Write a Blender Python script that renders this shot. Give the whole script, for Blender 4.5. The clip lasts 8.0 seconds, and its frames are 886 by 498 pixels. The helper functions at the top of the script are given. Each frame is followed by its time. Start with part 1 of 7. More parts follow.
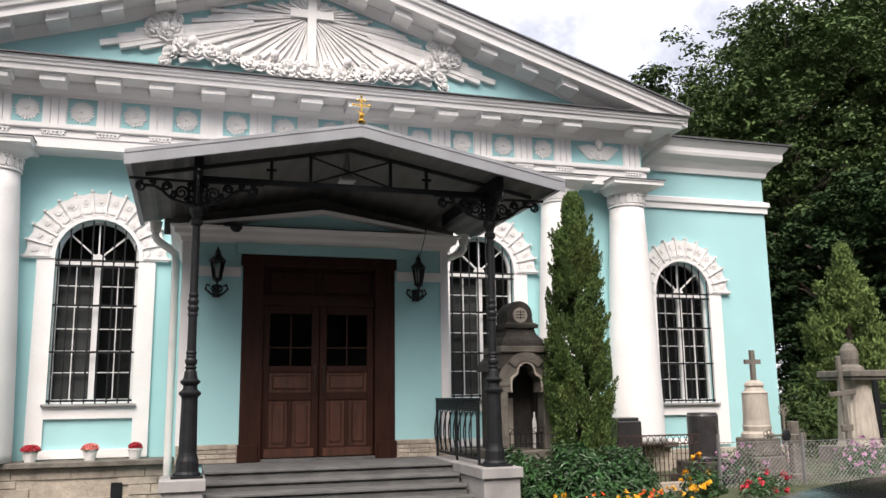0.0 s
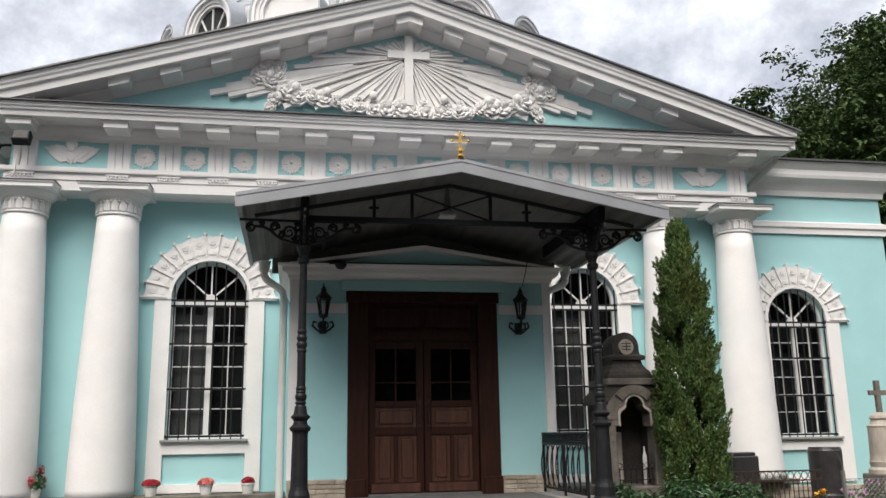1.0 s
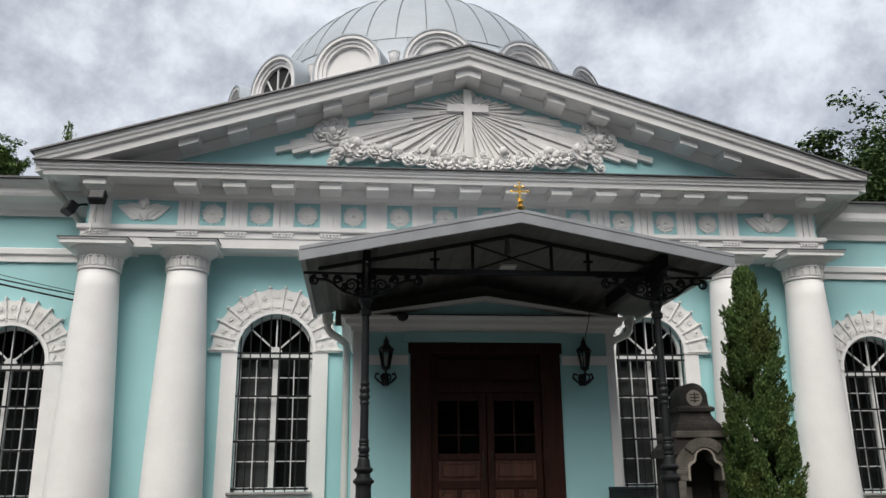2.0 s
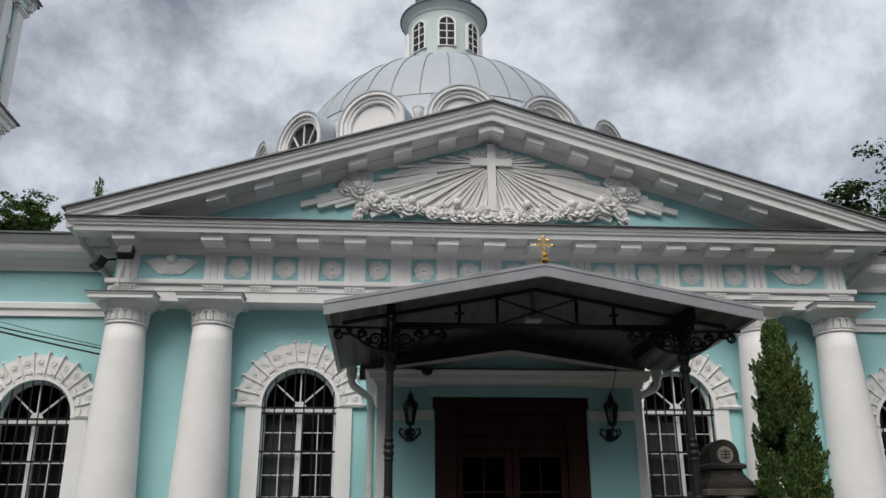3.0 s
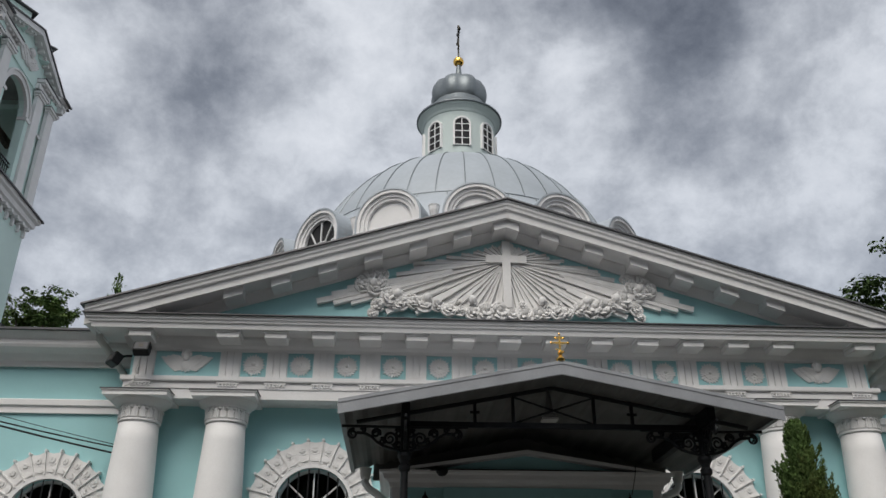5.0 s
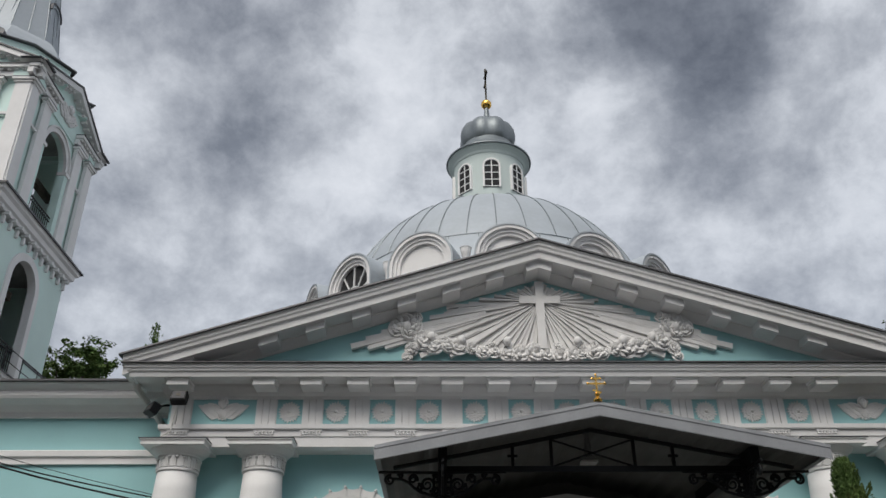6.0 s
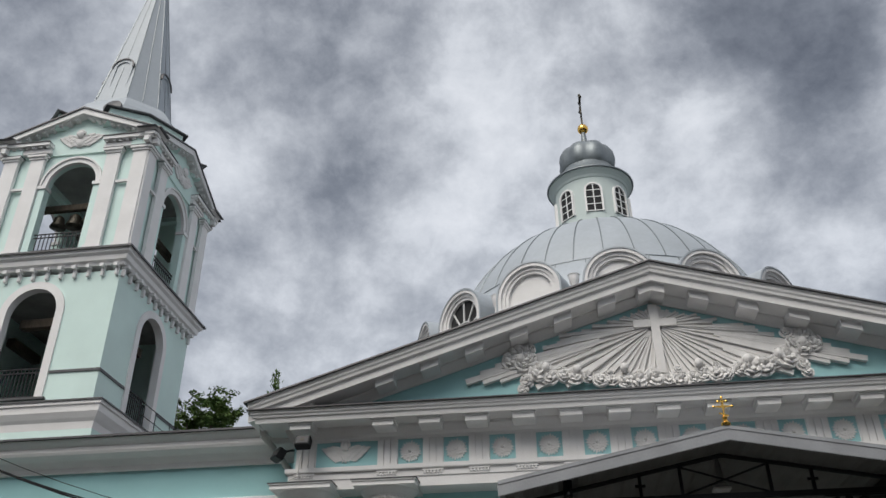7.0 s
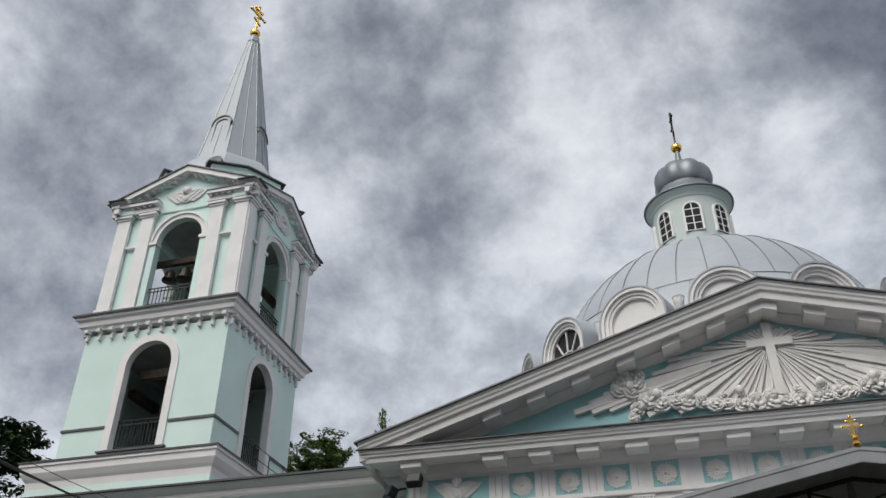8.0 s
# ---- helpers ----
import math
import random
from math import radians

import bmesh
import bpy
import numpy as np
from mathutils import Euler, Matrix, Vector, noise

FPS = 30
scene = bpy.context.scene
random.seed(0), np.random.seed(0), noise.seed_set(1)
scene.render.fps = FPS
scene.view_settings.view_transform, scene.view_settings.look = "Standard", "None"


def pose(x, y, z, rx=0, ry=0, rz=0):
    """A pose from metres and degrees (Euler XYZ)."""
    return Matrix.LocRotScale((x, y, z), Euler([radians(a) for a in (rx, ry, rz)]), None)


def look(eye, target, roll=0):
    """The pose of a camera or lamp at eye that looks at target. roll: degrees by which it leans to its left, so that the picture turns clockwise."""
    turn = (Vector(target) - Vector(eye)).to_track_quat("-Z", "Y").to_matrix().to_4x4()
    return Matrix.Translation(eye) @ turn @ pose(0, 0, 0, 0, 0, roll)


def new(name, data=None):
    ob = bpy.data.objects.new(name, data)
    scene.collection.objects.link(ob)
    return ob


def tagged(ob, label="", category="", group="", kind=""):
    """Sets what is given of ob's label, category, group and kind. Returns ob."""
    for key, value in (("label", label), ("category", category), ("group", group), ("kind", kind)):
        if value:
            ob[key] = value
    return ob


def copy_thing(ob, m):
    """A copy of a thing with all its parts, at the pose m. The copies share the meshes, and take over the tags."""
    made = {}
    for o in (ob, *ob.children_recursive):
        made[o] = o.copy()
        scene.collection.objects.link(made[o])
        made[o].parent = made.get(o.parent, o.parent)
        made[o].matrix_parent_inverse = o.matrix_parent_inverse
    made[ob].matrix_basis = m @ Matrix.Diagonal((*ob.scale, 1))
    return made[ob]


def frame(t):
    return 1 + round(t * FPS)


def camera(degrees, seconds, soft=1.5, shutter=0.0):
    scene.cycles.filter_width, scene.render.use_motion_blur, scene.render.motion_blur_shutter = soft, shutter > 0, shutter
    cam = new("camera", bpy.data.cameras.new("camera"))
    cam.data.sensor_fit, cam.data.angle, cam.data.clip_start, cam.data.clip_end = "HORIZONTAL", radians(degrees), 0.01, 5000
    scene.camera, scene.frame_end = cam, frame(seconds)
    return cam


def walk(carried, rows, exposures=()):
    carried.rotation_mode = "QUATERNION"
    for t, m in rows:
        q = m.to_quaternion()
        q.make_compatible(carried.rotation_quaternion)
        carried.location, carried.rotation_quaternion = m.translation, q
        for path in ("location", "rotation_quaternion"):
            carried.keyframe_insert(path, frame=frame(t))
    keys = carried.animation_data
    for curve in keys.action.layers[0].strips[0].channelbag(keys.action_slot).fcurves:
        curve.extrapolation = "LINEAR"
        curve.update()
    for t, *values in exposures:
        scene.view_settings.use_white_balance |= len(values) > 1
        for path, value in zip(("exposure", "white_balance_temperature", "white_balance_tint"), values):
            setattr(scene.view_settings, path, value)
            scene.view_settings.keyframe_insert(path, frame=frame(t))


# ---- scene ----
cam = camera(55.72, 8.0)
PATH = [
    (0.0, -1.844, -14.162, 1.638, -16.97, 9.97, 0.73),
    (0.5, -1.876, -14.151, 1.624, -13.63, 11.15, 0.88),
    (1.0, -1.896, -14.158, 1.620, -10.15, 12.43, 0.93),
    (1.5, -1.887, -14.172, 1.613, -7.50, 14.13, 0.85),
    (2.0, -1.886, -14.184, 1.622, -5.86, 15.93, 0.65),
    (3.5, -1.882, -14.183, 1.648, -3.91, 21.15, 0.17),
    (4.0, -1.875, -14.195, 1.651, -3.79, 22.65, -0.08),
    (4.5, -1.883, -14.217, 1.655, -3.47, 24.27, -0.13),
    (6.0, -1.877, -14.248, 1.665, -0.56, 28.85, 0.25),
    (6.5, -1.886, -14.249, 1.683, 3.53, 29.77, 0.49),
    (7.0, -1.894, -14.256, 1.680, 7.84, 31.10, 0.43),
    (7.5, -1.898, -14.278, 1.671, 11.76, 32.44, 0.29),
    (8.0, -1.936, -14.238, 1.681, 15.28, 33.40, 0.00),
]
walk(cam, [(t, pose(x, y, z, 90 + p, r, w)) for t, x, y, z, w, p, r in PATH],
     exposures=[(0, 1.04, 6560, 16), (0.5, 0.83, 6500, 14), (1, 0.65, 6440, 12), (1.5, 0.49, 6380, 10), (2, 0.34, 6340, 10), (3.5, 0.0, 6290, 10), (4.5, -0.06, 6290, 10), (6, -0.05, 6300, 10), (8, 0.0, 6320, 10)])

# ---- sky and sun ----
world = bpy.data.worlds.new("overcast_sky")
scene.world = world
world.use_nodes = True
wn, wl = world.node_tree.nodes, world.node_tree.links
wn.clear()


def wnode(kind, **kw):
    n = wn.new(kind)
    for k, v in kw.items():
        if k == "op":
            n.operation = v
        else:
            n.inputs[k].default_value = v
    return n


SUN_EL, SUN_AZ = 50, 201
sky = wn.new("ShaderNodeTexSky")
sky.sky_type, sky.sun_disc = "NISHITA", False
sky.sun_elevation, sky.sun_rotation = radians(SUN_EL), radians(SUN_AZ)
coord = wn.new("ShaderNodeTexCoord")
layer = wnode("ShaderNodeVectorMath", op="MULTIPLY")
layer.inputs[1].default_value = (1.0, 1.0, 1.15)
wl.new(coord.outputs["Generated"], layer.inputs[0])
off = wnode("ShaderNodeVectorMath", op="ADD")
off.inputs[1].default_value = (3.1, 1.7, 0.4)
wl.new(layer.outputs[0], off.inputs[0])
# billows: a broad noise pushes the finer one about, so that edges fold and tear
warp = wnode("ShaderNodeTexNoise", Scale=3.2, Detail=5.0, Roughness=0.55)
wl.new(off.outputs[0], warp.inputs["Vector"])
push = wnode("ShaderNodeVectorMath", op="SCALE")
push.inputs["Scale"].default_value = 0.06
wl.new(warp.outputs["Color"], push.inputs[0])
bent = wnode("ShaderNodeVectorMath", op="ADD")
wl.new(off.outputs[0], bent.inputs[0])
wl.new(push.outputs[0], bent.inputs[1])
big = wnode("ShaderNodeTexNoise", Scale=3.4, Detail=3.0, Roughness=0.5, Distortion=0.0)
small = wnode("ShaderNodeTexNoise", Scale=5.6, Detail=12.0, Roughness=0.615, Distortion=0.0)
wl.new(bent.outputs[0], big.inputs["Vector"])
wl.new(bent.outputs[0], small.inputs["Vector"])
mixn = wnode("ShaderNodeMath", op="MULTIPLY_ADD")
wl.new(small.outputs["Fac"], mixn.inputs[0])
mixn.inputs[1].default_value = 0.90
hb = wnode("ShaderNodeMath", op="MULTIPLY")
wl.new(big.outputs["Fac"], hb.inputs[0])
hb.inputs[1].default_value = 0.18
wl.new(hb.outputs[0], mixn.inputs[2])
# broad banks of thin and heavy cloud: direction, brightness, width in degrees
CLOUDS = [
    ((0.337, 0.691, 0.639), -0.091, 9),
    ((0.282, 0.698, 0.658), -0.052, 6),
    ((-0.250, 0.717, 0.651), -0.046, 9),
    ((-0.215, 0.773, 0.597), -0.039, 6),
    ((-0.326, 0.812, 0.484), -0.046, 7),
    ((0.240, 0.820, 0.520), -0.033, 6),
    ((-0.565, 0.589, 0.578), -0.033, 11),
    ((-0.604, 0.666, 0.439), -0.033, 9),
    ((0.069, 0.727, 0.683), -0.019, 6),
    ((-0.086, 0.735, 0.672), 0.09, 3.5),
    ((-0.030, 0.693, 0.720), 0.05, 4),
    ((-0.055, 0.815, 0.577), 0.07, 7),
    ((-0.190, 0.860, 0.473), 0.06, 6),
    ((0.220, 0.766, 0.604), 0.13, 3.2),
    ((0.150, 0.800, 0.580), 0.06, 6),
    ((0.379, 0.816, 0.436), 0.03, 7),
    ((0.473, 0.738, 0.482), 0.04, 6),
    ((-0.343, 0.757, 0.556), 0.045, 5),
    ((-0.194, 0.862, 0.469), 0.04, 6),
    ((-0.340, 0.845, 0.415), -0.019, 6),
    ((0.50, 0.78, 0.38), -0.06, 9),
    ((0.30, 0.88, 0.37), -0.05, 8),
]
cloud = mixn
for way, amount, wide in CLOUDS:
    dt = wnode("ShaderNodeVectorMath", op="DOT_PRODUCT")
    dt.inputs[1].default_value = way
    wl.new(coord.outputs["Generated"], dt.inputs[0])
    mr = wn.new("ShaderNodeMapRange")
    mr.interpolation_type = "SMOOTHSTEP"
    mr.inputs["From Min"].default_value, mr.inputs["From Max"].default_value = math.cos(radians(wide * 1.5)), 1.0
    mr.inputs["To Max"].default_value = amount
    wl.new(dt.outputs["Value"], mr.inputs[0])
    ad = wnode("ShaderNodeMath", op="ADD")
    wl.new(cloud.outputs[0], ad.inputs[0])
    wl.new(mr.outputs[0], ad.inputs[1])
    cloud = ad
ramp = wn.new("ShaderNodeValToRGB")
ramp.color_ramp.elements[0].position, ramp.color_ramp.elements[0].color = 0.24, (0.11, 0.116, 0.13, 1)
ramp.color_ramp.elements[1].position, ramp.color_ramp.elements[1].color = 0.82, (0.86, 0.865, 0.875, 1)
for at, c in ((0.36, (0.20, 0.21, 0.23, 1)), (0.44, (0.31, 0.321, 0.343, 1)), (0.52, (0.44, 0.452, 0.472, 1)), (0.61, (0.62, 0.632, 0.65, 1)), (0.70, (0.74, 0.747, 0.76, 1))):
    e = ramp.color_ramp.elements.new(at)
    e.color = c
wl.new(cloud.outputs[0], ramp.inputs[0])
dim = wnode("ShaderNodeVectorMath", op="SCALE")
dim.inputs["Scale"].default_value = 0.02
wl.new(sky.outputs[0], dim.inputs[0])
addc = wnode("ShaderNodeVectorMath", op="ADD")
wl.new(dim.outputs[0], addc.inputs[0])
wl.new(ramp.outputs[0], addc.inputs[1])
bg = wn.new("ShaderNodeBackground")
bg.inputs["Strength"].default_value = 1.0
wl.new(addc.outputs[0], bg.inputs[0])
wout = wn.new("ShaderNodeOutputWorld")
wl.new(bg.outputs[0], wout.inputs[0])

sun = new("sun", bpy.data.lights.new("sun", "SUN"))
sun.data.energy, sun.data.angle, sun.data.color = 2.55, radians(42), (1.0, 0.93, 0.82)
sun.matrix_world = look((-7.0, -17.9, 25.0), (0, 0, 2))


# ---- materials ----
def material(name, color, rough=0.6, metal=0.0, vary=0.12, scale=6.0, bump=0.15, fine=60.0, dirt=0.0, dirt_color=(0.12, 0.11, 0.09), island=0.0, spec=0.5, stretch=(1, 1, 1)):
    """Paint, stone, metal or leaf with broad stains, fine grain and relief, in metres."""
    m = bpy.data.materials.new(name)
    m.use_nodes = True
    n, l = m.node_tree.nodes, m.node_tree.links
    b = n["Principled BSDF"]
    b.inputs["Roughness"].default_value = rough
    b.inputs["Metallic"].default_value = metal
    b.inputs["Specular IOR Level"].default_value = spec
    geo = n.new("ShaderNodeNewGeometry")
    mp = n.new("ShaderNodeMapping")
    mp.inputs["Scale"].default_value = stretch
    l.new(geo.outputs["Position"], mp.inputs[0])
    t1 = n.new("ShaderNodeTexNoise")
    t1.inputs["Scale"].default_value, t1.inputs["Detail"].default_value = scale, 6
    t2 = n.new("ShaderNodeTexNoise")
    t2.inputs["Scale"].default_value, t2.inputs["Detail"].default_value = fine, 3
    for t in (t1, t2):
        l.new(mp.outputs[0], t.inputs["Vector"])
    r1 = n.new("ShaderNodeMapRange")
    r1.inputs["From Min"].default_value, r1.inputs["From Max"].default_value = 0.3, 0.7
    r1.inputs["To Min"].default_value, r1.inputs["To Max"].default_value = 1 - vary, 1 + vary
    l.new(t1.outputs["Fac"], r1.inputs[0])
    r2 = n.new("ShaderNodeMapRange")
    r2.inputs["From Min"].default_value, r2.inputs["From Max"].default_value = 0.3, 0.7
    r2.inputs["To Min"].default_value, r2.inputs["To Max"].default_value = 1 - vary * 0.5, 1 + vary * 0.5
    l.new(t2.outputs["Fac"], r2.inputs[0])
    mul = n.new("ShaderNodeMath")
    mul.operation = "MULTIPLY"
    l.new(r1.outputs[0], mul.inputs[0])
    l.new(r2.outputs[0], mul.inputs[1])
    last = mul
    if island:
        oi = n.new("ShaderNodeObjectInfo")
        gi = geo.outputs["Random Per Island"]
        ad = n.new("ShaderNodeMath")
        ad.operation = "ADD"
        l.new(oi.outputs["Random"], ad.inputs[0])
        l.new(gi, ad.inputs[1])
        fr = n.new("ShaderNodeMath")
        fr.operation = "FRACT"
        l.new(ad.outputs[0], fr.inputs[0])
        r3 = n.new("ShaderNodeMapRange")
        r3.inputs["To Min"].default_value, r3.inputs["To Max"].default_value = 1 - island, 1 + island
        l.new(fr.outputs[0], r3.inputs[0])
        m2 = n.new("ShaderNodeMath")
        m2.operation = "MULTIPLY"
        l.new(last.outputs[0], m2.inputs[0])
        l.new(r3.outputs[0], m2.inputs[1])
        last = m2
    sc = n.new("ShaderNodeVectorMath")
    sc.operation = "SCALE"
    sc.inputs[0].default_value = color
    l.new(last.outputs[0], sc.inputs["Scale"])
    col = sc.outputs[0]
    if dirt:
        t3 = n.new("ShaderNodeTexNoise")
        t3.inputs["Scale"].default_value, t3.inputs["Detail"].default_value, t3.inputs["Roughness"].default_value = scale * 0.6, 9, 0.7
        l.new(mp.outputs[0], t3.inputs["Vector"])
        r4 = n.new("ShaderNodeMapRange")
        r4.inputs["From Min"].default_value, r4.inputs["From Max"].default_value = 0.48, 0.75
        r4.inputs["To Max"].default_value = dirt
        l.new(t3.outputs["Fac"], r4.inputs[0])
        mx = n.new("ShaderNodeMix")
        mx.data_type = "RGBA"
        l.new(r4.outputs[0], mx.inputs["Factor"])
        l.new(col, mx.inputs[6])
        mx.inputs[7].default_value = (*dirt_color, 1)
        col = mx.outputs[2]
    l.new(col, b.inputs["Base Color"])
    if bump:
        bp = n.new("ShaderNodeBump")
        bp.inputs["Strength"].default_value, bp.inputs["Distance"].default_value = bump, 0.01
        l.new(t2.outputs["Fac"], bp.inputs["Height"])
        l.new(bp.outputs[0], b.inputs["Normal"])
    return m


TEAL = material("turquoise_stucco", (0.365, 0.635, 0.655), 0.85, vary=0.05, scale=0.8, bump=0.25, fine=90, dirt=0.12, dirt_color=(0.30, 0.50, 0.52))
MINT = material("pale_green_stucco", (0.66, 0.82, 0.78), 0.85, vary=0.05, scale=0.8, bump=0.25, fine=90, dirt=0.12, dirt_color=(0.42, 0.60, 0.55))
LANT = material("grey_green_lantern_paint", (0.54, 0.61, 0.595), 0.8, vary=0.05, scale=0.8, bump=0.2, fine=90, dirt=0.15, dirt_color=(0.42, 0.50, 0.47))
WHITE = material("white_limewash", (0.80, 0.79, 0.785), 0.8, vary=0.045, scale=1.6, bump=0.35, fine=45, dirt=0.22, dirt_color=(0.60, 0.585, 0.57))
PLASTER = material("white_plaster_relief", (0.78, 0.77, 0.76), 0.85, vary=0.05, scale=5, bump=0.3, fine=110, dirt=0.25, dirt_color=(0.52, 0.50, 0.48))
SHEET = material("dull_grey_sheet_metal", (0.085, 0.085, 0.09), 0.5, 0.2, vary=0.2, scale=1.5, bump=0.05)
DOMEM = material("silver_painted_dome_sheet", (0.38, 0.415, 0.45), 0.55, 0.1, vary=0.07, scale=0.7, bump=0.05, fine=8, dirt=0.2, dirt_color=(0.33, 0.36, 0.39))
ONION = material("weathered_zinc", (0.20, 0.225, 0.24), 0.42, 0.4, vary=0.15, scale=1.5, bump=0.06, fine=14)
CANOPY = material("galvanised_canopy_sheet", (0.28, 0.29, 0.31), 0.5, 0.15, vary=0.12, scale=2.5, bump=0.04)
UNDER = material("grey_corrugated_underside", (0.18, 0.178, 0.172), 0.75, 0.0, vary=0.12, scale=2.0, bump=0.05)
IRON = material("black_cast_iron", (0.011, 0.012, 0.014), 0.5, 0.0, vary=0.3, scale=9, bump=0.1, spec=0.3)
GOLD = material("gilded_metal", (0.85, 0.52, 0.12), 0.25, 1.0, vary=0.08, scale=8, bump=0.03)
WOOD = material("dark_varnished_oak", (0.030, 0.010, 0.006), 0.55, spec=0.2, vary=0.35, scale=3.0, bump=0.25, fine=40, stretch=(6, 6, 0.6), dirt=0.3, dirt_color=(0.028, 0.010, 0.007))
WOODL = material("worn_oak_panel", (0.070, 0.026, 0.015), 0.45, vary=0.4, scale=3.0, bump=0.3, fine=40, stretch=(6, 6, 0.6), dirt=0.45, dirt_color=(0.035, 0.012, 0.008))
LIME = material("weathered_limestone", (0.40, 0.35, 0.29), 0.9, vary=0.22, scale=5, bump=0.7, fine=35, dirt=0.6, dirt_color=(0.16, 0.13, 0.095), island=0.16)
GRANITE = material("grey_granite", (0.31, 0.30, 0.295), 0.75, vary=0.22, scale=3, bump=0.25, fine=140, dirt=0.3, dirt_color=(0.16, 0.15, 0.14))
STEP = material("worn_grey_stone_step", (0.12, 0.12, 0.118), 0.8, vary=0.25, scale=4, bump=0.3, fine=80, dirt=0.45, dirt_color=(0.075, 0.075, 0.07))
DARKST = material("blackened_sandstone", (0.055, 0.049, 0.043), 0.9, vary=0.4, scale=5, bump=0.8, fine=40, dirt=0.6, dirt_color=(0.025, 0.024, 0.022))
GREYST = material("grey_weathered_sandstone", (0.15, 0.136, 0.116), 0.9, vary=0.3, scale=5, bump=0.7, fine=40, dirt=0.55, dirt_color=(0.055, 0.05, 0.045))
PALEST = material("pale_marble_streaked", (0.43, 0.385, 0.33), 0.8, vary=0.15, scale=4, bump=0.3, fine=50, dirt=0.6, dirt_color=(0.19, 0.16, 0.13), stretch=(2, 2, 0.7))
BLACKST = material("polished_black_granite", (0.035, 0.033, 0.034), 0.3, vary=0.25, scale=9, bump=0.05, dirt=0.35, dirt_color=(0.09, 0.085, 0.08))
PVC = material("white_window_frame", (0.78, 0.78, 0.78), 0.45, vary=0.04, bump=0.03)
PIPE = material("white_painted_downpipe", (0.70, 0.69, 0.66), 0.5, vary=0.08, scale=3, bump=0.05)
INNER = material("grey_plaster_inside_tower", (0.36, 0.36, 0.355), 0.9, vary=0.2, scale=1.5, bump=0.2, dirt=0.4, dirt_color=(0.12, 0.12, 0.12))
# room shade put into the colour; for the dome camera, its own dark tone
DARK = material("near_black_shade_and_housing", (0.02, 0.02, 0.022), 0.9, vary=0.2)
BLIND = material("grey_net_blind", (0.11, 0.11, 0.115), 0.9, vary=0.12, scale=2, bump=0.1, stretch=(9, 9, 0.5))
BRONZE = material("dark_bronze", (0.05, 0.045, 0.035), 0.45, 0.7, vary=0.25)
LEAF = material("broadleaf_foliage", (0.066, 0.104, 0.037), 0.7, vary=0.35, scale=0.8, bump=0, island=0.35, spec=0.12)
# darker copy of LEAF: under-canopy shade put into the leaf colour
LEAFD = material("shade_dark_broadleaf_foliage", (0.027, 0.050, 0.020), 0.75, vary=0.4, scale=0.5, bump=0, island=0.35, spec=0.1)
THUJA = material("thuja_foliage", (0.078, 0.128, 0.040), 0.7, vary=0.35, scale=3.0, bump=0, island=0.45, spec=0.12, dirt=0.35, dirt_color=(0.16, 0.125, 0.035))
CONIF = material("light_green_conifer", (0.13, 0.185, 0.06), 0.7, vary=0.3, scale=2.0, bump=0, island=0.4, spec=0.12)
PEONY = material("peony_leaves", (0.034, 0.088, 0.028), 0.45, vary=0.25, scale=3, bump=0, island=0.45)
BARK = material("grey_brown_bark", (0.075, 0.06, 0.045), 0.95, vary=0.35, scale=4, bump=1.0, fine=25, stretch=(3, 3, 0.7))
SOIL = material("dark_soil_and_grass", (0.05, 0.06, 0.028), 0.95, vary=0.4, scale=3, bump=0.8, fine=30)
GROUND = material("grey_gravel_asphalt", (0.075, 0.073, 0.07), 0.95, vary=0.3, scale=1.5, bump=0.6, fine=120)
RED = material("deep_red_petals", (0.38, 0.015, 0.03), 0.6, vary=0.25, scale=20, bump=0, island=0.35)
PINK = material("salmon_pink_petals", (0.70, 0.22, 0.20), 0.6, vary=0.25, scale=20, bump=0, island=0.35)
YELLOW = material("yellow_petals", (0.80, 0.42, 0.02), 0.6, vary=0.15, scale=20, bump=0, island=0.25)
ORANGE = material("orange_red_petals", (0.75, 0.13, 0.02), 0.6, vary=0.2, scale=20, bump=0, island=0.35)
PHLOX = material("mauve_phlox_petals", (0.38, 0.19, 0.32), 0.6, vary=0.2, scale=20, bump=0, island=0.35)
POT = material("white_plastic_pot", (0.72, 0.70, 0.69), 0.5, vary=0.05, bump=0.03)
WIRE = material("galvanised_wire", (0.30, 0.30, 0.30), 0.45, 0.7, vary=0.15)
RUST = material("rusted_brown_iron", (0.045, 0.028, 0.022), 0.7, 0.2, vary=0.35, scale=12, bump=0.2)
CARBLK = material("gloss_black_car_paint", (0.008, 0.008, 0.009), 0.22, vary=0.1, bump=0, spec=0.1)
RUBBER = material("black_rubber", (0.02, 0.02, 0.02), 0.8, vary=0.2)
CABLE = material("black_cable_sheath", (0.015, 0.015, 0.016), 0.6, vary=0.1)


def glass_material(name, tint, rough=0.02):
    m = bpy.data.materials.new(name)
    m.use_nodes = True
    n, l = m.node_tree.nodes, m.node_tree.links
    n.clear()
    out, mix = n.new("ShaderNodeOutputMaterial"), n.new("ShaderNodeMixShader")
    tr, gl, fr = n.new("ShaderNodeBsdfTransparent"), n.new("ShaderNodeBsdfGlossy"), n.new("ShaderNodeFresnel")
    tr.inputs[0].default_value = (*tint, 1)
    gl.inputs["Roughness"].default_value = rough
    fr.inputs[0].default_value = 1.45
    l.new(fr.outputs[0], mix.inputs[0])
    l.new(tr.outputs[0], mix.inputs[1])
    l.new(gl.outputs[0], mix.inputs[2])
    l.new(mix.outputs[0], out.inputs[0])
    return m


GLASS = glass_material("window_glass", (0.75, 0.78, 0.78))


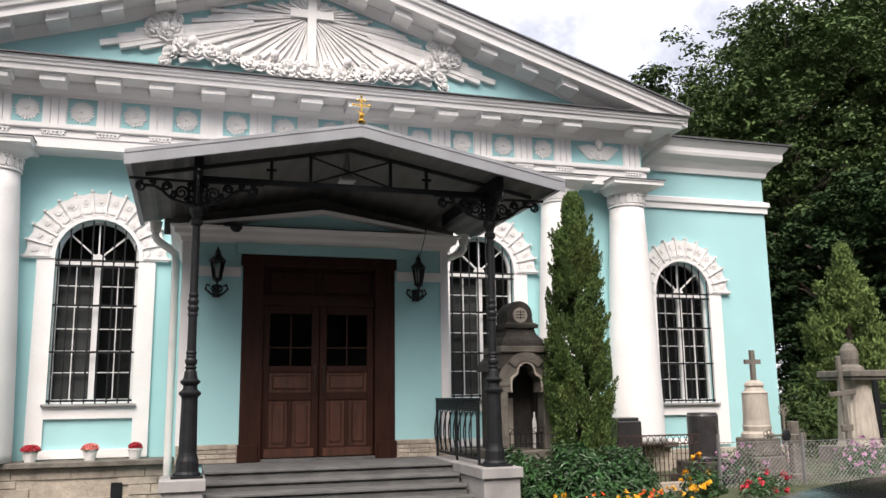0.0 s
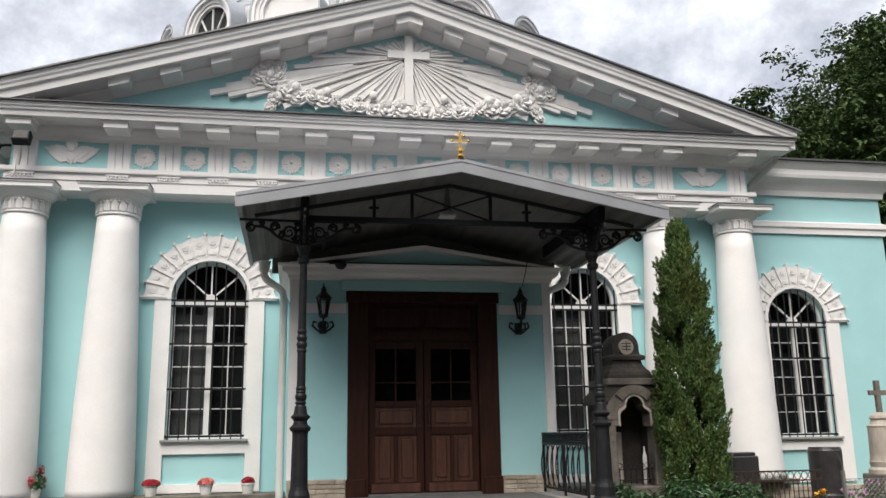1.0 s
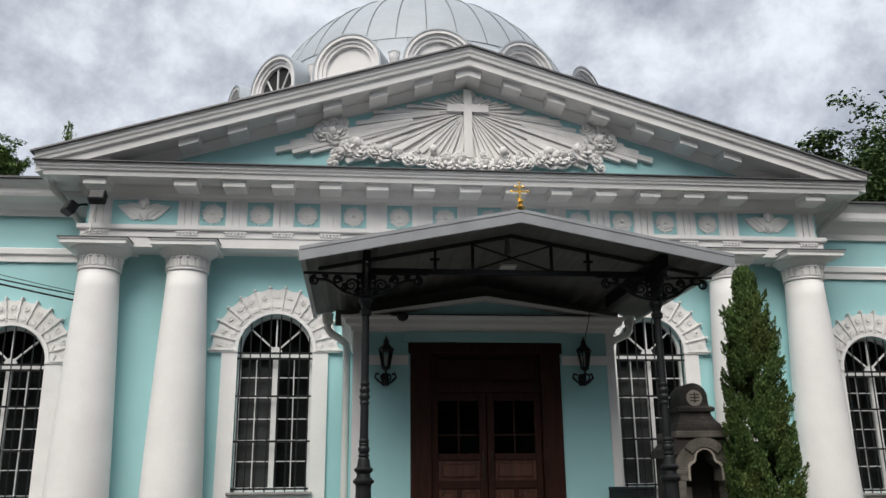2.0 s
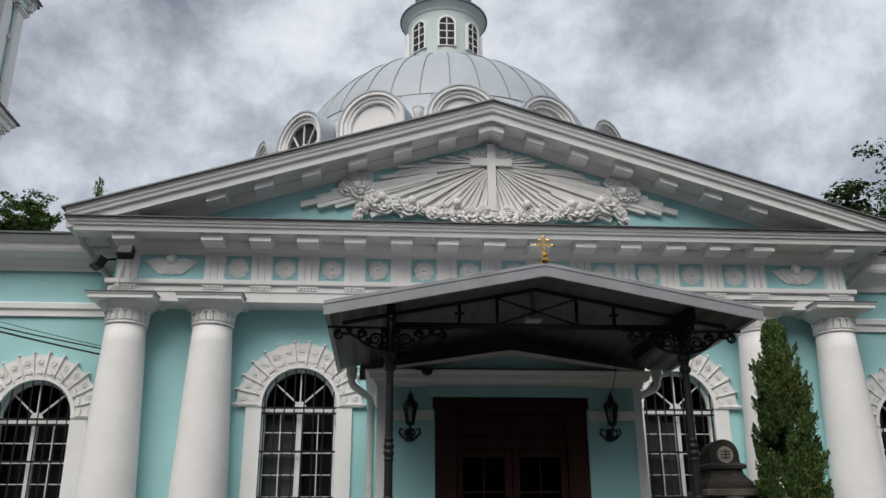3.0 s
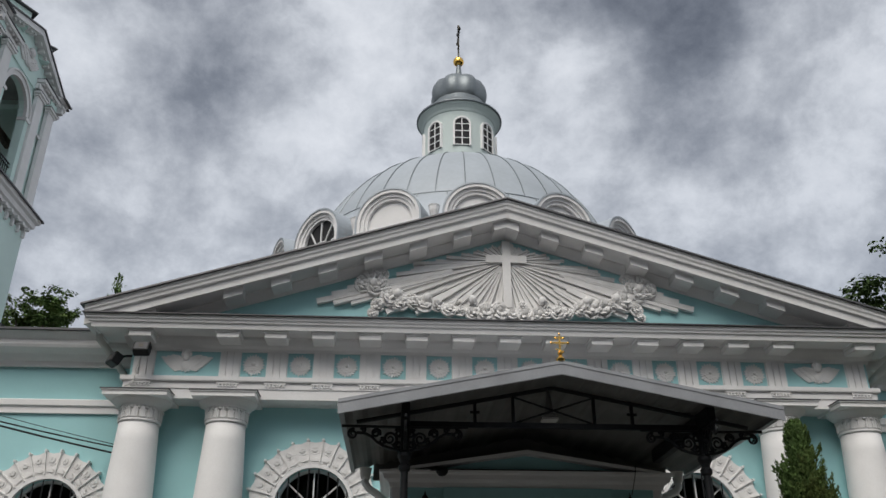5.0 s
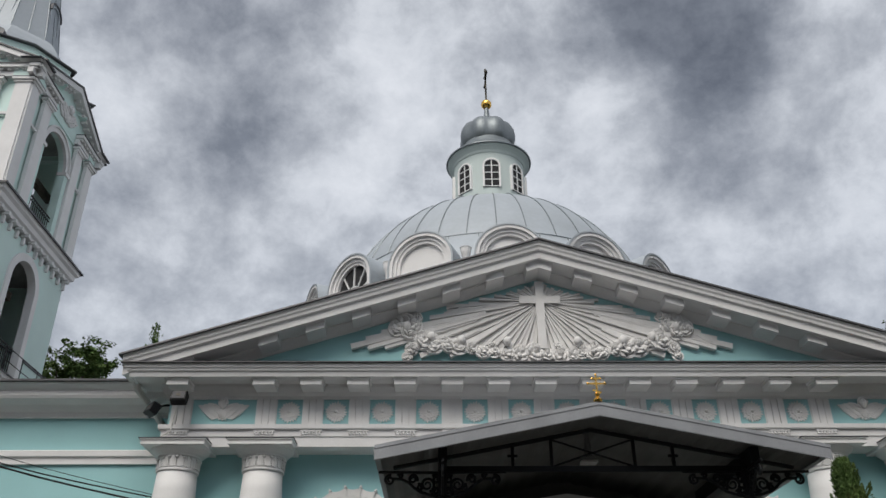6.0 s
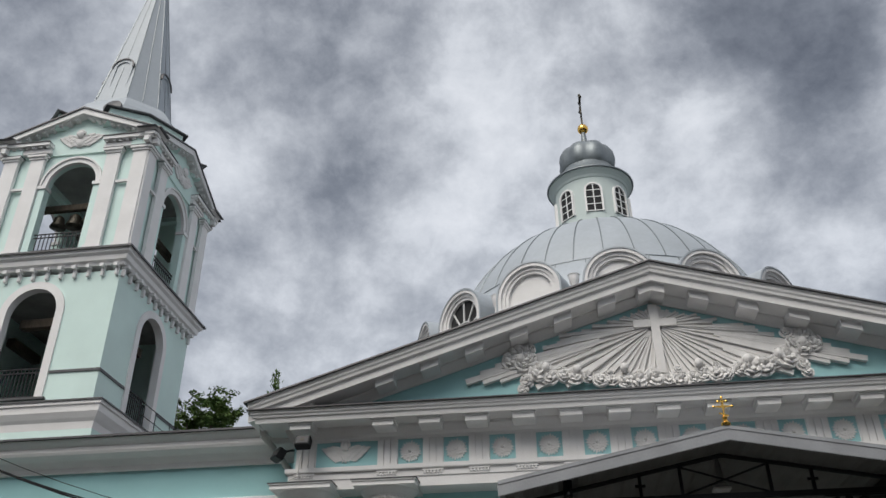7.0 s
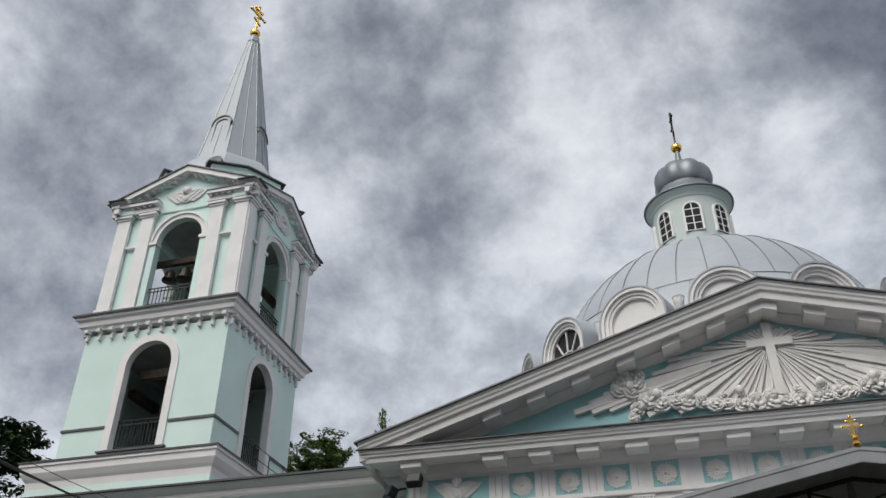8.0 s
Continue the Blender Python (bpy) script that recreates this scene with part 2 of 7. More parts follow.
# ---- mesh helpers ----
def mesh_ob(name, bm, mat, parent=None, label="", smooth=False):
    bmesh.ops.recalc_face_normals(bm, faces=bm.faces)
    me = bpy.data.meshes.new(name)
    bm.to_mesh(me)
    bm.free()
    me.materials.append(mat)
    if smooth:
        me.polygons.foreach_set("use_smooth", [True] * len(me.polygons))
    ob = new(name, me)
    if parent is not None:
        ob.parent = parent
    if label:
        ob["label"] = label
    return ob


def part(name, bm, mat, parent, label="", smooth=False):
    return mesh_ob(name, bm, mat, parent, label, smooth)


def thing(name, label, category, at=(0, 0, 0), group="", kind=""):
    e = new(name)
    e.empty_display_size = 0.2
    e.location = at
    return tagged(e, label, category, group, kind)


def box(bm, x0, x1, y0, y1, z0, z1, m=None, bevel=0.0):
    vs = [bm.verts.new(Vector((x, y, z)) if m is None else m @ Vector((x, y, z))) for z in (z0, z1) for y in (y0, y1) for x in (x0, x1)]
    fs = [bm.faces.new([vs[i] for i in q]) for q in ((0, 2, 3, 1), (4, 5, 7, 6), (0, 1, 5, 4), (2, 6, 7, 3), (0, 4, 6, 2), (1, 3, 7, 5))]
    if bevel:
        bmesh.ops.bevel(bm, geom=list({e for f in fs for e in f.edges}), offset=bevel, segments=1, affect="EDGES")
    return bm


def bx(*a, **k):
    return box(bmesh.new(), *a, **k)


def lathe(bm, prof, cx=0.0, cy=0.0, seg=32, start=0.0, squash=1.0):
    """prof: (radius, z) from the bottom up."""
    rings = []
    for r, z in prof:
        if r < 1e-5:
            rings.append([bm.verts.new((cx, cy, z))])
        else:
            rings.append([bm.verts.new((cx + r * math.cos(start + 2 * math.pi * i / seg), cy + squash * r * math.sin(start + 2 * math.pi * i / seg), z)) for i in range(seg)])
    for a, b in zip(rings, rings[1:]):
        if len(a) == 1 and len(b) == 1:
            continue
        for i in range(seg):
            j = (i + 1) % seg
            if len(a) == 1:
                bm.faces.new((a[0], b[j], b[i]))
            elif len(b) == 1:
                bm.faces.new((a[i], a[j], b[0]))
            else:
                bm.faces.new((a[i], a[j], b[j], b[i]))
    if len(rings[0]) > 1:
        bm.faces.new(list(reversed(rings[0])))
    if len(rings[-1]) > 1:
        bm.faces.new(rings[-1])
    return bm


def sweep(bm, prof, path, closed=False):
    """Mitred moulding: prof is a closed outline of (outward, z), path a plan line walked with the outside on its right."""
    n = len(path)
    rows = []
    for i, p in enumerate(path):
        p = Vector(p)
        a = (p - Vector(path[i - 1])).normalized() if (closed or i) else None
        b = (Vector(path[(i + 1) % n]) - p).normalized() if (closed or i < n - 1) else None
        na = Vector((a.y, -a.x)) if a else None
        nb = Vector((b.y, -b.x)) if b else None
        if na and nb:
            d = (na + nb)
            d = d / max(d.length_squared / 2, 1e-6)
        else:
            d = na or nb
        rows.append([bm.verts.new((p.x + d.x * o, p.y + d.y * o, z)) for o, z in prof])
    k = len(prof)
    for i in range(n if closed else n - 1):
        a, b = rows[i], rows[(i + 1) % n]
        for j in range(k):
            bm.faces.new((a[j], b[j], b[(j + 1) % k], a[(j + 1) % k]))
    if not closed:
        bm.faces.new(rows[0])
        bm.faces.new(list(reversed(rows[-1])))
    return bm


def tube(bm, pts, r, seg=8):
    """A round bar through points."""
    pts = [Vector(p) for p in pts]
    rings = []
    for i, p in enumerate(pts):
        d = (pts[min(i + 1, len(pts) - 1)] - pts[max(i - 1, 0)]).normalized()
        u = d.orthogonal().normalized() if not rings else (rings[-1][1] - d * rings[-1][1].dot(d)).normalized()
        v = d.cross(u)
        rr = r[i] if isinstance(r, (list, tuple)) else r
        rings.append(([bm.verts.new(p + (u * math.cos(2 * math.pi * k / seg) + v * math.sin(2 * math.pi * k / seg)) * rr) for k in range(seg)], u))
    for (a, _), (b, _) in zip(rings, rings[1:]):
        for k in range(seg):
            bm.faces.new((a[k], a[(k + 1) % seg], b[(k + 1) % seg], b[k]))
    bm.faces.new(list(reversed(rings[0][0])))
    bm.faces.new(rings[-1][0])
    return bm


def prism(bm, outline, d0, d1, m):
    """A flat outline (u, v) given thickness from d0 to d1, placed by m: u, depth, v."""
    a = [bm.verts.new(m @ Vector((u, d0, v))) for u, v in outline]
    b = [bm.verts.new(m @ Vector((u, d1, v))) for u, v in outline]
    n = len(a)
    bm.faces.new(a)
    bm.faces.new(list(reversed(b)))
    for i in range(n):
        bm.faces.new((a[i], b[i], b[(i + 1) % n], a[(i + 1) % n]))
    return bm


ID = Matrix.Identity(4)


def arc(cx, cz, r, a0, a1, n):
    return [(cx + r * math.cos(radians(a0 + (a1 - a0) * i / n)), cz + r * math.sin(radians(a0 + (a1 - a0) * i / n))) for i in range(n + 1)]


def strip(bm, inner, outer, d0, d1, m=ID, ends=True):
    """A band between two lines of equal count in (u, v), from depth d0 to d1."""
    g = [[bm.verts.new(m @ Vector((u, d, v))) for u, v in line] for d in (d0, d1) for line in (inner, outer)]
    fi, fo, bi, bo = g
    for i in range(len(inner) - 1):
        for a, b in ((fi, fo), (fo, bo), (bo, bi), (bi, fi)):
            bm.faces.new((a[i], a[i + 1], b[i + 1], b[i]))
    if ends:
        for i in (0, -1):
            bm.faces.new((fi[i], fo[i], bo[i], bi[i]))
    return bm


def arched_wall(bm, x0, x1, z0, z1, yf, yb, holes, m=ID):
    """A wall from x0 to x1 with arched openings (centre, half width, sill, springing), thickness from yf to yb."""
    holes = sorted(holes)
    cuts = [x0] + [(a[0] + a[1] + b[0] - b[1]) / 2 for a, b in zip(holes, holes[1:])] + [x1]
    if not holes:
        return box(bm, x0, x1, yf, yb, z0, z1, m)
    for (c, h, zs, zp), a, b in zip(holes, cuts, cuts[1:]):
        N = 20
        inner = [(c + h, zs)] + arc(c, zp, h, 0, 180, N) + [(c - h, zs)]
        outer = [(b, zs), (b, zp)]
        for u, v in arc(c, zp, h, 0, 180, N)[1:-1]:
            outer.append((c + (u - c) / h * (b - c if u > c else c - a), z1))
        outer += [(a, zp), (a, zs)]
        outer[2] = (b, z1)
        outer[-3] = (a, z1)
        strip(bm, inner, outer, yf, yb, m, ends=False)
        box(bm, a, b, yf, yb, z0, zs, m)
    return bm


# ---- ground ----
g = bmesh.new()
box(g, -900, 900, -900, 900, -0.5, 0.0)
tagged(mesh_ob("ground", g, GROUND), "grey gravel and asphalt churchyard ground", "ground", kind="structure")
g = bmesh.new()
N = 26
grid = [[g.verts.new((2.2 + 30 * i / N, -5.2 + 30 * j / N, 0.05 + 0.10 * noise.noise(Vector((i * 0.7, j * 0.7, 0))) + (0.2 if j > 0 else -0.1))) for j in range(N + 1)] for i in range(N + 1)]
for i in range(N):
    for j in range(N):
        g.faces.new((grid[i][j], grid[i + 1][j], grid[i + 1][j + 1], grid[i][j + 1]))
tagged(mesh_ob("ground_bed", g, SOIL, smooth=True), "raised dark soil and grass of the graveyard bed", "ground", kind="structure")

# ---- church walls ----
MAIN_W, WING_W = (0.615, 1.60, 3.87), (0.60, 1.46, 3.62)
PORT, FR = 6.36, -0.46          # half width of the portico, plane of its frieze
wall = bmesh.new()
arched_wall(wall, -PORT, PORT, 0.0, 6.7, 0.0, 0.6, [(-3.225, *MAIN_W), (3.225, *MAIN_W)])
tagged(mesh_ob("wall_south", wall, TEAL), "turquoise stucco church wall behind the white columns", "wall", kind="structure")
wall = bmesh.new()
arched_wall(wall, PORT, 9.62, 0.0, 6.45, 0.25, 0.85, [(7.52, *WING_W)])
box(wall, 9.02, 9.62, 0.85, 14.0, 0.0, 6.45)
tagged(mesh_ob("wall_east_wing", wall, TEAL), "turquoise stucco wall of the short church wing", "wall", kind="structure")
wall = bmesh.new()
arched_wall(wall, -19.5, -PORT, 0.0, 6.55, 0.25, 0.85, [(-7.58, 0.60, 1.52, 3.70)])
box(wall, -19.5, -18.9, 0.85, 14.0, 0.0, 6.55)
tagged(mesh_ob("wall_west_wing", wall, TEAL), "turquoise stucco wall of the long church wing", "wall", kind="structure")
wall = bx(-19.5, 9.62, 14.0, 14.6, 0, 6.5)
tagged(mesh_ob("wall_north", wall, TEAL), "turquoise stucco back wall of the church", "wall", kind="structure")
# near-black colour here stands for the shade of the rooms
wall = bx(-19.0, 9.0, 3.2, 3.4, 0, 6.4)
tagged(mesh_ob("wall_inner", wall, DARK), "inner wall coloured near-black for the shade of the rooms", "wall", kind="structure")


def roof_slab(name, x0, x1, y0, y1, z0, zr, label):
    b = bmesh.new()
    ym = (y0 + y1) / 2
    for ya, za, yb, zb in ((y0, z0, ym, zr), (ym, zr, y1, z0)):
        vs = [b.verts.new((x, y, z + d)) for d in (0, -0.035) for x, y, z in ((x0, ya, za), (x1, ya, za), (x1, yb, zb), (x0, yb, zb))]
        for q in ((0, 1, 2, 3), (7, 6, 5, 4), (0, 4, 5, 1), (1, 5, 6, 2), (2, 6, 7, 3), (3, 7, 4, 0)):
            b.faces.new([vs[i] for i in q])
    return tagged(mesh_ob(name, b, SHEET), label, "roof", kind="structure")


roof_slab("roof_east", 6.0, 10.08, -0.22, 14.8, 6.70, 8.0, "low grey sheet-metal roof over the short wing")
roof_slab("roof_west", -20, -6.0, -0.37, 14.8, 6.74, 7.9, "low grey sheet-metal roof over the long wing")

# wing cornices and string courses
CORN = [(0.0, 0.0), (0.06, 0.0), (0.08, 0.10), (0.13, 0.16), (0.17, 0.22), (0.30, 0.30), (0.32, 0.36), (0.32, 0.46), (0.40, 0.56), (0.42, 0.60), (0.0, 0.60)]
BAND = [(0.0, 0.0), (0.05, 0.0), (0.05, 0.10), (0.09, 0.13), (0.09, 0.22), (0.0, 0.26)]
t = sweep(bmesh.new(), [(o, 6.06 + z) for o, z in CORN], [(PORT, 0.25), (9.62, 0.25), (9.62, 14)])
tagged(mesh_ob("trim_east_cornice", t, WHITE), "white moulded cornice of the short wing", "cornice", kind="structure")
t = sweep(bmesh.new(), [(o, 5.30 + z) for o, z in BAND], [(PORT, 0.25), (9.62, 0.25), (9.62, 14)])
tagged(mesh_ob("trim_east_band", t, WHITE), "white string course of the short wing", "string course", kind="structure")
t = sweep(bmesh.new(), [(o * 1.35, 6.22 + z * 0.80) for o, z in CORN], [(-19.5, 0.25), (-PORT, 0.25)])
tagged(mesh_ob("trim_west_cornice", t, WHITE), "white moulded cornice of the long wing", "cornice", kind="structure")
t = sweep(bmesh.new(), [(o, 5.40 + z) for o, z in BAND], [(-19.5, 0.25), (-PORT, 0.25)])
tagged(mesh_ob("trim_west_band", t, WHITE), "white string course of the long wing", "string course", kind="structure")

# ---- portico entablature ----
ENT = [(-PORT, 0.3), (-PORT, FR), (PORT, FR), (PORT, 0.3)]
ent = thing("entablature", "white Doric entablature with triglyphs and turquoise panels", "entablature", kind="structure")
part("architrave", sweep(bmesh.new(), [(0.0, 5.50), (0.04, 5.50), (0.04, 5.66), (0.06, 5.67), (0.06, 5.78), (0.0, 5.78)], ENT), WHITE, ent)
part("soffit", bx(-PORT, PORT, FR, 0.02, 5.50, 5.56), WHITE, ent)
part("taenia", sweep(bmesh.new(), [(0.0, 5.782), (0.10, 5.782), (0.11, 5.80), (0.11, 5.865), (0.0, 5.88)], ENT), WHITE, ent)
part("frieze", sweep(bmesh.new(), [(0.0, 5.86), (0.0, 6.42), (-0.3, 6.42), (-0.3, 5.86)], ENT), TEAL, ent, "turquoise frieze ground")
part("bed_moulding", sweep(bmesh.new(), [(0.0, 6.32), (0.035, 6.32), (0.05, 6.37), (0.09, 6.41), (0.12, 6.46), (0.14, 6.50), (0.14, 6.56), (0.0, 6.56)], ENT), WHITE, ent)
part("corona", sweep(bmesh.new(), [(0.0, 6.55), (0.52, 6.555), (0.52, 6.535), (0.56, 6.535), (0.575, 6.615), (0.605, 6.625), (0.615, 6.655), (0.64, 6.675), (0.645, 6.71), (0.655, 6.715), (0.655, 6.735), (0.0, 6.78)], ENT), WHITE, ent)
part("corona_flashing", sweep(bmesh.new(), [(0.0, 6.785), (0.0, 6.80), (0.70, 6.755), (0.70, 6.738), (0.64, 6.742)], ENT), SHEET, ent, "thin dark grey sheet flashing")
STEPX = 0.785
MODX = [-6.14] + [STEPX * (i - 6) for i in range(13)] + [6.14]
mod_me = None
for x in MODX:
    if mod_me is None:
        b = bx(-0.185, 0.185, FR - 0.49, FR - 0.10, 6.415, 6.556, bevel=0.012)
        box(b, -0.205, 0.205, FR - 0.51, FR - 0.10, 6.50, 6.552)
        ob = part("modillion", b, WHITE, ent)
        mod_me = ob.data
    else:
        ob = new("modillion", mod_me)
        ob.parent = ent
    ob.location.x = x
tri_me = gut_me = None
for x in MODX:
    if tri_me is None:
        b = bmesh.new()
        for k in range(3):
            c = (k - 1) * 0.115
            prism(b, [(c - 0.05, 5.88), (c + 0.05, 5.88), (c + 0.05, 6.325), (c - 0.05, 6.325)], FR - 0.045, FR + 0.02, ID)
        box(b, -0.178, 0.178, FR - 0.018, FR + 0.02, 5.88, 6.325)
        tri_me = part("triglyph", b, WHITE, ent)
        tri_me.location.x = x
        b = bx(-0.18, 0.18, FR - 0.085, FR, 5.745, 5.782)
        for k in range(6):
            lathe(b, [(0.022, 5.705), (0.016, 5.746)], (k - 2.5) * 0.058, FR - 0.066, 8)
        gut_me = part("regula", b, WHITE, ent)
        gut_me.location.x = x
    else:
        for src, nm in ((tri_me, "triglyph"), (gut_me, "regula")):
            ob = new(nm, src.data)
            ob.parent = ent
            ob.location.x = x


def rosette():
    """Two rings of narrow pointed petals round a lobed heart."""
    b = bmesh.new()
    for ring, (n, r, w, d) in enumerate(((22, 0.188, 0.020, 0.026), (14, 0.125, 0.022, 0.046))):
        for k in range(n):
            a = 2 * math.pi * (k + 0.5 * ring) / n
            q = r * (1 + 0.05 * math.sin(k * 2.3))
            m = Matrix.Translation((0, FR, 6.10)) @ Matrix.Rotation(a, 4, "Y")
            prism(b, [(0.03, -0.006), (q * 0.78, -w), (q, 0), (q * 0.78, w), (0.03, 0.006)], -d - 0.0006 * (k % 5), 0.012, m)
    for x, z, r, d in ((0, 6.11, 0.05, 0.075), (-0.05, 6.075, 0.035, 0.06), (0.05, 6.075, 0.035, 0.06), (0, 6.04, 0.038, 0.06), (-0.035, 6.14, 0.03, 0.055), (0.035, 6.14, 0.03, 0.055)):
        bmesh.ops.create_uvsphere(b, u_segments=9, v_segments=6, radius=1, matrix=Matrix.Translation((x, FR, z)) @ Matrix.Diagonal((r, d, r * 0.8, 1)))
    return b


ros = None
for i in range(12):
    if ros is None:
        ros = part("rosette", rosette(), PLASTER, ent, "round white plaster rosette", smooth=False)
        ob = ros
    else:
        ob = new("rosette", ros.data)
        ob.parent = ent
    ob.location.x = STEPX * (i - 5.5)


def winged_relief():
    """A small head with hair between two feathered wings that meet in a pointed breast."""
    b = bmesh.new()

    def blob(x, d, z, rx, ry, rz):
        bmesh.ops.create_uvsphere(b, u_segments=10, v_segments=7, radius=1, matrix=Matrix.Translation((x, FR - d, z)) @ Matrix.Diagonal((rx, ry, rz, 1)))

    blob(0, 0.075, 6.225, 0.068, 0.065, 0.088)
    for k in range(9):
        a = math.pi * (k - 0.5) / 7
        blob(0.068 * math.cos(a), 0.07, 6.25 + 0.066 * math.sin(a), 0.026, 0.04, 0.026)
    blob(0, 0.03, 6.07, 0.085, 0.045, 0.095)
    for s in (-1, 1):
        # arm of the wing, then three overlapping rows of feathers, the outermost the longest
        for row, (n, ln, d, drop) in enumerate(((9, 0.25, 0.030, 0.0), (8, 0.17, 0.046, 0.0), (6, 0.10, 0.060, 0.005))):
            for k in range(n):
                u = k / (n - 1)
                rx, rz = 0.01 + 0.135 * u, 6.055 + 0.12 * u + 0.022 * row
                way = radians(-24 + 31 * u)
                L = ln * (0.80 + 0.36 * u)
                m = Matrix.Translation((s * rx, FR, rz)) @ Matrix.Rotation(-way * s, 4, "Y") @ Matrix.Diagonal((s, 1, 1, 1))
                prism(b, [(-0.02, -0.014), (L * 0.6, -0.021), (L * 0.92, -0.014), (L, 0.0), (L * 0.92, 0.014), (L * 0.6, 0.019), (-0.02, 0.014)], -d - 0.003 * (k % 3) - 0.0007 * (s + 1), 0.012, m)
        for k in range(3):
            m = Matrix.Translation((s * 0.012 * k, FR, 6.075)) @ Matrix.Rotation(s * radians(86 - 19 * k), 4, "Y") @ Matrix.Diagonal((s, 1, 1, 1))
            prism(b, [(-0.02, -0.016), (0.085, -0.022), (0.125, 0.0), (0.085, 0.022), (-0.02, 0.016)], -0.036 - 0.003 * k - 0.0007 * (s + 1), 0.012, m)
        tube(b, [(s * 0.05, FR - 0.055, 6.16), (s * 0.12, FR - 0.06, 6.205), (s * 0.21, FR - 0.05, 6.232)], [0.026, 0.024, 0.014], 6)
    return b


wr = part("winged_relief", winged_relief(), PLASTER, ent, "white plaster winged ornament")
wr.location.x = -5.44
ob = new("winged_relief", wr.data)
ob.parent = ent
ob.location.x = 5.44
ob["label"] = "white plaster winged ornament"

# ---- pediment ----
APEX_Z, TIP_X, TIP_Z = 9.10, 7.10, 6.88
SL = (APEX_Z - TIP_Z) / TIP_X
ped = thing("pediment", "triangular white pediment with raking cornice over turquoise field", "pediment", kind="structure")
b = bmesh.new()
prism(b, [(-6.3, 6.76), (6.3, 6.76), (6.3, 6.86), (0, 8.95), (-6.3, 6.86)], FR + 0.0, FR + 0.3, ID)
part("tympanum", b, TEAL, ped, "turquoise stucco field")


def raking(prof, mat, name, x1=TIP_X - 0.04, label=""):
    """prof: closed outline of (y, height under the roof line)."""
    b = bmesh.new()
    rows = []
    for x in (-x1, 0, x1):
        zr = APEX_Z - abs(x) * SL
        rows.append([b.verts.new((x, y, zr + h)) for y, h in prof])
    k = len(prof)
    for a, c in zip(rows, rows[1:]):
        for j in range(k):
            b.faces.new((a[j], c[j], c[(j + 1) % k], a[(j + 1) % k]))
    b.faces.new(rows[0])
    b.faces.new(list(reversed(rows[-1])))
    return part(name, b, mat, ped, label)


raking([(-1.20, 0.0), (-1.205, -0.03), (-1.15, -0.035), (FR + 0.3, -0.02), (FR + 0.3, 0.02)], SHEET, "roof_edge", TIP_X, "dark grey sheet-metal edge")
raking([(FR + 0.2, -0.03), (-1.16, -0.03), (-1.158, -0.06), (-1.14, -0.075), (-1.138, -0.12), (-1.115, -0.15), (-1.105, -0.195), (-1.09, -0.205), (-1.06, -0.21), (-1.055, -0.225), (-1.045, -0.34), (-0.99, -0.34), (-0.99, -0.325), (FR + 0.2, -0.325)], WHITE, "raking_corona", TIP_X - 0.06)
raking([(FR + 0.2, -0.32), (-0.60, -0.32), (-0.60, -0.36), (-0.57, -0.40), (-0.53, -0.45), (-0.50, -0.50), (FR + 0.2, -0.50)], WHITE, "raking_bed_moulding", 6.2)
rk = None
RAKE = [STEPX * k for k in range(-6, 7)] + [-6.1, 6.1]
for x in RAKE:
    if x == 0:
        b = bmesh.new()
        prism(b, [(-0.24, -0.32 - 0.24 * SL), (0, -0.32), (0.24, -0.32 - 0.24 * SL), (0.22, -0.485 - 0.24 * SL), (0, -0.485), (-0.22, -0.485 - 0.24 * SL)], -0.95, -0.5, Matrix.Translation((0, 0, APEX_Z)))
        part("raking_modillion", b, WHITE, ped)
        continue
    s = 1 if x > 0 else -1
    b = bmesh.new()
    dz = 0.16 * SL * s
    top, h = -0.32, 0.145 if abs(x) < 6 else 0.09
    prism(b, [(-0.16, top + dz), (0.16, top - dz), (0.156, top - h - dz), (-0.156, top - h + dz)], -0.93, -0.5, Matrix.Translation((x, 0, APEX_Z - abs(x) * SL)))
    part("raking_modillion", b, WHITE, ped)
# gable roof behind the pediment
b = bmesh.new()
for s in (-1, 1):
    vs = [b.verts.new(v) for v in ((0, -0.9, APEX_Z - 0.01), (s * TIP_X, -0.9, TIP_Z - 0.01), (s * TIP_X, 5.5, TIP_Z - 0.01), (0, 5.5, APEX_Z - 0.01), (0, -0.9, APEX_Z - 0.1), (s * TIP_X, -0.9, TIP_Z - 0.1), (s * TIP_X, 5.5, TIP_Z - 0.1), (0, 5.5, APEX_Z - 0.1))]
    for q in ((0, 1, 2, 3), (7, 6, 5, 4), (0, 4, 5, 1), (1, 5, 6, 2), (2, 6, 7, 3)):
        b.faces.new([vs[i] for i in q])
part("roof_sheet", b, SHEET, ped, "grey sheet-metal gable roof")


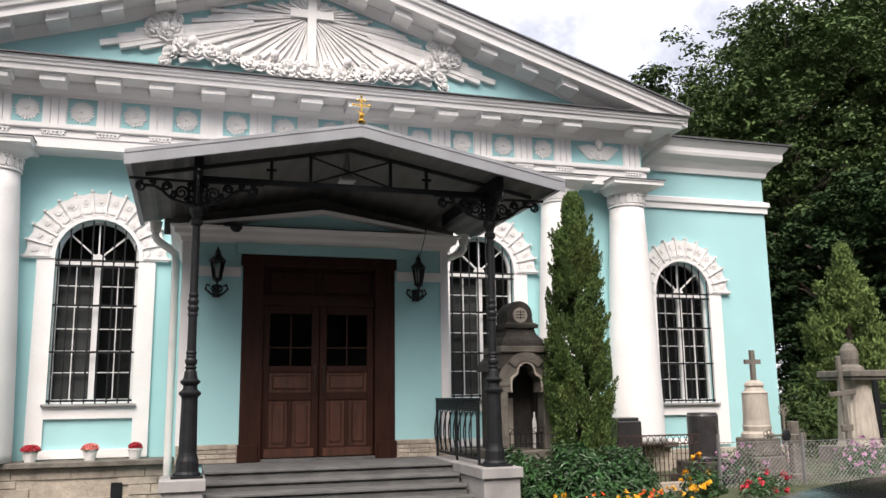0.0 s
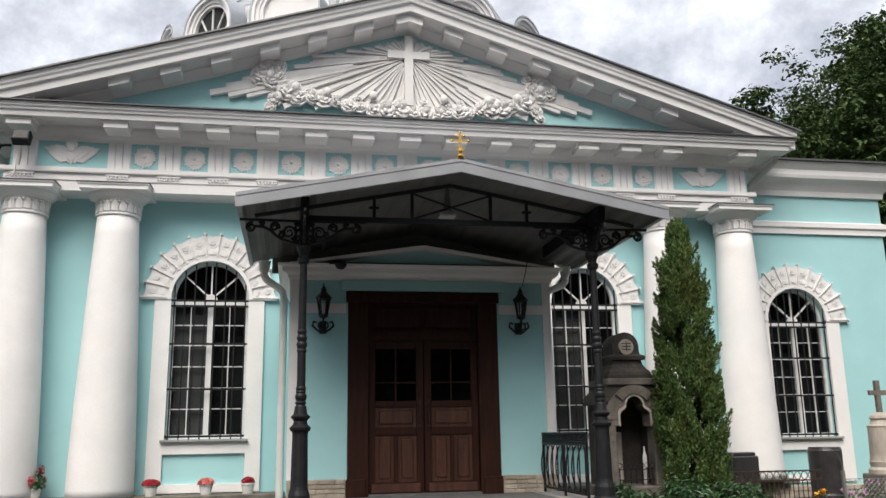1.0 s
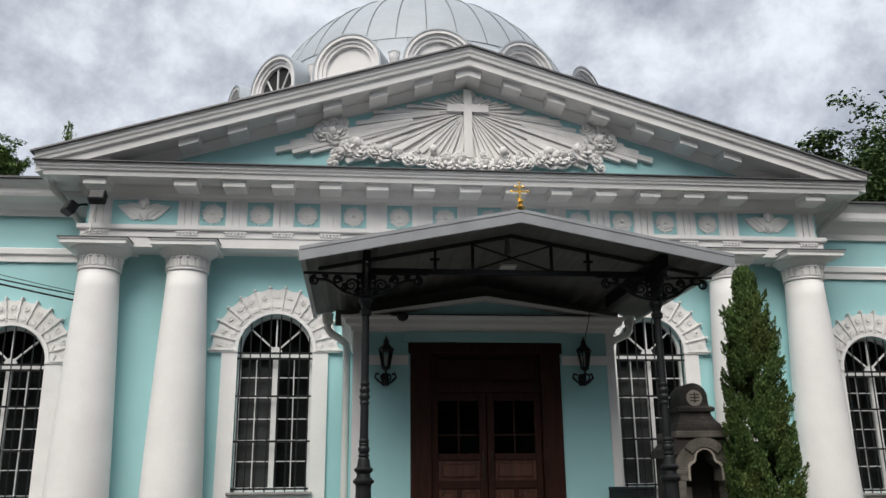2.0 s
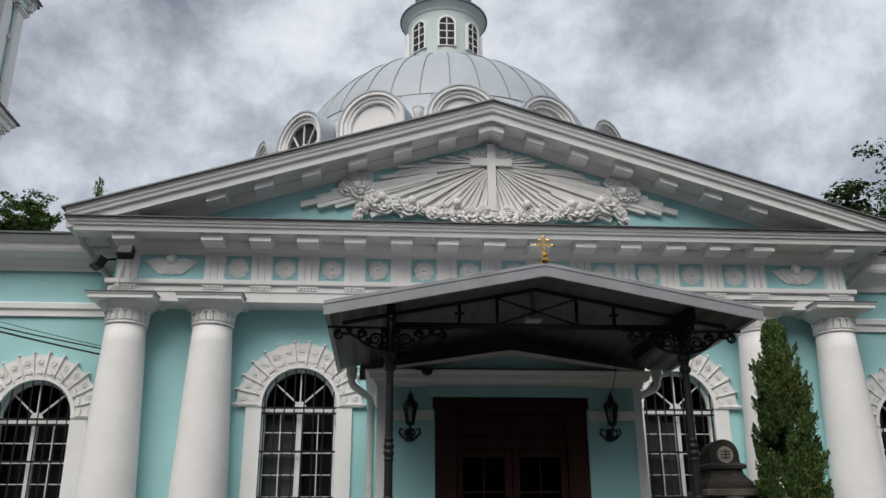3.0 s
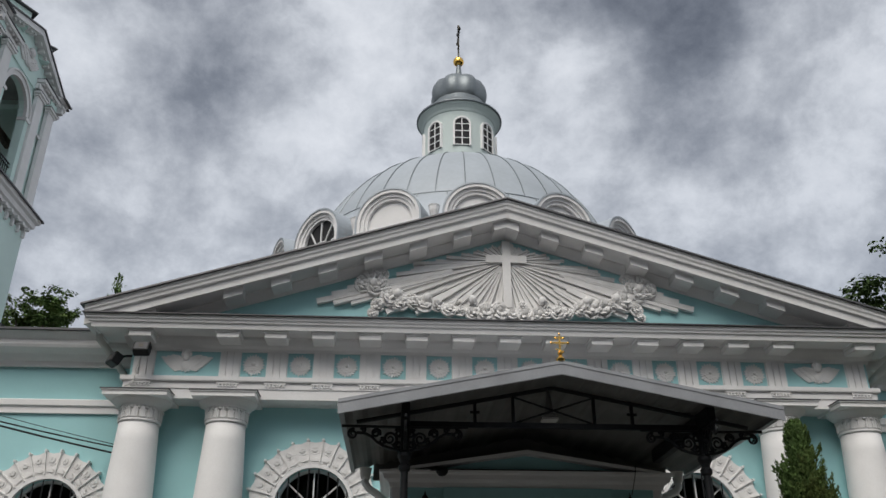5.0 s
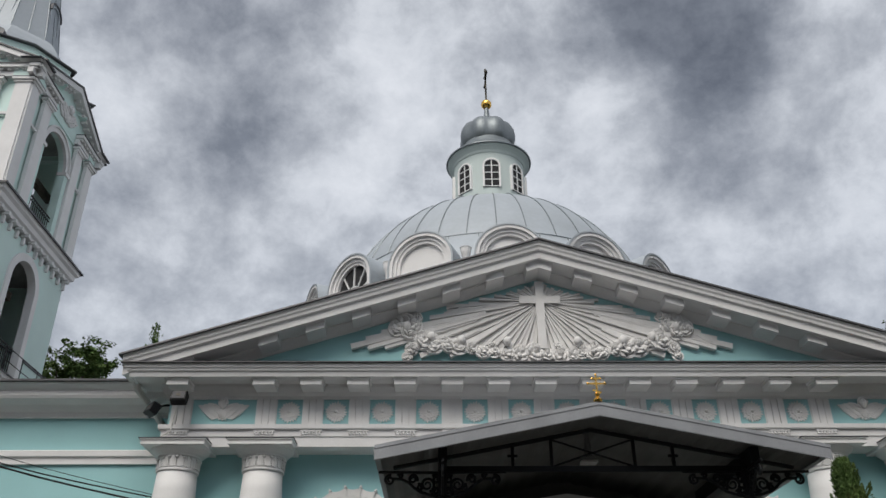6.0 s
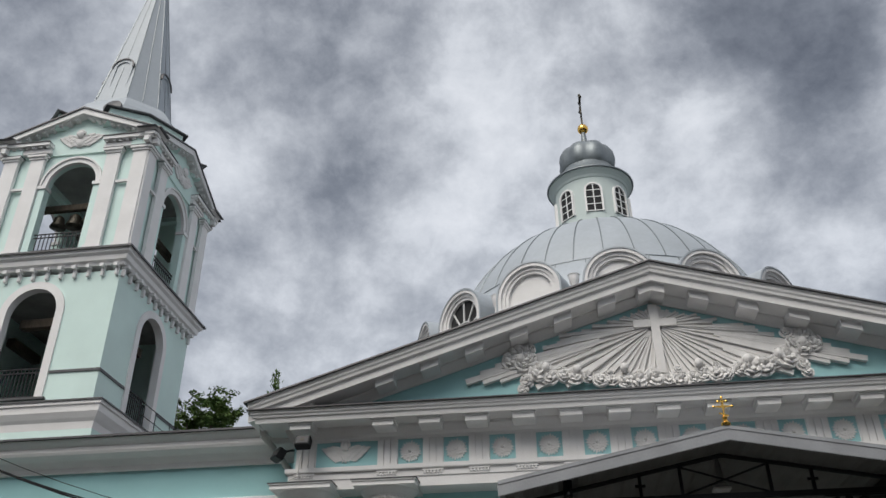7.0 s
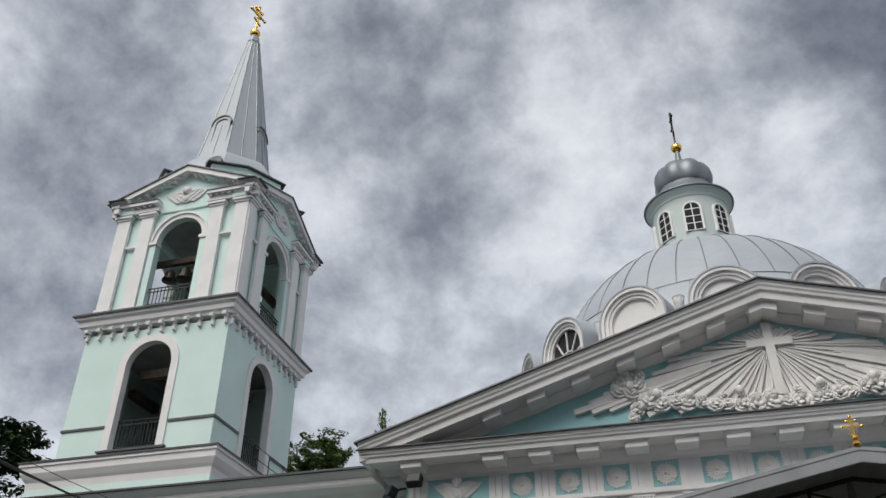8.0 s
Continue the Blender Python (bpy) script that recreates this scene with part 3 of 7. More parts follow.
# relief: cross in a glory of rays over a bank of clouds
def glory():
    rnd = random.Random(4)
    b = bmesh.new()
    cx, cz = 0.025, 8.125
    y = FR
    box(b, cx - 0.075, cx + 0.075, y - 0.16, y, 7.20, 8.50)
    box(b, cx - 0.37, cx + 0.37, y - 0.154, y - 0.004, 8.075, 8.215)
    g = part("glory_relief", b, PLASTER, ped, "white plaster cross in a glory of rays above clouds")
    # backing sheet from which the rays stand out
    q = bmesh.new()
    prism(q, [(-1.75, 7.22), (1.78, 7.20), (2.35, 7.30), (2.30, 7.50), (1.35, 7.90), (0.75, 8.20), (0.25, 8.40), (0.03, 8.47), (-0.22, 8.38), (-0.70, 8.18), (-1.30, 7.88), (-2.25, 7.48), (-2.30, 7.30)], -0.022, 0.0, Matrix.Translation((0, y, 0)))
    part("backing", q, PLASTER, g)
    n = 118
    for i in range(n):
        a = -88 + 356 * i / (n - 1)
        ar = radians(a)
        dx, dz = math.cos(ar), math.sin(ar)
        if a < 0 or a > 180:
            low = 7.18 if abs(dx) < 0.86 else 7.25
            r1 = min((low - cz) / dz if dz < -0.05 else 9, 2.0)
            if -8 < a < 0 or 180 < a < 188:
                r1 = 1.45 + 0.35 * rnd.random()
        else:
            # stay under the raking cornice
            r1 = min(0.415 / (dz + SL * abs(dx) + 1e-3), 1.30)
            r1 *= 0.74 + 0.26 * rnd.random()
        r1 = max(r1, 0.3)
        r0 = 0.14
        w0, w1 = 0.008, 0.009 + 0.0140 * r1
        d = (0.032, 0.078, 0.05, 0.092)[i % 4] + 0.012 * rnd.random()
        m = Matrix.Translation((cx, y, cz)) @ Matrix.Rotation(-ar, 4, "Y")
        b = bmesh.new()
        prism(b, [(r0, -w0), (r1, -w1), (r1, w1), (r0, w0)], -d, 0.0, m)
        part("ray", b, PLASTER, g)
    # stepped bundles of broad rays to either side and short stray ones under the clouds
    for s in (-1, 1):
        for k, (tx, tz, w, r0) in enumerate(((3.36, 7.27, 0.050, 1.0), (3.10, 7.39, 0.062, 1.0), (2.83, 7.51, 0.062, 1.0), (3.06, 7.235, 0.038, 1.1), (2.76, 7.25, 0.038, 1.2), (2.14, 7.09, 0.046, 1.2), (1.98, 7.14, 0.036, 1.2), (1.62, 7.08, 0.034, 1.0), (1.72, 7.90, 0.030, 0.5), (1.48, 7.98, 0.026, 0.5))):
            ar = math.atan2(tz - cz, s * tx)
            r1 = math.hypot(tx, tz - cz)
            m = Matrix.Translation((cx, y, cz)) @ Matrix.Rotation(-ar, 4, "Y")
            b = bmesh.new()
            prism(b, [(r0, -w * 0.45), (r1, -w), (r1, w), (r0, w * 0.45)], -0.085 - 0.006 * (k % 4), 0.0, m)
            part("broad_ray", b, PLASTER, g)

    ball = [(math.cos(2 * math.pi * i / 8) * math.cos(e), math.sin(2 * math.pi * i / 8) * math.cos(e), math.sin(e)) for e in (-1.1, -0.38, 0.38, 1.1) for i in range(8)]

    def petal(b, pm):
        vs = [b.verts.new(pm @ Vector(v)) for v in ball]
        for q in range(3):
            for i in range(8):
                b.faces.new((vs[q * 8 + i], vs[q * 8 + (i + 1) % 8], vs[q * 8 + 8 + (i + 1) % 8], vs[q * 8 + 8 + i]))
        b.faces.new(list(reversed(vs[:8])))
        b.faces.new(vs[24:])

    def curl(x, z, r, tilt):
        """A rolled cloud: a ring of overlapping petals round a knob."""
        m = Matrix.Translation((x, y - 0.02, z)) @ Matrix.Rotation(tilt, 4, "Y") @ Matrix.Rotation(rnd.uniform(-0.4, 0.4), 4, "X")
        b = bmesh.new()
        for count, q, d, w, h in ((7, 0.78, 0.05, 0.52, 0.20), (5, 0.46, 0.09, 0.40, 0.17), (3, 0.18, 0.12, 0.26, 0.14)):
            for j in range(count):
                a = 2 * math.pi * (j + rnd.random() * 0.4) / count
                pm = m @ Matrix.Rotation(-a, 4, "Y") @ Matrix.Translation((q * r, -d - 0.02 * rnd.random(), 0)) @ Matrix.Rotation(rnd.uniform(0.3, 0.8), 4, "Z")
                petal(b, pm @ Matrix.Diagonal((r * h * 1.15, r * 0.46, r * w * 1.1, 1)))

        part("cloud", b, PLASTER, g)

    # garland of cloud along the lower edge, sagging to the middle
    x = -2.05
    while x < 2.15:
        u = abs(x - cx) / 2.1
        z0 = 7.10 + 0.24 * u * u
        curl(x, z0 + rnd.uniform(-0.05, 0.05), rnd.uniform(0.11, 0.21), rnd.uniform(0, 6))
        if rnd.random() < 0.6:
            curl(x + rnd.uniform(-0.05, 0.05), z0 + rnd.uniform(0.10, 0.17), rnd.uniform(0.07, 0.11), rnd.uniform(0, 6))
        x += rnd.uniform(0.17, 0.25)
    for s in (-1, 1):
        for px, pz, r in ((2.42, 7.74, 0.17), (2.25, 7.62, 0.15), (2.55, 7.60, 0.16), (2.38, 7.52, 0.15), (2.18, 7.80, 0.11), (2.30, 7.22, 0.12), (2.36, 7.07, 0.10), (1.98, 7.42, 0.13), (1.86, 7.30, 0.13), (2.05, 7.28, 0.10)):
            curl(cx + s * px, pz, r * 1.0, rnd.uniform(0, 6))
        for px, pz in ((2.38, 7.62), (1.95, 7.42), (1.42, 7.35), (0.62, 7.33)):
            b = bmesh.new()
            bmesh.ops.create_uvsphere(b, u_segments=12, v_segments=8, radius=1, matrix=Matrix.Translation((cx + s * px, y - 0.16, pz)) @ Matrix.Diagonal((0.075, 0.08, 0.088, 1)))
            part("small_head", b, PLASTER, g, smooth=True)


glory()

# ---- columns ----
col = thing("column", "white limewashed Doric column with leafy neck", "column", (0, -0.34, 0.77), "portico columns")
prof = []
for i in range(15):
    u = i / 14
    prof.append((0.485 - 0.165 * (u ** 1.35), 0.12 + u * 4.19))
part("shaft", lathe(bmesh.new(), [(0.488, 0.0)] + prof, seg=40), WHITE, col, smooth=True)
b = lathe(bmesh.new(), [(0.318, 4.315), (0.340, 4.32), (0.347, 4.335), (0.340, 4.35), (0.322, 4.36), (0.322, 4.55), (0.35, 4.56), (0.355, 4.575), (0.40, 4.60), (0.46, 4.655), (0.48, 4.69)], seg=40)
part("capital", b, WHITE, col)
b = bmesh.new()
for k in range(18):
    m = Matrix.Rotation(2 * math.pi * k / 18, 4, "Z")
    for pts, d in (([(-0.045, 4.380), (0.045, 4.380), (0.05, 4.470), (0.025, 4.540), (-0.025, 4.540), (-0.05, 4.470)], 0.020), ([(-0.012, 4.370), (0.012, 4.370), (0.014, 4.552), (-0.014, 4.552)], 0.032)):
        prism(b, pts, -0.322 - d, -0.31, m)
for k in range(18):
    m = Matrix.Rotation(2 * math.pi * (k + 0.5) / 18, 4, "Z")
    bmesh.ops.create_uvsphere(b, u_segments=8, v_segments=5, radius=1, matrix=m @ Matrix.Translation((0, -0.345, 4.528)) @ Matrix.Diagonal((0.034, 0.028, 0.022, 1)))
    for z in (4.400, 4.435, 4.470):
        bmesh.ops.create_uvsphere(b, u_segments=6, v_segments=4, radius=0.012, matrix=m @ Matrix.Translation((0, -0.335, z)))
part("leaf_band", b, PLASTER, col, "band of carved plaster leaves")
part("abacus", box(bx(-0.515, 0.515, -0.515, 0.515, 4.685, 4.75), -0.535, 0.535, -0.535, 0.535, 4.752, 4.775), WHITE, col)
part("abacus_flashing", bx(-0.55, 0.55, -0.55, 0.55, 4.7765, 4.787), SHEET, col, "dark sheet-metal cover")
col.location.x = -6.10
for x in (-4.69, 4.65, 6.06):
    copy_thing(col, pose(x, -0.34, 0.77))

# ---- arched windows ----
def arched_window(name, cx, yw, half, sill, spring, zb, label):
    """Window with white surround, fan of plaster panels, sashes and iron grille."""
    w = thing(name, label, "window", (cx, yw, 0), kind="structure")
    rnd = random.Random(int(abs(cx) * 10))
    R0, R1 = half + 0.065, half + 0.415
    # flat surround with panel below the sill
    b = bmesh.new()
    for s in (-1, 1):
        box(b, *sorted((s * half, s * 0.875)), -0.055, -0.002, sill - 0.02, spring)
        box(b, *sorted((s * (half + 0.02), s * 0.875)), -0.055, -0.002, zb, sill - 0.02)
    box(b, -half - 0.02, half + 0.02, -0.055, -0.002, sill - 0.23, sill - 0.02)
    box(b, -half - 0.02, half + 0.02, -0.055, -0.002, zb, zb + 0.13)
    part("surround", b, WHITE, w)
    b = strip(bmesh.new(), arc(0, spring, half, 0, 180, 28), arc(0, spring, R0, 0, 180, 28), -0.07, -0.002)
    part("arch_band", b, WHITE, w)
    # fan of thirteen panels, each with a flower in a looped rim, leaves below, and raised edge ribs
    K = 13
    for k in range(K):
        a0, a1 = 180 * k / K, 180 * (k + 1) / K
        outer = []
        for j in range(7):
            u = j / 6
            a = radians(a0 + (a1 - a0) * u)
            r = R1 + 0.035 * (abs(2 * u - 1) ** 1.6)
            outer.append((r * math.cos(a), spring + r * math.sin(a)))
        b = strip(bmesh.new(), arc(0, spring, R0 + 0.005, a0 + 0.5, a1 - 0.5, 6), outer, -0.06, -0.002)
        am = radians((a0 + a1) / 2)
        m = Matrix.Translation((0, 0, spring)) @ Matrix.Rotation(math.pi / 2 - am, 4, "Y")
        rm = (R0 + R1) / 2
        fz = R1 - 0.105
        for q in range(9):
            mm = m @ Matrix.Translation((0, -0.058, fz)) @ Matrix.Rotation(2 * math.pi * q / 9, 4, "Y")
            prism(b, [(-0.005, 0.012), (0.005, 0.012), (0.013, 0.040), (0, 0.054), (-0.013, 0.040)], -0.016 - 0.0012 * q, 0.0, mm)
        tube(b, [m @ Vector((0.082 * math.cos(t), -0.060, fz - 0.005 + 0.082 * math.sin(t))) for t in [math.pi * (1 + q / 8) for q in range(9)]], 0.008, 5)
        for q in range(7):
            mm = m @ Matrix.Translation((0, -0.058, R0 + 0.035)) @ Matrix.Rotation(radians(-66 + 22 * q), 4, "Y")
            prism(b, [(-0.004, 0.01), (0.004, 0.01), (0.011, 0.055), (0, 0.085 - 0.004 * abs(q - 3)), (-0.011, 0.055)], -0.016 - 0.0012 * q, 0.0, mm)
        part("fan_panel", b, PLASTER, w)
    rib = None
    for k in range(K + 1):
        if rib is None:
            rib = part("fan_rib", box(box(bx(-0.008, 0.008, -0.092, -0.002, R0, R1 + 0.075), -0.026, 0.026, -0.085, -0.004, R1 + 0.040, R1 + 0.056), -0.013, 0.013, -0.105, -0.004, R1 + 0.03, R1 + 0.066), PLASTER, w)
            ob = rib
        else:
            ob = new("fan_rib", rib.data)
            ob.parent = w
        ob.matrix_basis = Matrix.Translation((0, 0, spring)) @ Matrix.Rotation(math.pi / 2 - radians(180 * k / K), 4, "Y")
    for s in (-1, 1):
        part("impost", bx(*sorted((s * (half + 0.0), s * 1.08)), -0.075, -0.002, spring - 0.035, spring + 0.012), WHITE, w)
    part("window_sill", bx(-half - 0.06, half + 0.06, -0.13, 0.10, sill - 0.045, sill - 0.005, bevel=0.008), GRANITE, w, "grey sheet-covered sill")
    # frame
    yo = 0.09
    fr = bmesh.new()
    out = [(half, sill)] + arc(0, spring, half, 0, 180, 24) + [(-half, sill)]
    h2 = half - 0.05
    inn = [(h2, sill + 0.065)] + arc(0, spring, h2, 0, 180, 24) + [(-h2, sill + 0.065)]
    strip(fr, inn, out, yo, yo + 0.08, ends=True)
    box(fr, -half, half, yo, yo + 0.08, sill, sill + 0.065)
    box(fr, -h2, h2, yo - 0.01, yo + 0.085, spring - 0.115, spring - 0.02)
    box(fr, -0.042, 0.042, yo - 0.012, yo + 0.085, sill + 0.06, spring - 0.115)
    part("window_frame", fr, PVC, w)
    b = bmesh.new()
    prism(b, arc(0, spring - 0.02, 0.10, 0, 180, 12), yo, yo + 0.06, ID)
    for a in (90, 42, 138):
        m = Matrix.Translation((0, 0, spring)) @ Matrix.Rotation(math.pi / 2 - radians(a), 4, "Y")
        box(b, -0.012, 0.012, yo + 0.01, yo + 0.055, 0.08, h2, m)
    part("fanlight_bars", b, PVC, w)
    hz = spring - 0.115
    for s in (-1, 1):
        x0, x1 = sorted((s * 0.055, s * h2))
        xm = (x0 + x1) / 2
        b = bx(xm - 0.008, xm + 0.008, yo + 0.015, yo + 0.05, sill + 0.065, hz)
        for u in (0.195, 0.355, 0.52, 0.687, 0.845):
            z = sill + 0.065 + (hz - sill - 0.065) * u
            box(b, x0, x1, yo + 0.017, yo + 0.048, z - 0.007, z + 0.007)
        part("sash_bars", b, PVC, w)
    g = bmesh.new()
    prism(g, inn, yo + 0.03, yo + 0.036, ID)
    gl = part("pane", g, GLASS, w)
    gl.visible_shadow = False
    if name in ("window_1", "window_2"):
        part("blind", bx(-h2, -0.04, yo + 0.12, yo + 0.125, sill, hz), BLIND, w, "grey net blind")
    # added near-black reveal and sheet keep the panes dark in place of room shade
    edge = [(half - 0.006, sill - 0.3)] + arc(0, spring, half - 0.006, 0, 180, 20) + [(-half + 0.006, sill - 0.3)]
    part("shade_black_reveal", strip(bmesh.new(), [(u * 0.985, v) for u, v in edge], edge, yo + 0.085, yo + 0.449), DARK, w, "inner reveal coloured near-black for shade")
    part("lining", bx(-half - 0.3, half + 0.3, yo + 0.45, yo + 0.47, sill - 0.3, spring + half + 0.3), DARK, w, "added near-black sheet standing for the dark room")
    # iron grille
    gr = bmesh.new()
    yg = -0.03
    for z in (sill + 0.04, sill + (spring - sill) * 0.345, sill + (spring - sill) * 0.665, spring - 0.14, spring - 0.05):
        box(gr, -half - 0.03, half + 0.03, yg - 0.014, yg + 0.008, z - 0.016, z + 0.016)
    gob = part("grille", gr, IRON, w, "black iron window grille")
    n = 8
    for i in range(n):
        x = -half + 0.05 + (2 * half - 0.10) * i / (n - 1)
        top = spring + math.sqrt(max(half * half - x * x, 0)) - 0.02
        part("bar", tube(bmesh.new(), [(x, yg - 0.02, sill - 0.01), (x, yg - 0.02, top)], 0.0125, 6), IRON, gob)
    return w


arched_window("window_1", -3.225, 0.0, 0.615, 1.60, 3.87, 0.78, "tall arched window with white fan surround and black grille")
arched_window("window_2", 3.225, 0.0, 0.615, 1.60, 3.87, 0.78, "tall arched window beside the porch with black grille")
arched_window("window_3", 7.52, 0.25, 0.60, 1.46, 3.62, 0.66, "tall arched wing window above the graves with black grille")
arched_window("window_4", -7.58, 0.25, 0.60, 1.52, 3.70, 0.70, "tall arched wing window with black grille and overhead cables")

# plinth of limestone blocks with a ledge slab
pl = thing("plinth", "weathered limestone plinth with a projecting ledge", "plinth", kind="structure")
part("plinth_core", bx(-PORT - 0.3, PORT + 0.3, -0.42, -0.002, 0, 0.68), LIME, pl)
part("plinth_core", bx(-19.5, -PORT - 0.3, 0.10, 0.248, 0, 0.60), LIME, pl)
part("plinth_core", bx(PORT + 0.3, 9.72, 0.10, 0.248, 0, 0.60), LIME, pl)
for x0, x1 in ((-PORT - 0.4, -1.95), (1.95, PORT + 0.4)):
    part("ledge", bx(x0, x1, -0.56, -0.004, 0.682, 0.765, bevel=0.012), GREYST, pl, "dark-edged ledge slab")


# ---- entrance vestibule ----
VX, VY, LZ = 1.90, -2.10, 0.78
ves = thing("vestibule", "turquoise entrance porch block with small white pediment", "vestibule", kind="structure")
b = bmesh.new()
for s in (-1, 1):
    part("wall", bx(*sorted((s * 1.10, s * VX)), VY, VY + 0.35, 0.0, 3.66), TEAL, ves)
    part("wall", bx(*sorted((s * (VX - 0.3), s * VX)), VY + 0.35, 0.02, 0.0, 3.66), TEAL, ves)
part("upper_wall", bx(-VX, VX, VY, 0.02, 3.66, 3.92), TEAL, ves)
for s in (-1, 1):
    part("corner_strip", bx(*sorted((s * (VX - 0.09), s * (VX + 0.03))), VY - 0.03, VY + 0.12, 1.03, 3.90), WHITE, ves)
    part("impost_band", bx(*sorted((s * 1.13, s * (VX - 0.09))), VY - 0.035, VY + 0.002, 3.34, 3.475), WHITE, ves)
    part("stone_base", bx(*sorted((s * 1.12, s * (VX + 0.02))), VY - 0.035, VY + 0.30, LZ, 1.03), LIME, ves, "rough limestone base course")
    rs = random.Random(7 + s)
    for row in range(4):
        x = 1.13
        while x < VX:
            w = min(rs.uniform(0.12, 0.28), VX + 0.02 - x)
            if w > 0.03:
                part("stone", bx(*sorted((s * (x + 0.004), s * (x + w - 0.004))), VY - 0.05 - rs.random() * 0.012, VY - 0.03, LZ + 0.003 + row * 0.0615, LZ + 0.058 + row * 0.0615, bevel=0.005), LIME, ves)
            x += w
part("cornice", sweep(bmesh.new(), [(0, 3.82), (0.05, 3.82), (0.07, 3.88), (0.14, 3.92), (0.15, 3.98), (0.20, 4.0), (0.21, 4.03), (0, 4.04)], [(-VX, 0), (-VX, VY), (VX, VY), (VX, 0)]), WHITE, ves)
b = bmesh.new()
prism(b, [(-1.55, 4.03), (1.55, 4.03), (0, 4.30)], VY - 0.02, VY + 0.2, ID)
part("tympanum", b, TEAL, ves)
b = bmesh.new()
strip(b, [(-1.75, 4.035), (0, 4.275), (1.75, 4.035)], [(-1.95, 4.045), (0, 4.335), (1.95, 4.045)], VY - 0.17, VY + 0.2)
part("raking_trim", b, WHITE, ves)
part("lintel", bx(-1.2, 1.2, VY - 0.075, VY - 0.002, 3.665, 3.815), TEAL, ves, "turquoise lintel block over the door")
part("roof", bx(-VX, VX, VY - 0.1, 0, 4.042, 4.07), SHEET, ves)

# double door
dr = thing("door_1", "closed dark brown panelled oak double door with glazed lights", "door", (0, VY, LZ), kind="structure")
b = bmesh.new()
for s in (-1, 1):
    box(b, *sorted((s * 0.80, s * 1.10)), -0.03, 0.22, 0.0, 2.86, bevel=0.01)
    box(b, *sorted((s * 0.84, s * 1.12)), -0.06, 0.05, 0.0, 0.24, bevel=0.01)
box(b, -1.13, 1.13, -0.05, 0.22, 2.72, 2.88, bevel=0.012)
box(b, -0.80, 0.80, 0.02, 0.20, 2.17, 2.30)
part("door_frame", b, WOOD, dr)
part("transom_panel", box(box(bx(-0.80, 0.80, 0.09, 0.12, 2.30, 2.72), -0.72, -0.04, 0.06, 0.095, 2.36, 2.66, bevel=0.01), 0.04, 0.72, 0.06, 0.095, 2.36, 2.66, bevel=0.01), WOOD, dr)
part("threshold", bx(-0.80, 0.80, -0.06, 0.22, 0.0, 0.035), STEP, dr)
for s in (-1, 1):
    b = bmesh.new()
    X = lambda a, c: sorted((s * a, s * c))
    for a, c, z0, z1 in ((0.006, 0.11, 0.04, 2.17), (0.70, 0.795, 0.04, 2.17), (0.11, 0.70, 0.04, 0.19), (0.11, 0.70, 0.83, 0.94), (0.11, 0.70, 1.22, 1.31), (0.11, 0.70, 2.05, 2.17), (0.375, 0.435, 0.19, 0.83)):
        box(b, *X(a, c), 0.05, 0.11, z0, z1, bevel=0.006)
    leaf = part("leaf", b, WOOD, dr)
    for a, c, z0, z1 in ((0.11, 0.375, 0.19, 0.83), (0.435, 0.70, 0.19, 0.83), (0.11, 0.70, 0.94, 1.22)):
        q = bx(*X(a, c), 0.075, 0.10, z0, z1)
        box(q, *X(a + 0.045, c - 0.045), 0.055, 0.078, z0 + 0.045, z1 - 0.045, bevel=0.018)
        if z0 < 0.5:
            m = Matrix.Translation((s * (a + c) / 2, 0.055, (z0 + z1) / 2))
            for k in range(-3, 4):
                prism(q, [(-0.035, k * 0.062), (0, k * 0.062 - 0.022), (0.035, k * 0.062), (0, k * 0.062 + 0.022)], -0.012, 0.002, m)
            box(q, -0.008, 0.008, -0.010, 0.002, -0.22, 0.22, m)
        part("panel", q, WOODL, leaf, "worn carved oak panel")
    part("kick_board", bx(*X(0.06, 0.76), 0.02, 0.055, 0.045, 0.165, bevel=0.008), WOODL, leaf)
    q = bx(*X(0.395, 0.415), 0.06, 0.09, 1.31, 2.05)
    box(q, *X(0.11, 0.70), 0.062, 0.088, 1.56, 1.58)
    part("glazing_bars", q, WOOD, leaf)
    gp = part("pane", bx(*X(0.11, 0.70), 0.082, 0.086, 1.31, 2.05), GLASS, leaf)
    gp.visible_shadow = False
    part("handle", box(box(tube(bmesh.new(), [(s * 0.065, -0.01, 0.93), (s * 0.065, -0.01, 1.33)], 0.011, 8), s * 0.065 - 0.01, s * 0.065 + 0.01, -0.01, 0.05, 0.95, 0.97), s * 0.065 - 0.01, s * 0.065 + 0.01, -0.01, 0.05, 1.28, 1.30), BRONZE, leaf, "slim darkened pull handle")
# near-black sheet added behind the door panes as painted lobby shade
part("shade_black_lobby", bx(-1.3, 1.3, 0.9, 0.92, 0, 2.9), DARK, dr, "added near-black sheet standing for the dark lobby")

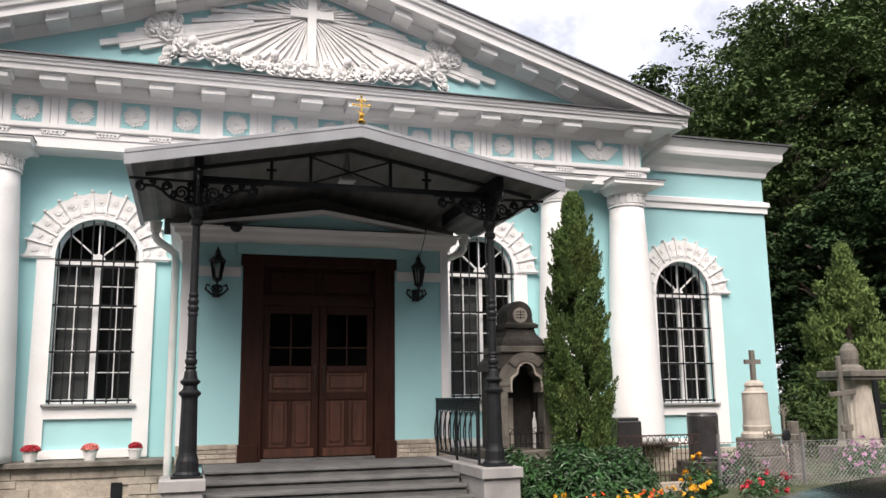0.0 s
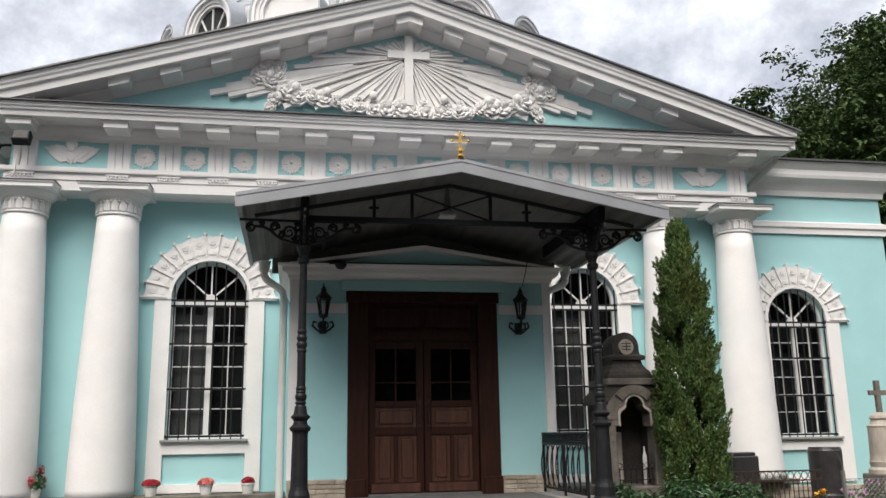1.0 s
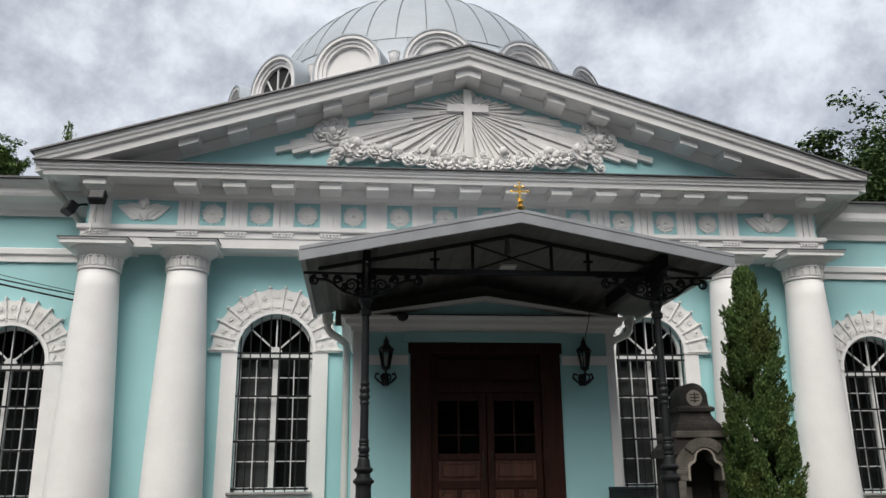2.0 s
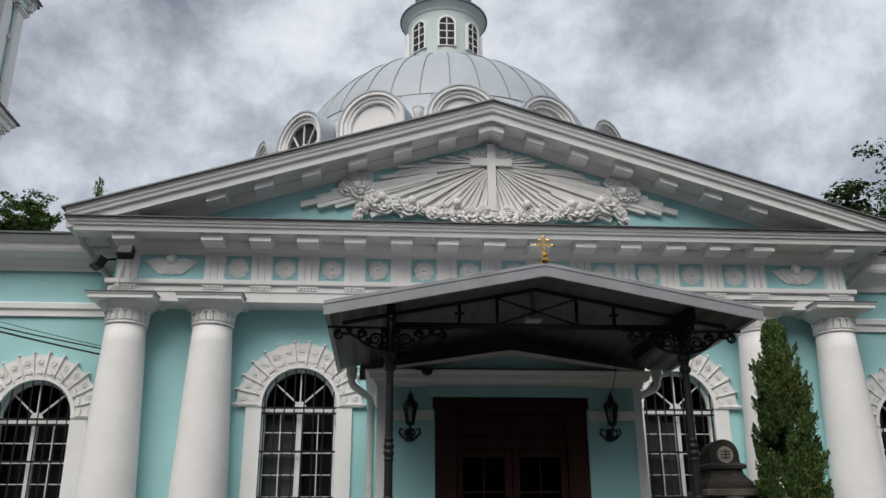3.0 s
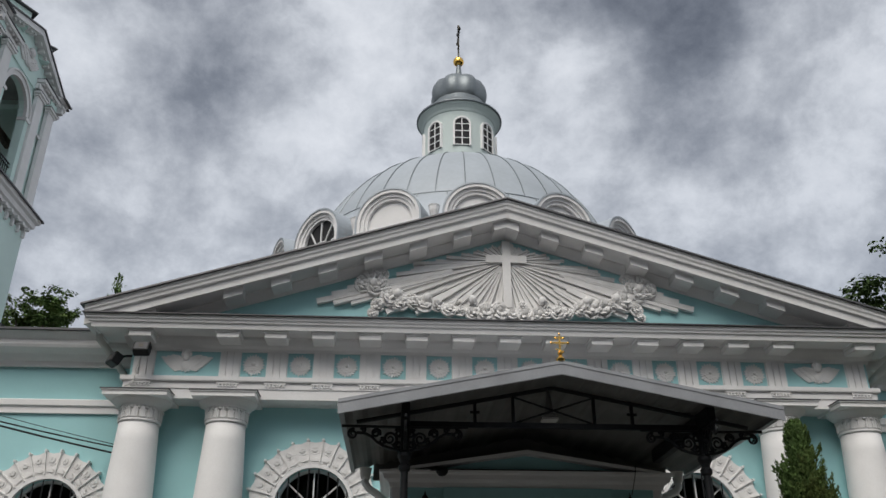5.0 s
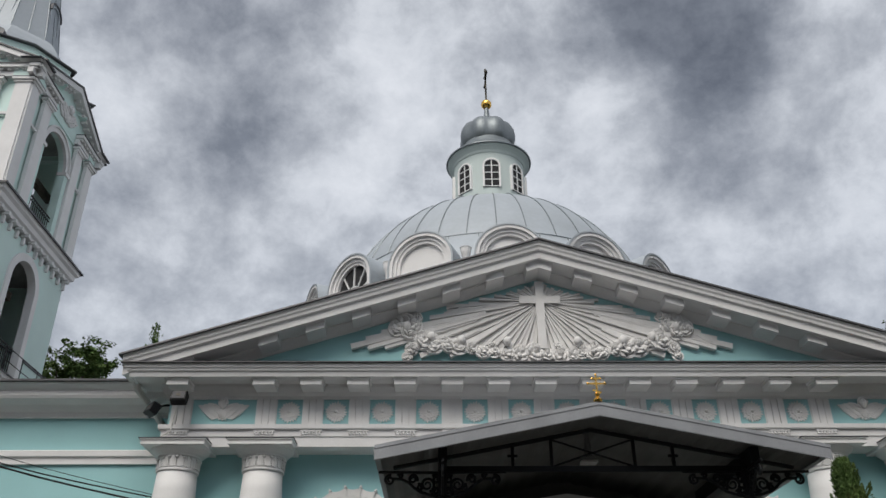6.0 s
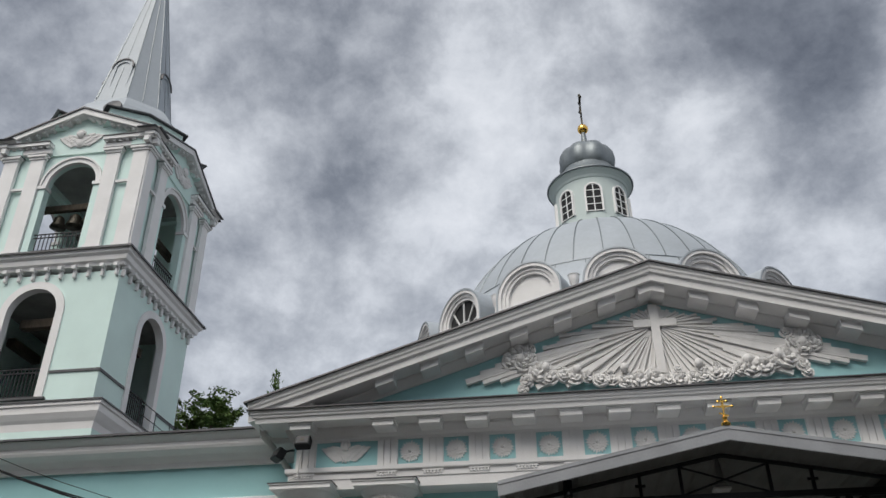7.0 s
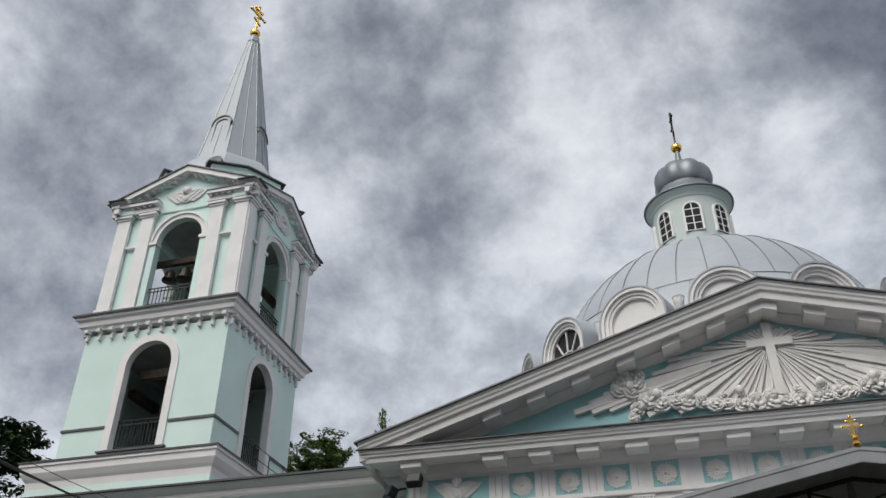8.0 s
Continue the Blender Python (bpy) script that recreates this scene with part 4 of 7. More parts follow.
# steps and pedestals
st = thing("entrance_steps", "worn grey stone entrance steps", "steps", kind="structure")
for k in range(7):
    # each tread overhangs a shadow groove and its riser
    z = LZ - 0.11 * k
    y1 = -3.38 - 0.30 * k
    back = VY - 0.002 if k == 0 else y1 + 0.33
    q = bx(-1.57, 1.57, y1 + 0.035, back, 0.0, z - 0.058)
    box(q, -1.57, 1.57, y1 + 0.055, back, z - 0.059, z - 0.034)
    box(q, -1.57, 1.57, y1, back, z - 0.036, z, bevel=0.007)
    part("landing" if k == 0 else "step", q, STEP, st)
for s, x0, x1, nm in ((-1, -2.06, -1.575, "pedestal_west"), (1, 1.575, 2.10, "pedestal_east")):
    p = thing("pedestal", "grey granite pedestal block beside the entrance steps", "pedestal", kind="structure")
    back = -3.85 if s < 0 else VY - 0.04
    part("block", bx(x0 + 0.03, x1 - 0.03, -4.48, back, 0.0, 0.66, bevel=0.006), GRANITE, p)
    part("cap_slab", bx(x0, x1, -4.52, back, 0.662, 0.79, bevel=0.01), GRANITE, p)

# ---- iron canopy ----
CX, CF, CB, EX, EZ, RZ = 0.04, -4.85, -1.25, 2.56, 4.235, 4.74
cp = thing("entrance_canopy", "grey sheet-metal gabled canopy on black cast-iron columns", "canopy", (CX, 0, 0))


def gable_z(x, base=0.0):
    return RZ - (RZ - EZ) * abs(x) / EX + base


for s in (-1, 1):
    b = bmesh.new()
    lines = []
    n = 44
    for i in range(n + 1):
        u = i / n
        x = s * EX * u
        lines.append((x, gable_z(x) - (0.022 if i % 4 in (0, 1) else 0.0)))
    strip(b, lines, [(x, gable_z(x) + 0.03) for x, _ in lines], CF + 0.03, CB)
    part("roof_sheet", b, UNDER, cp, "ribbed sheet seen from below")
    b = bmesh.new()
    strip(b, [(0, gable_z(0, 0.031)), (s * (EX + 0.03), gable_z(EX + 0.03, 0.031))], [(0, gable_z(0, 0.05)), (s * (EX + 0.03), gable_z(EX + 0.03, 0.05))], CF - 0.02, CB)
    part("roof_cover", b, CANOPY, cp)
    # scalloped fascia
    b = bmesh.new()
    n = 92
    top, low = [], []
    for i in range(2 * n + 1):
        x = s * (EX + 0.03) * i / (2 * n)
        top.append((x, gable_z(x, 0.075)))
        low.append((x, gable_z(x, -0.085 + (0.0 if i % 2 else -0.020))))
    strip(b, low, top, CF - 0.012, CF)
    part("fascia", b, CANOPY, cp, "pale galvanised fascia with scalloped edge")
    # side fascia and gutter
    part("gutter", sweep(bmesh.new(), [(-0.03, EZ - 0.05), (0.03, EZ - 0.05), (0.04, EZ + 0.03), (0.03, EZ + 0.03), (0.02, EZ - 0.038), (-0.03, EZ - 0.038)], [(s * EX, CB), (s * EX, CF)] if s < 0 else [(s * EX, CF), (s * EX, CB)]), CANOPY, cp)
    # soffit beam from column to wall
    cxx = s * 1.815
    zb = gable_z(cxx, -0.09)
    part("side_beam", bx(cxx - 0.05, cxx + 0.05, CF + 0.25, VY - 0.17, zb - 0.12, zb + 0.06), IRON, cp)
for s, x0, x1 in ((-1, 1.2, 1.95), (1, 1.55, 2.35)):
    q = bmesh.new()
    strip(q, [(s * x0, gable_z(x0, 0.04)), (s * x1, gable_z(x1, 0.04))], [(s * x0, gable_z(x0, 0.13)), (s * x1, gable_z(x1, 0.13))], -3.75, -2.2)
    part("roof_patch", q, CANOPY, cp, "raised sheet-metal patch on the canopy roof")
b = bmesh.new()
prism(b, [(-2.25, 4.06), (2.25, 4.06), (2.25, gable_z(2.25, 0.012)), (0, gable_z(0, 0.012)), (-2.25, gable_z(2.25, 0.012))], CB - 0.06, CB - 0.02, ID)
part("back_panel", b, UNDER, cp, "dark boarded gable over the porch")
# truss in the plane of the columns
TY = -4.2
b = bx(-1.85, 1.85, TY - 0.025, TY + 0.025, 4.16, 4.225)
tr = part("truss", b, IRON, cp, "black iron roof truss")
for s in (-1, 1):
    part("rafter", tube(bmesh.new(), [(0, TY, gable_z(0, -0.07)), (s * 2.4, TY, gable_z(2.4, -0.06))], 0.026, 6), IRON, tr)
    for x in (0.5, 0.97):
        part("post", bx(s * x - 0.018, s * x + 0.018, TY - 0.02, TY + 0.02, 4.22, gable_z(x, -0.06)), IRON, tr)
    q = bx(s * 0.97 - 0.06, s * 0.97 + 0.06, TY - 0.012, TY + 0.012, 4.335, 4.365)
    part("cross_bar", q, IRON, tr)
    part("diagonal", tube(bmesh.new(), [(s * 0.5, TY, 4.22), (-s * 0.5, TY, gable_z(0.5, -0.09))], 0.012, 6), IRON, tr)


def scroll(m, bm, L=0.66, H=0.30):
    """A cast bracket: two spirals under a straight flange."""
    tube(bm, [m @ Vector((0, 0, 0)), m @ Vector((L + 0.06, 0, 0.01))], 0.017, 6)
    k = L / 0.66
    rim = [(0.0, -0.29), (0.07, -0.275), (0.16, -0.255), (0.25, -0.225), (0.32, -0.175), (0.38, -0.115), (0.46, -0.075), (0.55, -0.07)]
    tube(bm, [m @ Vector((x * k, 0, z)) for x, z in rim], 0.018, 6)
    for cx, cz, r, t0, tw in ((0.17, -0.14, 0.088, 4.4, -1.7), (0.07, -0.075, 0.055, 0.6, 1.6), (0.33, -0.075, 0.056, 3.6, -1.6), (0.075, -0.215, 0.05, 5.0, 1.5), (0.59, -0.085, 0.062, 1.9, -1.6), (0.47, -0.035, 0.03, 0.0, 1.4), (0.255, -0.17, 0.04, 1.0, 1.5)):
        pts = []
        for i in range(26):
            u = i / 25
            a = t0 + tw * 2 * math.pi * u
            rr = r * (1 - 0.78 * u)
            pts.append(m @ Vector((cx * k + rr * math.cos(a), 0, cz + rr * math.sin(a))))
        tube(bm, pts, [0.019 - 0.008 * i / 25 for i in range(26)], 5)


for s in (-1, 1):
    x = s * 1.815
    prof = [(0.15, 0.79), (0.15, 0.83), (0.125, 0.86), (0.12, 0.97), (0.105, 1.02), (0.098, 1.06), (0.088, 1.64), (0.094, 1.67), (0.118, 1.69), (0.122, 1.715), (0.082, 1.75), (0.076, 1.79), (0.108, 1.825), (0.112, 1.84), (0.078, 1.87), (0.066, 1.95), (0.05, 1.975), (0.064, 1.985), (0.064, 2.0), (0.05, 2.015), (0.066, 2.045), (0.068, 2.075), (0.05, 2.105), (0.06, 2.12), (0.05, 2.135), (0.06, 2.15), (0.06, 2.165), (0.05, 2.18),
            (0.048, 2.57), (0.058, 2.58), (0.058, 2.60), (0.048, 2.615), (0.062, 2.655), (0.062, 2.675), (0.048, 2.70), (0.06, 2.73), (0.062, 2.75), (0.046, 2.78), (0.056, 2.81), (0.056, 2.825), (0.046, 2.84), (0.044, 3.62), (0.066, 3.64), (0.072, 3.69), (0.05, 3.72), (0.06, 3.76), (0.084, 3.80), (0.084, 3.84), (0.055, 3.87), (0.055, 4.36)]
    part("iron_column", lathe(bmesh.new(), prof, x, TY, 16), IRON, cp, "black turned cast-iron column")
    part("column_foot", bx(x - 0.17, x + 0.17, TY - 0.17, TY + 0.17, 0.79, 0.815), IRON, cp)
    for ang, nm in ((0, "bracket"), (180, "bracket"), (-90, "bracket")):
        b = bmesh.new()
        scroll(Matrix.Translation((x, TY, 4.15)) @ Matrix.Rotation(radians(ang), 4, "Z"), b, 0.70 if ang != -90 else 0.5)
        part(nm, b, IRON, cp, "scrolled cast-iron bracket")
part("ceiling_lamp", lathe(bmesh.new(), [(0.0, 4.36), (0.09, 4.37), (0.10, 4.40), (0.05, 4.44), (0.05, 4.52), (0.02, 4.73)], 0, TY + 0.3, 14), WIRE, cp, "small round lamp hung in the truss")

# gold cross on the canopy
gc = thing("gilded_cross", "small gilded cross with rays on the canopy ridge", "cross", (CX, CF + 0.02, RZ + 0.07))


def ornate_cross(bm, h, r=0.012):
    z0 = h * 0.16
    lathe(bm, [(0.05, 0), (0.055, 0.03), (0.02, 0.07), (0.035, 0.10), (0.012, 0.13)], 0, 0, 10)
    box(bm, -r, r, -r, r, 0.10, h)
    for z, w in ((h * 0.68, h * 0.30), (h * 0.86, h * 0.14)):
        box(bm, -w, w, -r * 0.9, r * 0.9, z - r, z + r)
        for s in (-1, 1):
            bmesh.ops.create_uvsphere(bm, u_segments=8, v_segments=6, radius=r * 2.0, matrix=Matrix.Translation((s * w, 0, z)))
    m = Matrix.Translation((0, 0, h * 0.40)) @ Matrix.Rotation(radians(20), 4, "Y")
    box(bm, -h * 0.16, h * 0.16, -r * 0.8, r * 0.8, -r, r, m)
    bmesh.ops.create_uvsphere(bm, u_segments=8, v_segments=6, radius=r * 2.0, matrix=Matrix.Translation((0, 0, h)))
    for k in range(12):
        a = 2 * math.pi * k / 12 + 0.26
        m = Matrix.Translation((0, 0, h * 0.68)) @ Matrix.Rotation(a, 4, "Y")
        prism(bm, [(0, -r * 0.6), (h * 0.17, 0), (0, r * 0.6)], -r * 0.5, r * 0.5, m)
    return bm


part("cross", ornate_cross(bmesh.new(), 0.34, 0.008), GOLD, gc)

part("lamp_lens", bx(-0.10, 0.10, TY + 0.20, TY + 0.38, 4.335, 4.358), POT, cp, "pale lamp glass")
nest = thing("dome_camera", "small dark dome camera under the porch cornice", "camera", (-1.23, VY - 0.30, 3.94))
part("mount", bx(-0.16, 0.02, 0.02, 0.30, 0.075, 0.10, bevel=0.006), DARK, nest)
part("housing", lathe(bmesh.new(), [(0.0, -0.02), (0.05, -0.005), (0.08, 0.03), (0.085, 0.075)], 0, 0, 14), DARK, nest, smooth=True)
wire = thing("lantern_cable", "thin black cable hanging from the canopy to the lantern", "cable")
part("cable", tube(bmesh.new(), [(1.50, VY - 0.35, 4.10), (1.49, VY - 0.30, 3.95), (1.46, VY - 0.26, 3.80), (1.44, VY - 0.22, 3.70)], 0.006, 5), CABLE, wire)

# downpipes
for s in (-1, 1):
    dp = thing("downpipe", "cream painted metal downpipe at the porch corner", "downpipe", (0, 0, 0), "porch downpipes")
    x = CX + s * 2.36
    xp = s * 2.02
    py = -1.5
    part("hopper", lathe(bmesh.new(), [(0.055, 4.03), (0.075, 4.07), (0.085, 4.17), (0.095, 4.20)], x, py, 14), PIPE, dp)
    part("pipe", tube(bmesh.new(), [(x, py, 4.05), (x, py, 3.98), (x - s * 0.05, py, 3.91), (xp + s * 0.10, py, 3.81), (xp + s * 0.02, py, 3.74), (xp, py, 3.62), (xp, py, 2.2), (xp, py, 0.85), (xp, py, 0.12)], 0.055, 12), PIPE, dp, smooth=True)
    for z in (1.2, 2.3, 3.4):
        part("clip", lathe(bmesh.new(), [(0.06, z), (0.06, z + 0.03)], xp, py, 12), PIPE, dp)


# wall lanterns
def wall_lantern(x):
    w = thing("wall_lantern", "black iron wall lantern on a scrolled bracket", "wall lamp", (x, VY - 0.20, 3.09), "porch lanterns")
    b = bmesh.new()
    for k in range(6):
        a = 2 * math.pi * k / 6
        part("cage_bar", tube(bmesh.new(), [(0.055 * math.cos(a), 0.055 * math.sin(a), 0.19), (0.095 * math.cos(a), 0.095 * math.sin(a), 0.43)], 0.009, 5), IRON, w)
    lathe(b, [(0.02, 0.14), (0.065, 0.17), (0.065, 0.195)], 0, 0, 6)
    part("cage", b, IRON, w)
    part("roof", lathe(bmesh.new(), [(0.115, 0.42), (0.11, 0.45), (0.06, 0.50), (0.035, 0.54), (0.045, 0.56), (0.015, 0.60), (0.0, 0.66)], 0, 0, 6), IRON, w)
    gp = part("pane", lathe(bmesh.new(), [(0.05, 0.195), (0.088, 0.42)], 0, 0, 6), GLASS, w)
    gp.visible_shadow = False
    b = bmesh.new()
    tube(b, [(0, 0, 0.15), (0, 0, 0.06), (0, 0.06, 0.02), (0, 0.19, 0.03)], 0.016, 6)
    for s in (-1, 1):
        tube(b, [(s * (0.02 + 0.05 * math.sin(a)), 0.03, 0.05 - 0.05 * math.cos(a)) for a in [0.3 * i for i in range(15)]], 0.012, 5)
        tube(b, [(s * 0.01, 0.1, -0.05), (s * 0.09, 0.12, 0.0), (s * 0.15, 0.13, 0.06), (s * 0.13, 0.13, 0.12), (s * 0.09, 0.13, 0.10)], 0.016, 5)
    lathe(b, [(0.0, -0.05), (0.03, -0.02), (0.02, 0.02)], 0, 0.02, 8)
    box(b, -0.05, 0.05, 0.17, 0.20, -0.05, 0.12)
    part("bracket", b, IRON, w)


wall_lantern(-1.46)
wall_lantern(1.42)

# porch railing
rl = thing("porch_railing", "black wrought-iron railing of interlaced ovals", "railing", (1.72, 0, 0.79))
part("top_band", bx(-0.018, 0.018, -4.02, -2.16, 0.80, 0.825), IRON, rl)
part("bottom_bar", bx(-0.014, 0.014, -4.02, -2.16, 0.055, 0.085), IRON, rl)
part("middle_bar", bx(-0.016, 0.016, -4.02, -2.16, 0.655, 0.68), IRON, rl)
b = bmesh.new()
for i in range(32):
    y = -3.99 + i * 0.0585
    for s in (-1, 1):
        tube(b, [(0, y - s * 0.058, 0.675), (0, y + s * 0.058, 0.805)], 0.008, 4)
part("lattice", b, IRON, rl, "pierced iron band")
for i in range(8):
    y = -3.86 + i * 0.222
    part("oval", tube(bmesh.new(), [(-0.03 * math.cos(0.5 * math.pi * math.sin(a)), y + 0.152 * math.cos(a), 0.37 + 0.295 * math.sin(a)) for a in [2 * math.pi * k / 24 for k in range(25)]], 0.0095, 5), IRON, rl)
for y in (-4.0, -3.1, -2.18):
    part("post", bx(-0.014, 0.014, y - 0.014, y + 0.014, 0.0, 0.82), IRON, rl)

# ---- dome ----
DY, DZ, DR = 9.7, 11.11, 4.97
dm = thing("dome", "silver-grey sheet-metal dome with round dormers and lantern", "dome", (0, DY, 0), kind="structure")
part("drum", lathe(bmesh.new(), [(5.5, 6.5), (5.5, 10.4), (5.78, 10.5), (5.78, 10.70)], seg=72), WHITE, dm)
prof = [(5.50, 10.72), (5.40, 11.1), (5.27, 11.6), (5.06, 12.1), (4.86, 12.5)] + [(DR * math.cos(a), DZ + DR * math.sin(a)) for a in [radians(19 + 59 * i / 24) for i in range(25)]] + [(1.0, DZ + DR * math.sin(radians(79.5)))]
part("dome_shell", lathe(bmesh.new(), prof, seg=96), DOMEM, dm, smooth=True)
for k in range(36):
    a = radians(7.5 + 10 * k)
    pts = [((DR + 0.012) * math.cos(e) * math.cos(a), (DR + 0.012) * math.cos(e) * math.sin(a), DZ + (DR + 0.012) * math.sin(e)) for e in [radians(20 + 58 * i / 18) for i in range(19)]]
    part("seam", tube(bmesh.new(), pts, 0.016, 4), ONION, dm)
    # the lower course of sheets is set half a sheet aside
    a += radians(4.0)
    pts = [((DR + 0.012) * math.cos(e) * math.cos(a), (DR + 0.012) * math.cos(e) * math.sin(a), DZ + (DR + 0.012) * math.sin(e)) for e in (radians(20), radians(18), radians(16))] + [(5.08 * math.cos(a), 5.08 * math.sin(a), 12.1)]
    part("seam", tube(bmesh.new(), pts, 0.016, 4), ONION, dm)
pts = [((DR + 0.008) * math.cos(radians(20)) * math.cos(2 * math.pi * i / 72), (DR + 0.008) * math.cos(radians(20)) * math.sin(2 * math.pi * i / 72), DZ + (DR + 0.008) * math.sin(radians(20))) for i in range(73)]
part("seam", tube(bmesh.new(), pts, 0.014, 4), ONION, dm)
for k in range(16):
    a = radians(-90 + 22.5 * (k + 0.5))
    part("rain_hopper", lathe(bmesh.new(), [(0.06, 11.15), (0.07, 11.55), (0.13, 11.75), (0.14, 11.86), (0.16, 11.90)], 5.52 * math.cos(a), 5.52 * math.sin(a), 10), WHITE, dm, "small white rainwater hopper")
for k in range(16):
    phi = radians(-90 + 22.5 * k)
    m = Matrix.Rotation(phi + math.pi / 2, 4, "Z")
    zc, yf = 11.50, -5.78
    ob = thing("dormer", "", "")
    ob.parent = dm
    b = bmesh.new()
    for r0, r1, y0 in ((0.60, 0.68, yf + 0.06), (0.68, 0.77, yf + 0.02), (0.77, 0.86, yf - 0.05)):
        strip(b, [(u, v) for u, v in [(r0, 10.7)] + arc(0, zc, r0, 0, 180, 24) + [(-r0, 10.7)]], [(u, v) for u, v in [(r1, 10.7)] + arc(0, zc, r1, 0, 180, 24) + [(-r1, 10.7)]], y0, yf + 1.3, m)
    part("arch", b, WHITE, ob)
    b = bmesh.new()
    strip(b, [(0.85, 10.7)] + arc(0, zc, 0.85, 0, 180, 24) + [(-0.85, 10.7)], [(0.89, 10.7)] + arc(0, zc, 0.895, 0, 180, 24) + [(-0.89, 10.7)], yf - 0.07, yf + 1.6, m)
    part("hood", b, DOMEM, ob, "silver-grey sheet hood")
    b = bmesh.new()
    prism(b, [(0.64, 10.7)] + arc(0, zc, 0.64, 0, 180, 24) + [(-0.64, 10.7)], yf + 0.15, yf + 0.30, m)
    if k % 4 == 2:
        part("pane", b, DARK, ob, "dark glazed half-round light")
        b = bmesh.new()
        strip(b, arc(0, zc - 0.35, 0.33, 0, 180, 14), arc(0, zc - 0.35, 0.36, 0, 180, 14), yf + 0.11, yf + 0.14, m)
        for a in (30, 60, 90, 120, 150):
            mm = m @ Matrix.Translation((0, 0, zc - 0.35)) @ Matrix.Rotation(math.pi / 2 - radians(a), 4, "Y")
            box(b, -0.018, 0.018, yf + 0.11, yf + 0.145, 0.34, 0.95, mm)
        part("glazing_bars", b, PVC, ob)
    else:
        part("blind_panel", b, WHITE, ob)
# lantern
b = bmesh.new()
n = 48
LR, L0, L1 = 1.2, 15.6, 18.0
part("lantern_drum", lathe(bmesh.new(), [(LR, L0), (LR, L1)], seg=48), LANT, dm, smooth=False)
part("lantern_skirt", lathe(bmesh.new(), [(LR + 0.14, 15.78), (LR + 0.12, 15.98), (LR, 16.02)], seg=48), SHEET, dm)
part("lantern_cornice", lathe(bmesh.new(), [(LR, 17.85), (LR + 0.03, 17.87), (LR + 0.06, 17.95), (LR + 0.12, 18.02), (LR + 0.20, 18.08), (LR + 0.20, 18.14)], seg=48), LANT, dm)
part("lantern_roof", lathe(bmesh.new(), [(LR + 0.26, 18.12), (LR + 0.26, 18.16), (1.20, 18.30), (0.98, 18.60), (0.88, 18.82)], seg=48), ONION, dm, "dark weathered zinc skirt roof")
b = bmesh.new()
seg, rows = 48, []
prof = [(0.84, 18.78), (0.90, 18.86), (0.95, 19.03), (0.965, 19.22), (0.93, 19.44), (0.82, 19.66), (0.58, 19.84), (0.28, 19.95), (0.15, 20.08), (0.10, 20.32), (0.075, 20.62)]
for r, z in prof:
    rows.append([b.verts.new((r * (1 + 0.10 * (abs(math.sin(8 * math.pi * i / seg)) - 0.6) * (1 if r > 0.4 else 0)) * math.cos(2 * math.pi * i / seg), r * (1 + 0.10 * (abs(math.sin(8 * math.pi * i / seg)) - 0.6) * (1 if r > 0.4 else 0)) * math.sin(2 * math.pi * i / seg), z)) for i in range(seg)])
for p, q in zip(rows, rows[1:]):
    for i in range(seg):
        b.faces.new((p[i], p[(i + 1) % seg], q[(i + 1) % seg], q[i]))
part("onion", b, ONION, dm, "lobed dark zinc onion dome", smooth=True)
b = bmesh.new()
bmesh.ops.create_uvsphere(b, u_segments=20, v_segments=14, radius=0.19, matrix=Matrix.Translation((0, 0, 20.80)))
part("ball", b, GOLD, dm, "gilded ball", smooth=True)
b = bmesh.new()
box(b, -0.03, 0.03, -0.03, 0.03, 20.95, 22.45)
for z, w in ((21.95, 0.42), (22.2, 0.2)):
    box(b, -0.03, 0.03, -w, w, z - 0.03, z + 0.03)
    for s in (-1, 1):
        bmesh.ops.create_uvsphere(b, u_segments=8, v_segments=6, radius=0.06, matrix=Matrix.Translation((0, s * w, z)))
box(b, -0.025, 0.025, -0.2, 0.2, -0.03, 0.03, Matrix.Translation((0, 0, 21.45)) @ Matrix.Rotation(radians(22), 4, "X"))
part("cross", b, BRONZE, dm, "slender darkened metal cross")
for k in range(8):
    phi = radians(45 * k)
    m = Matrix.Rotation(phi, 4, "Z")
    ob = new("lantern_window")
    ob.parent = dm
    hw, z0, zs = 0.235, 16.50, 17.32
    out = [(hw + 0.06, z0)] + arc(0, zs, hw + 0.06, 0, 180, 14) + [(-hw - 0.06, z0)]
    inn = [(hw, z0)] + arc(0, zs, hw, 0, 180, 14) + [(-hw, z0)]
    part("frame", strip(bmesh.new(), inn, out, -LR - 0.05, -LR + 0.12, m), WHITE, ob)
    b = bmesh.new()
    prism(b, inn, -LR - 0.012, -LR + 0.06, m)
    part("pane", b, DARK, ob, "dark glass")
    b = bx(-0.016, 0.016, -LR - 0.035, -LR + 0.02, z0, zs + hw - 0.01, m)
    for z in (z0 + 0.02, z0 + 0.28, z0 + 0.55, z0 + 0.82):
        box(b, -hw, hw, -LR - 0.033, -LR + 0.018, z - 0.012, z + 0.012, m)
    part("glazing_bars", b, PVC, ob)
# lightning rod on the dome's side
b = bmesh.new()
e0 = [Vector((-(DR + 0.10) * math.cos(radians(a)), 0, DZ + (DR + 0.10) * math.sin(radians(a)))) for a in (20, 32, 44, 56, 66)]
tube(b, e0, 0.012, 4)
for p in e0:
    c = Vector((0, 0, DZ))
    tube(b, [p, c + (p - c).normalized() * DR], 0.010, 4)
part("guard_wire", b, WIRE, dm, "thin guard wire on short stays")

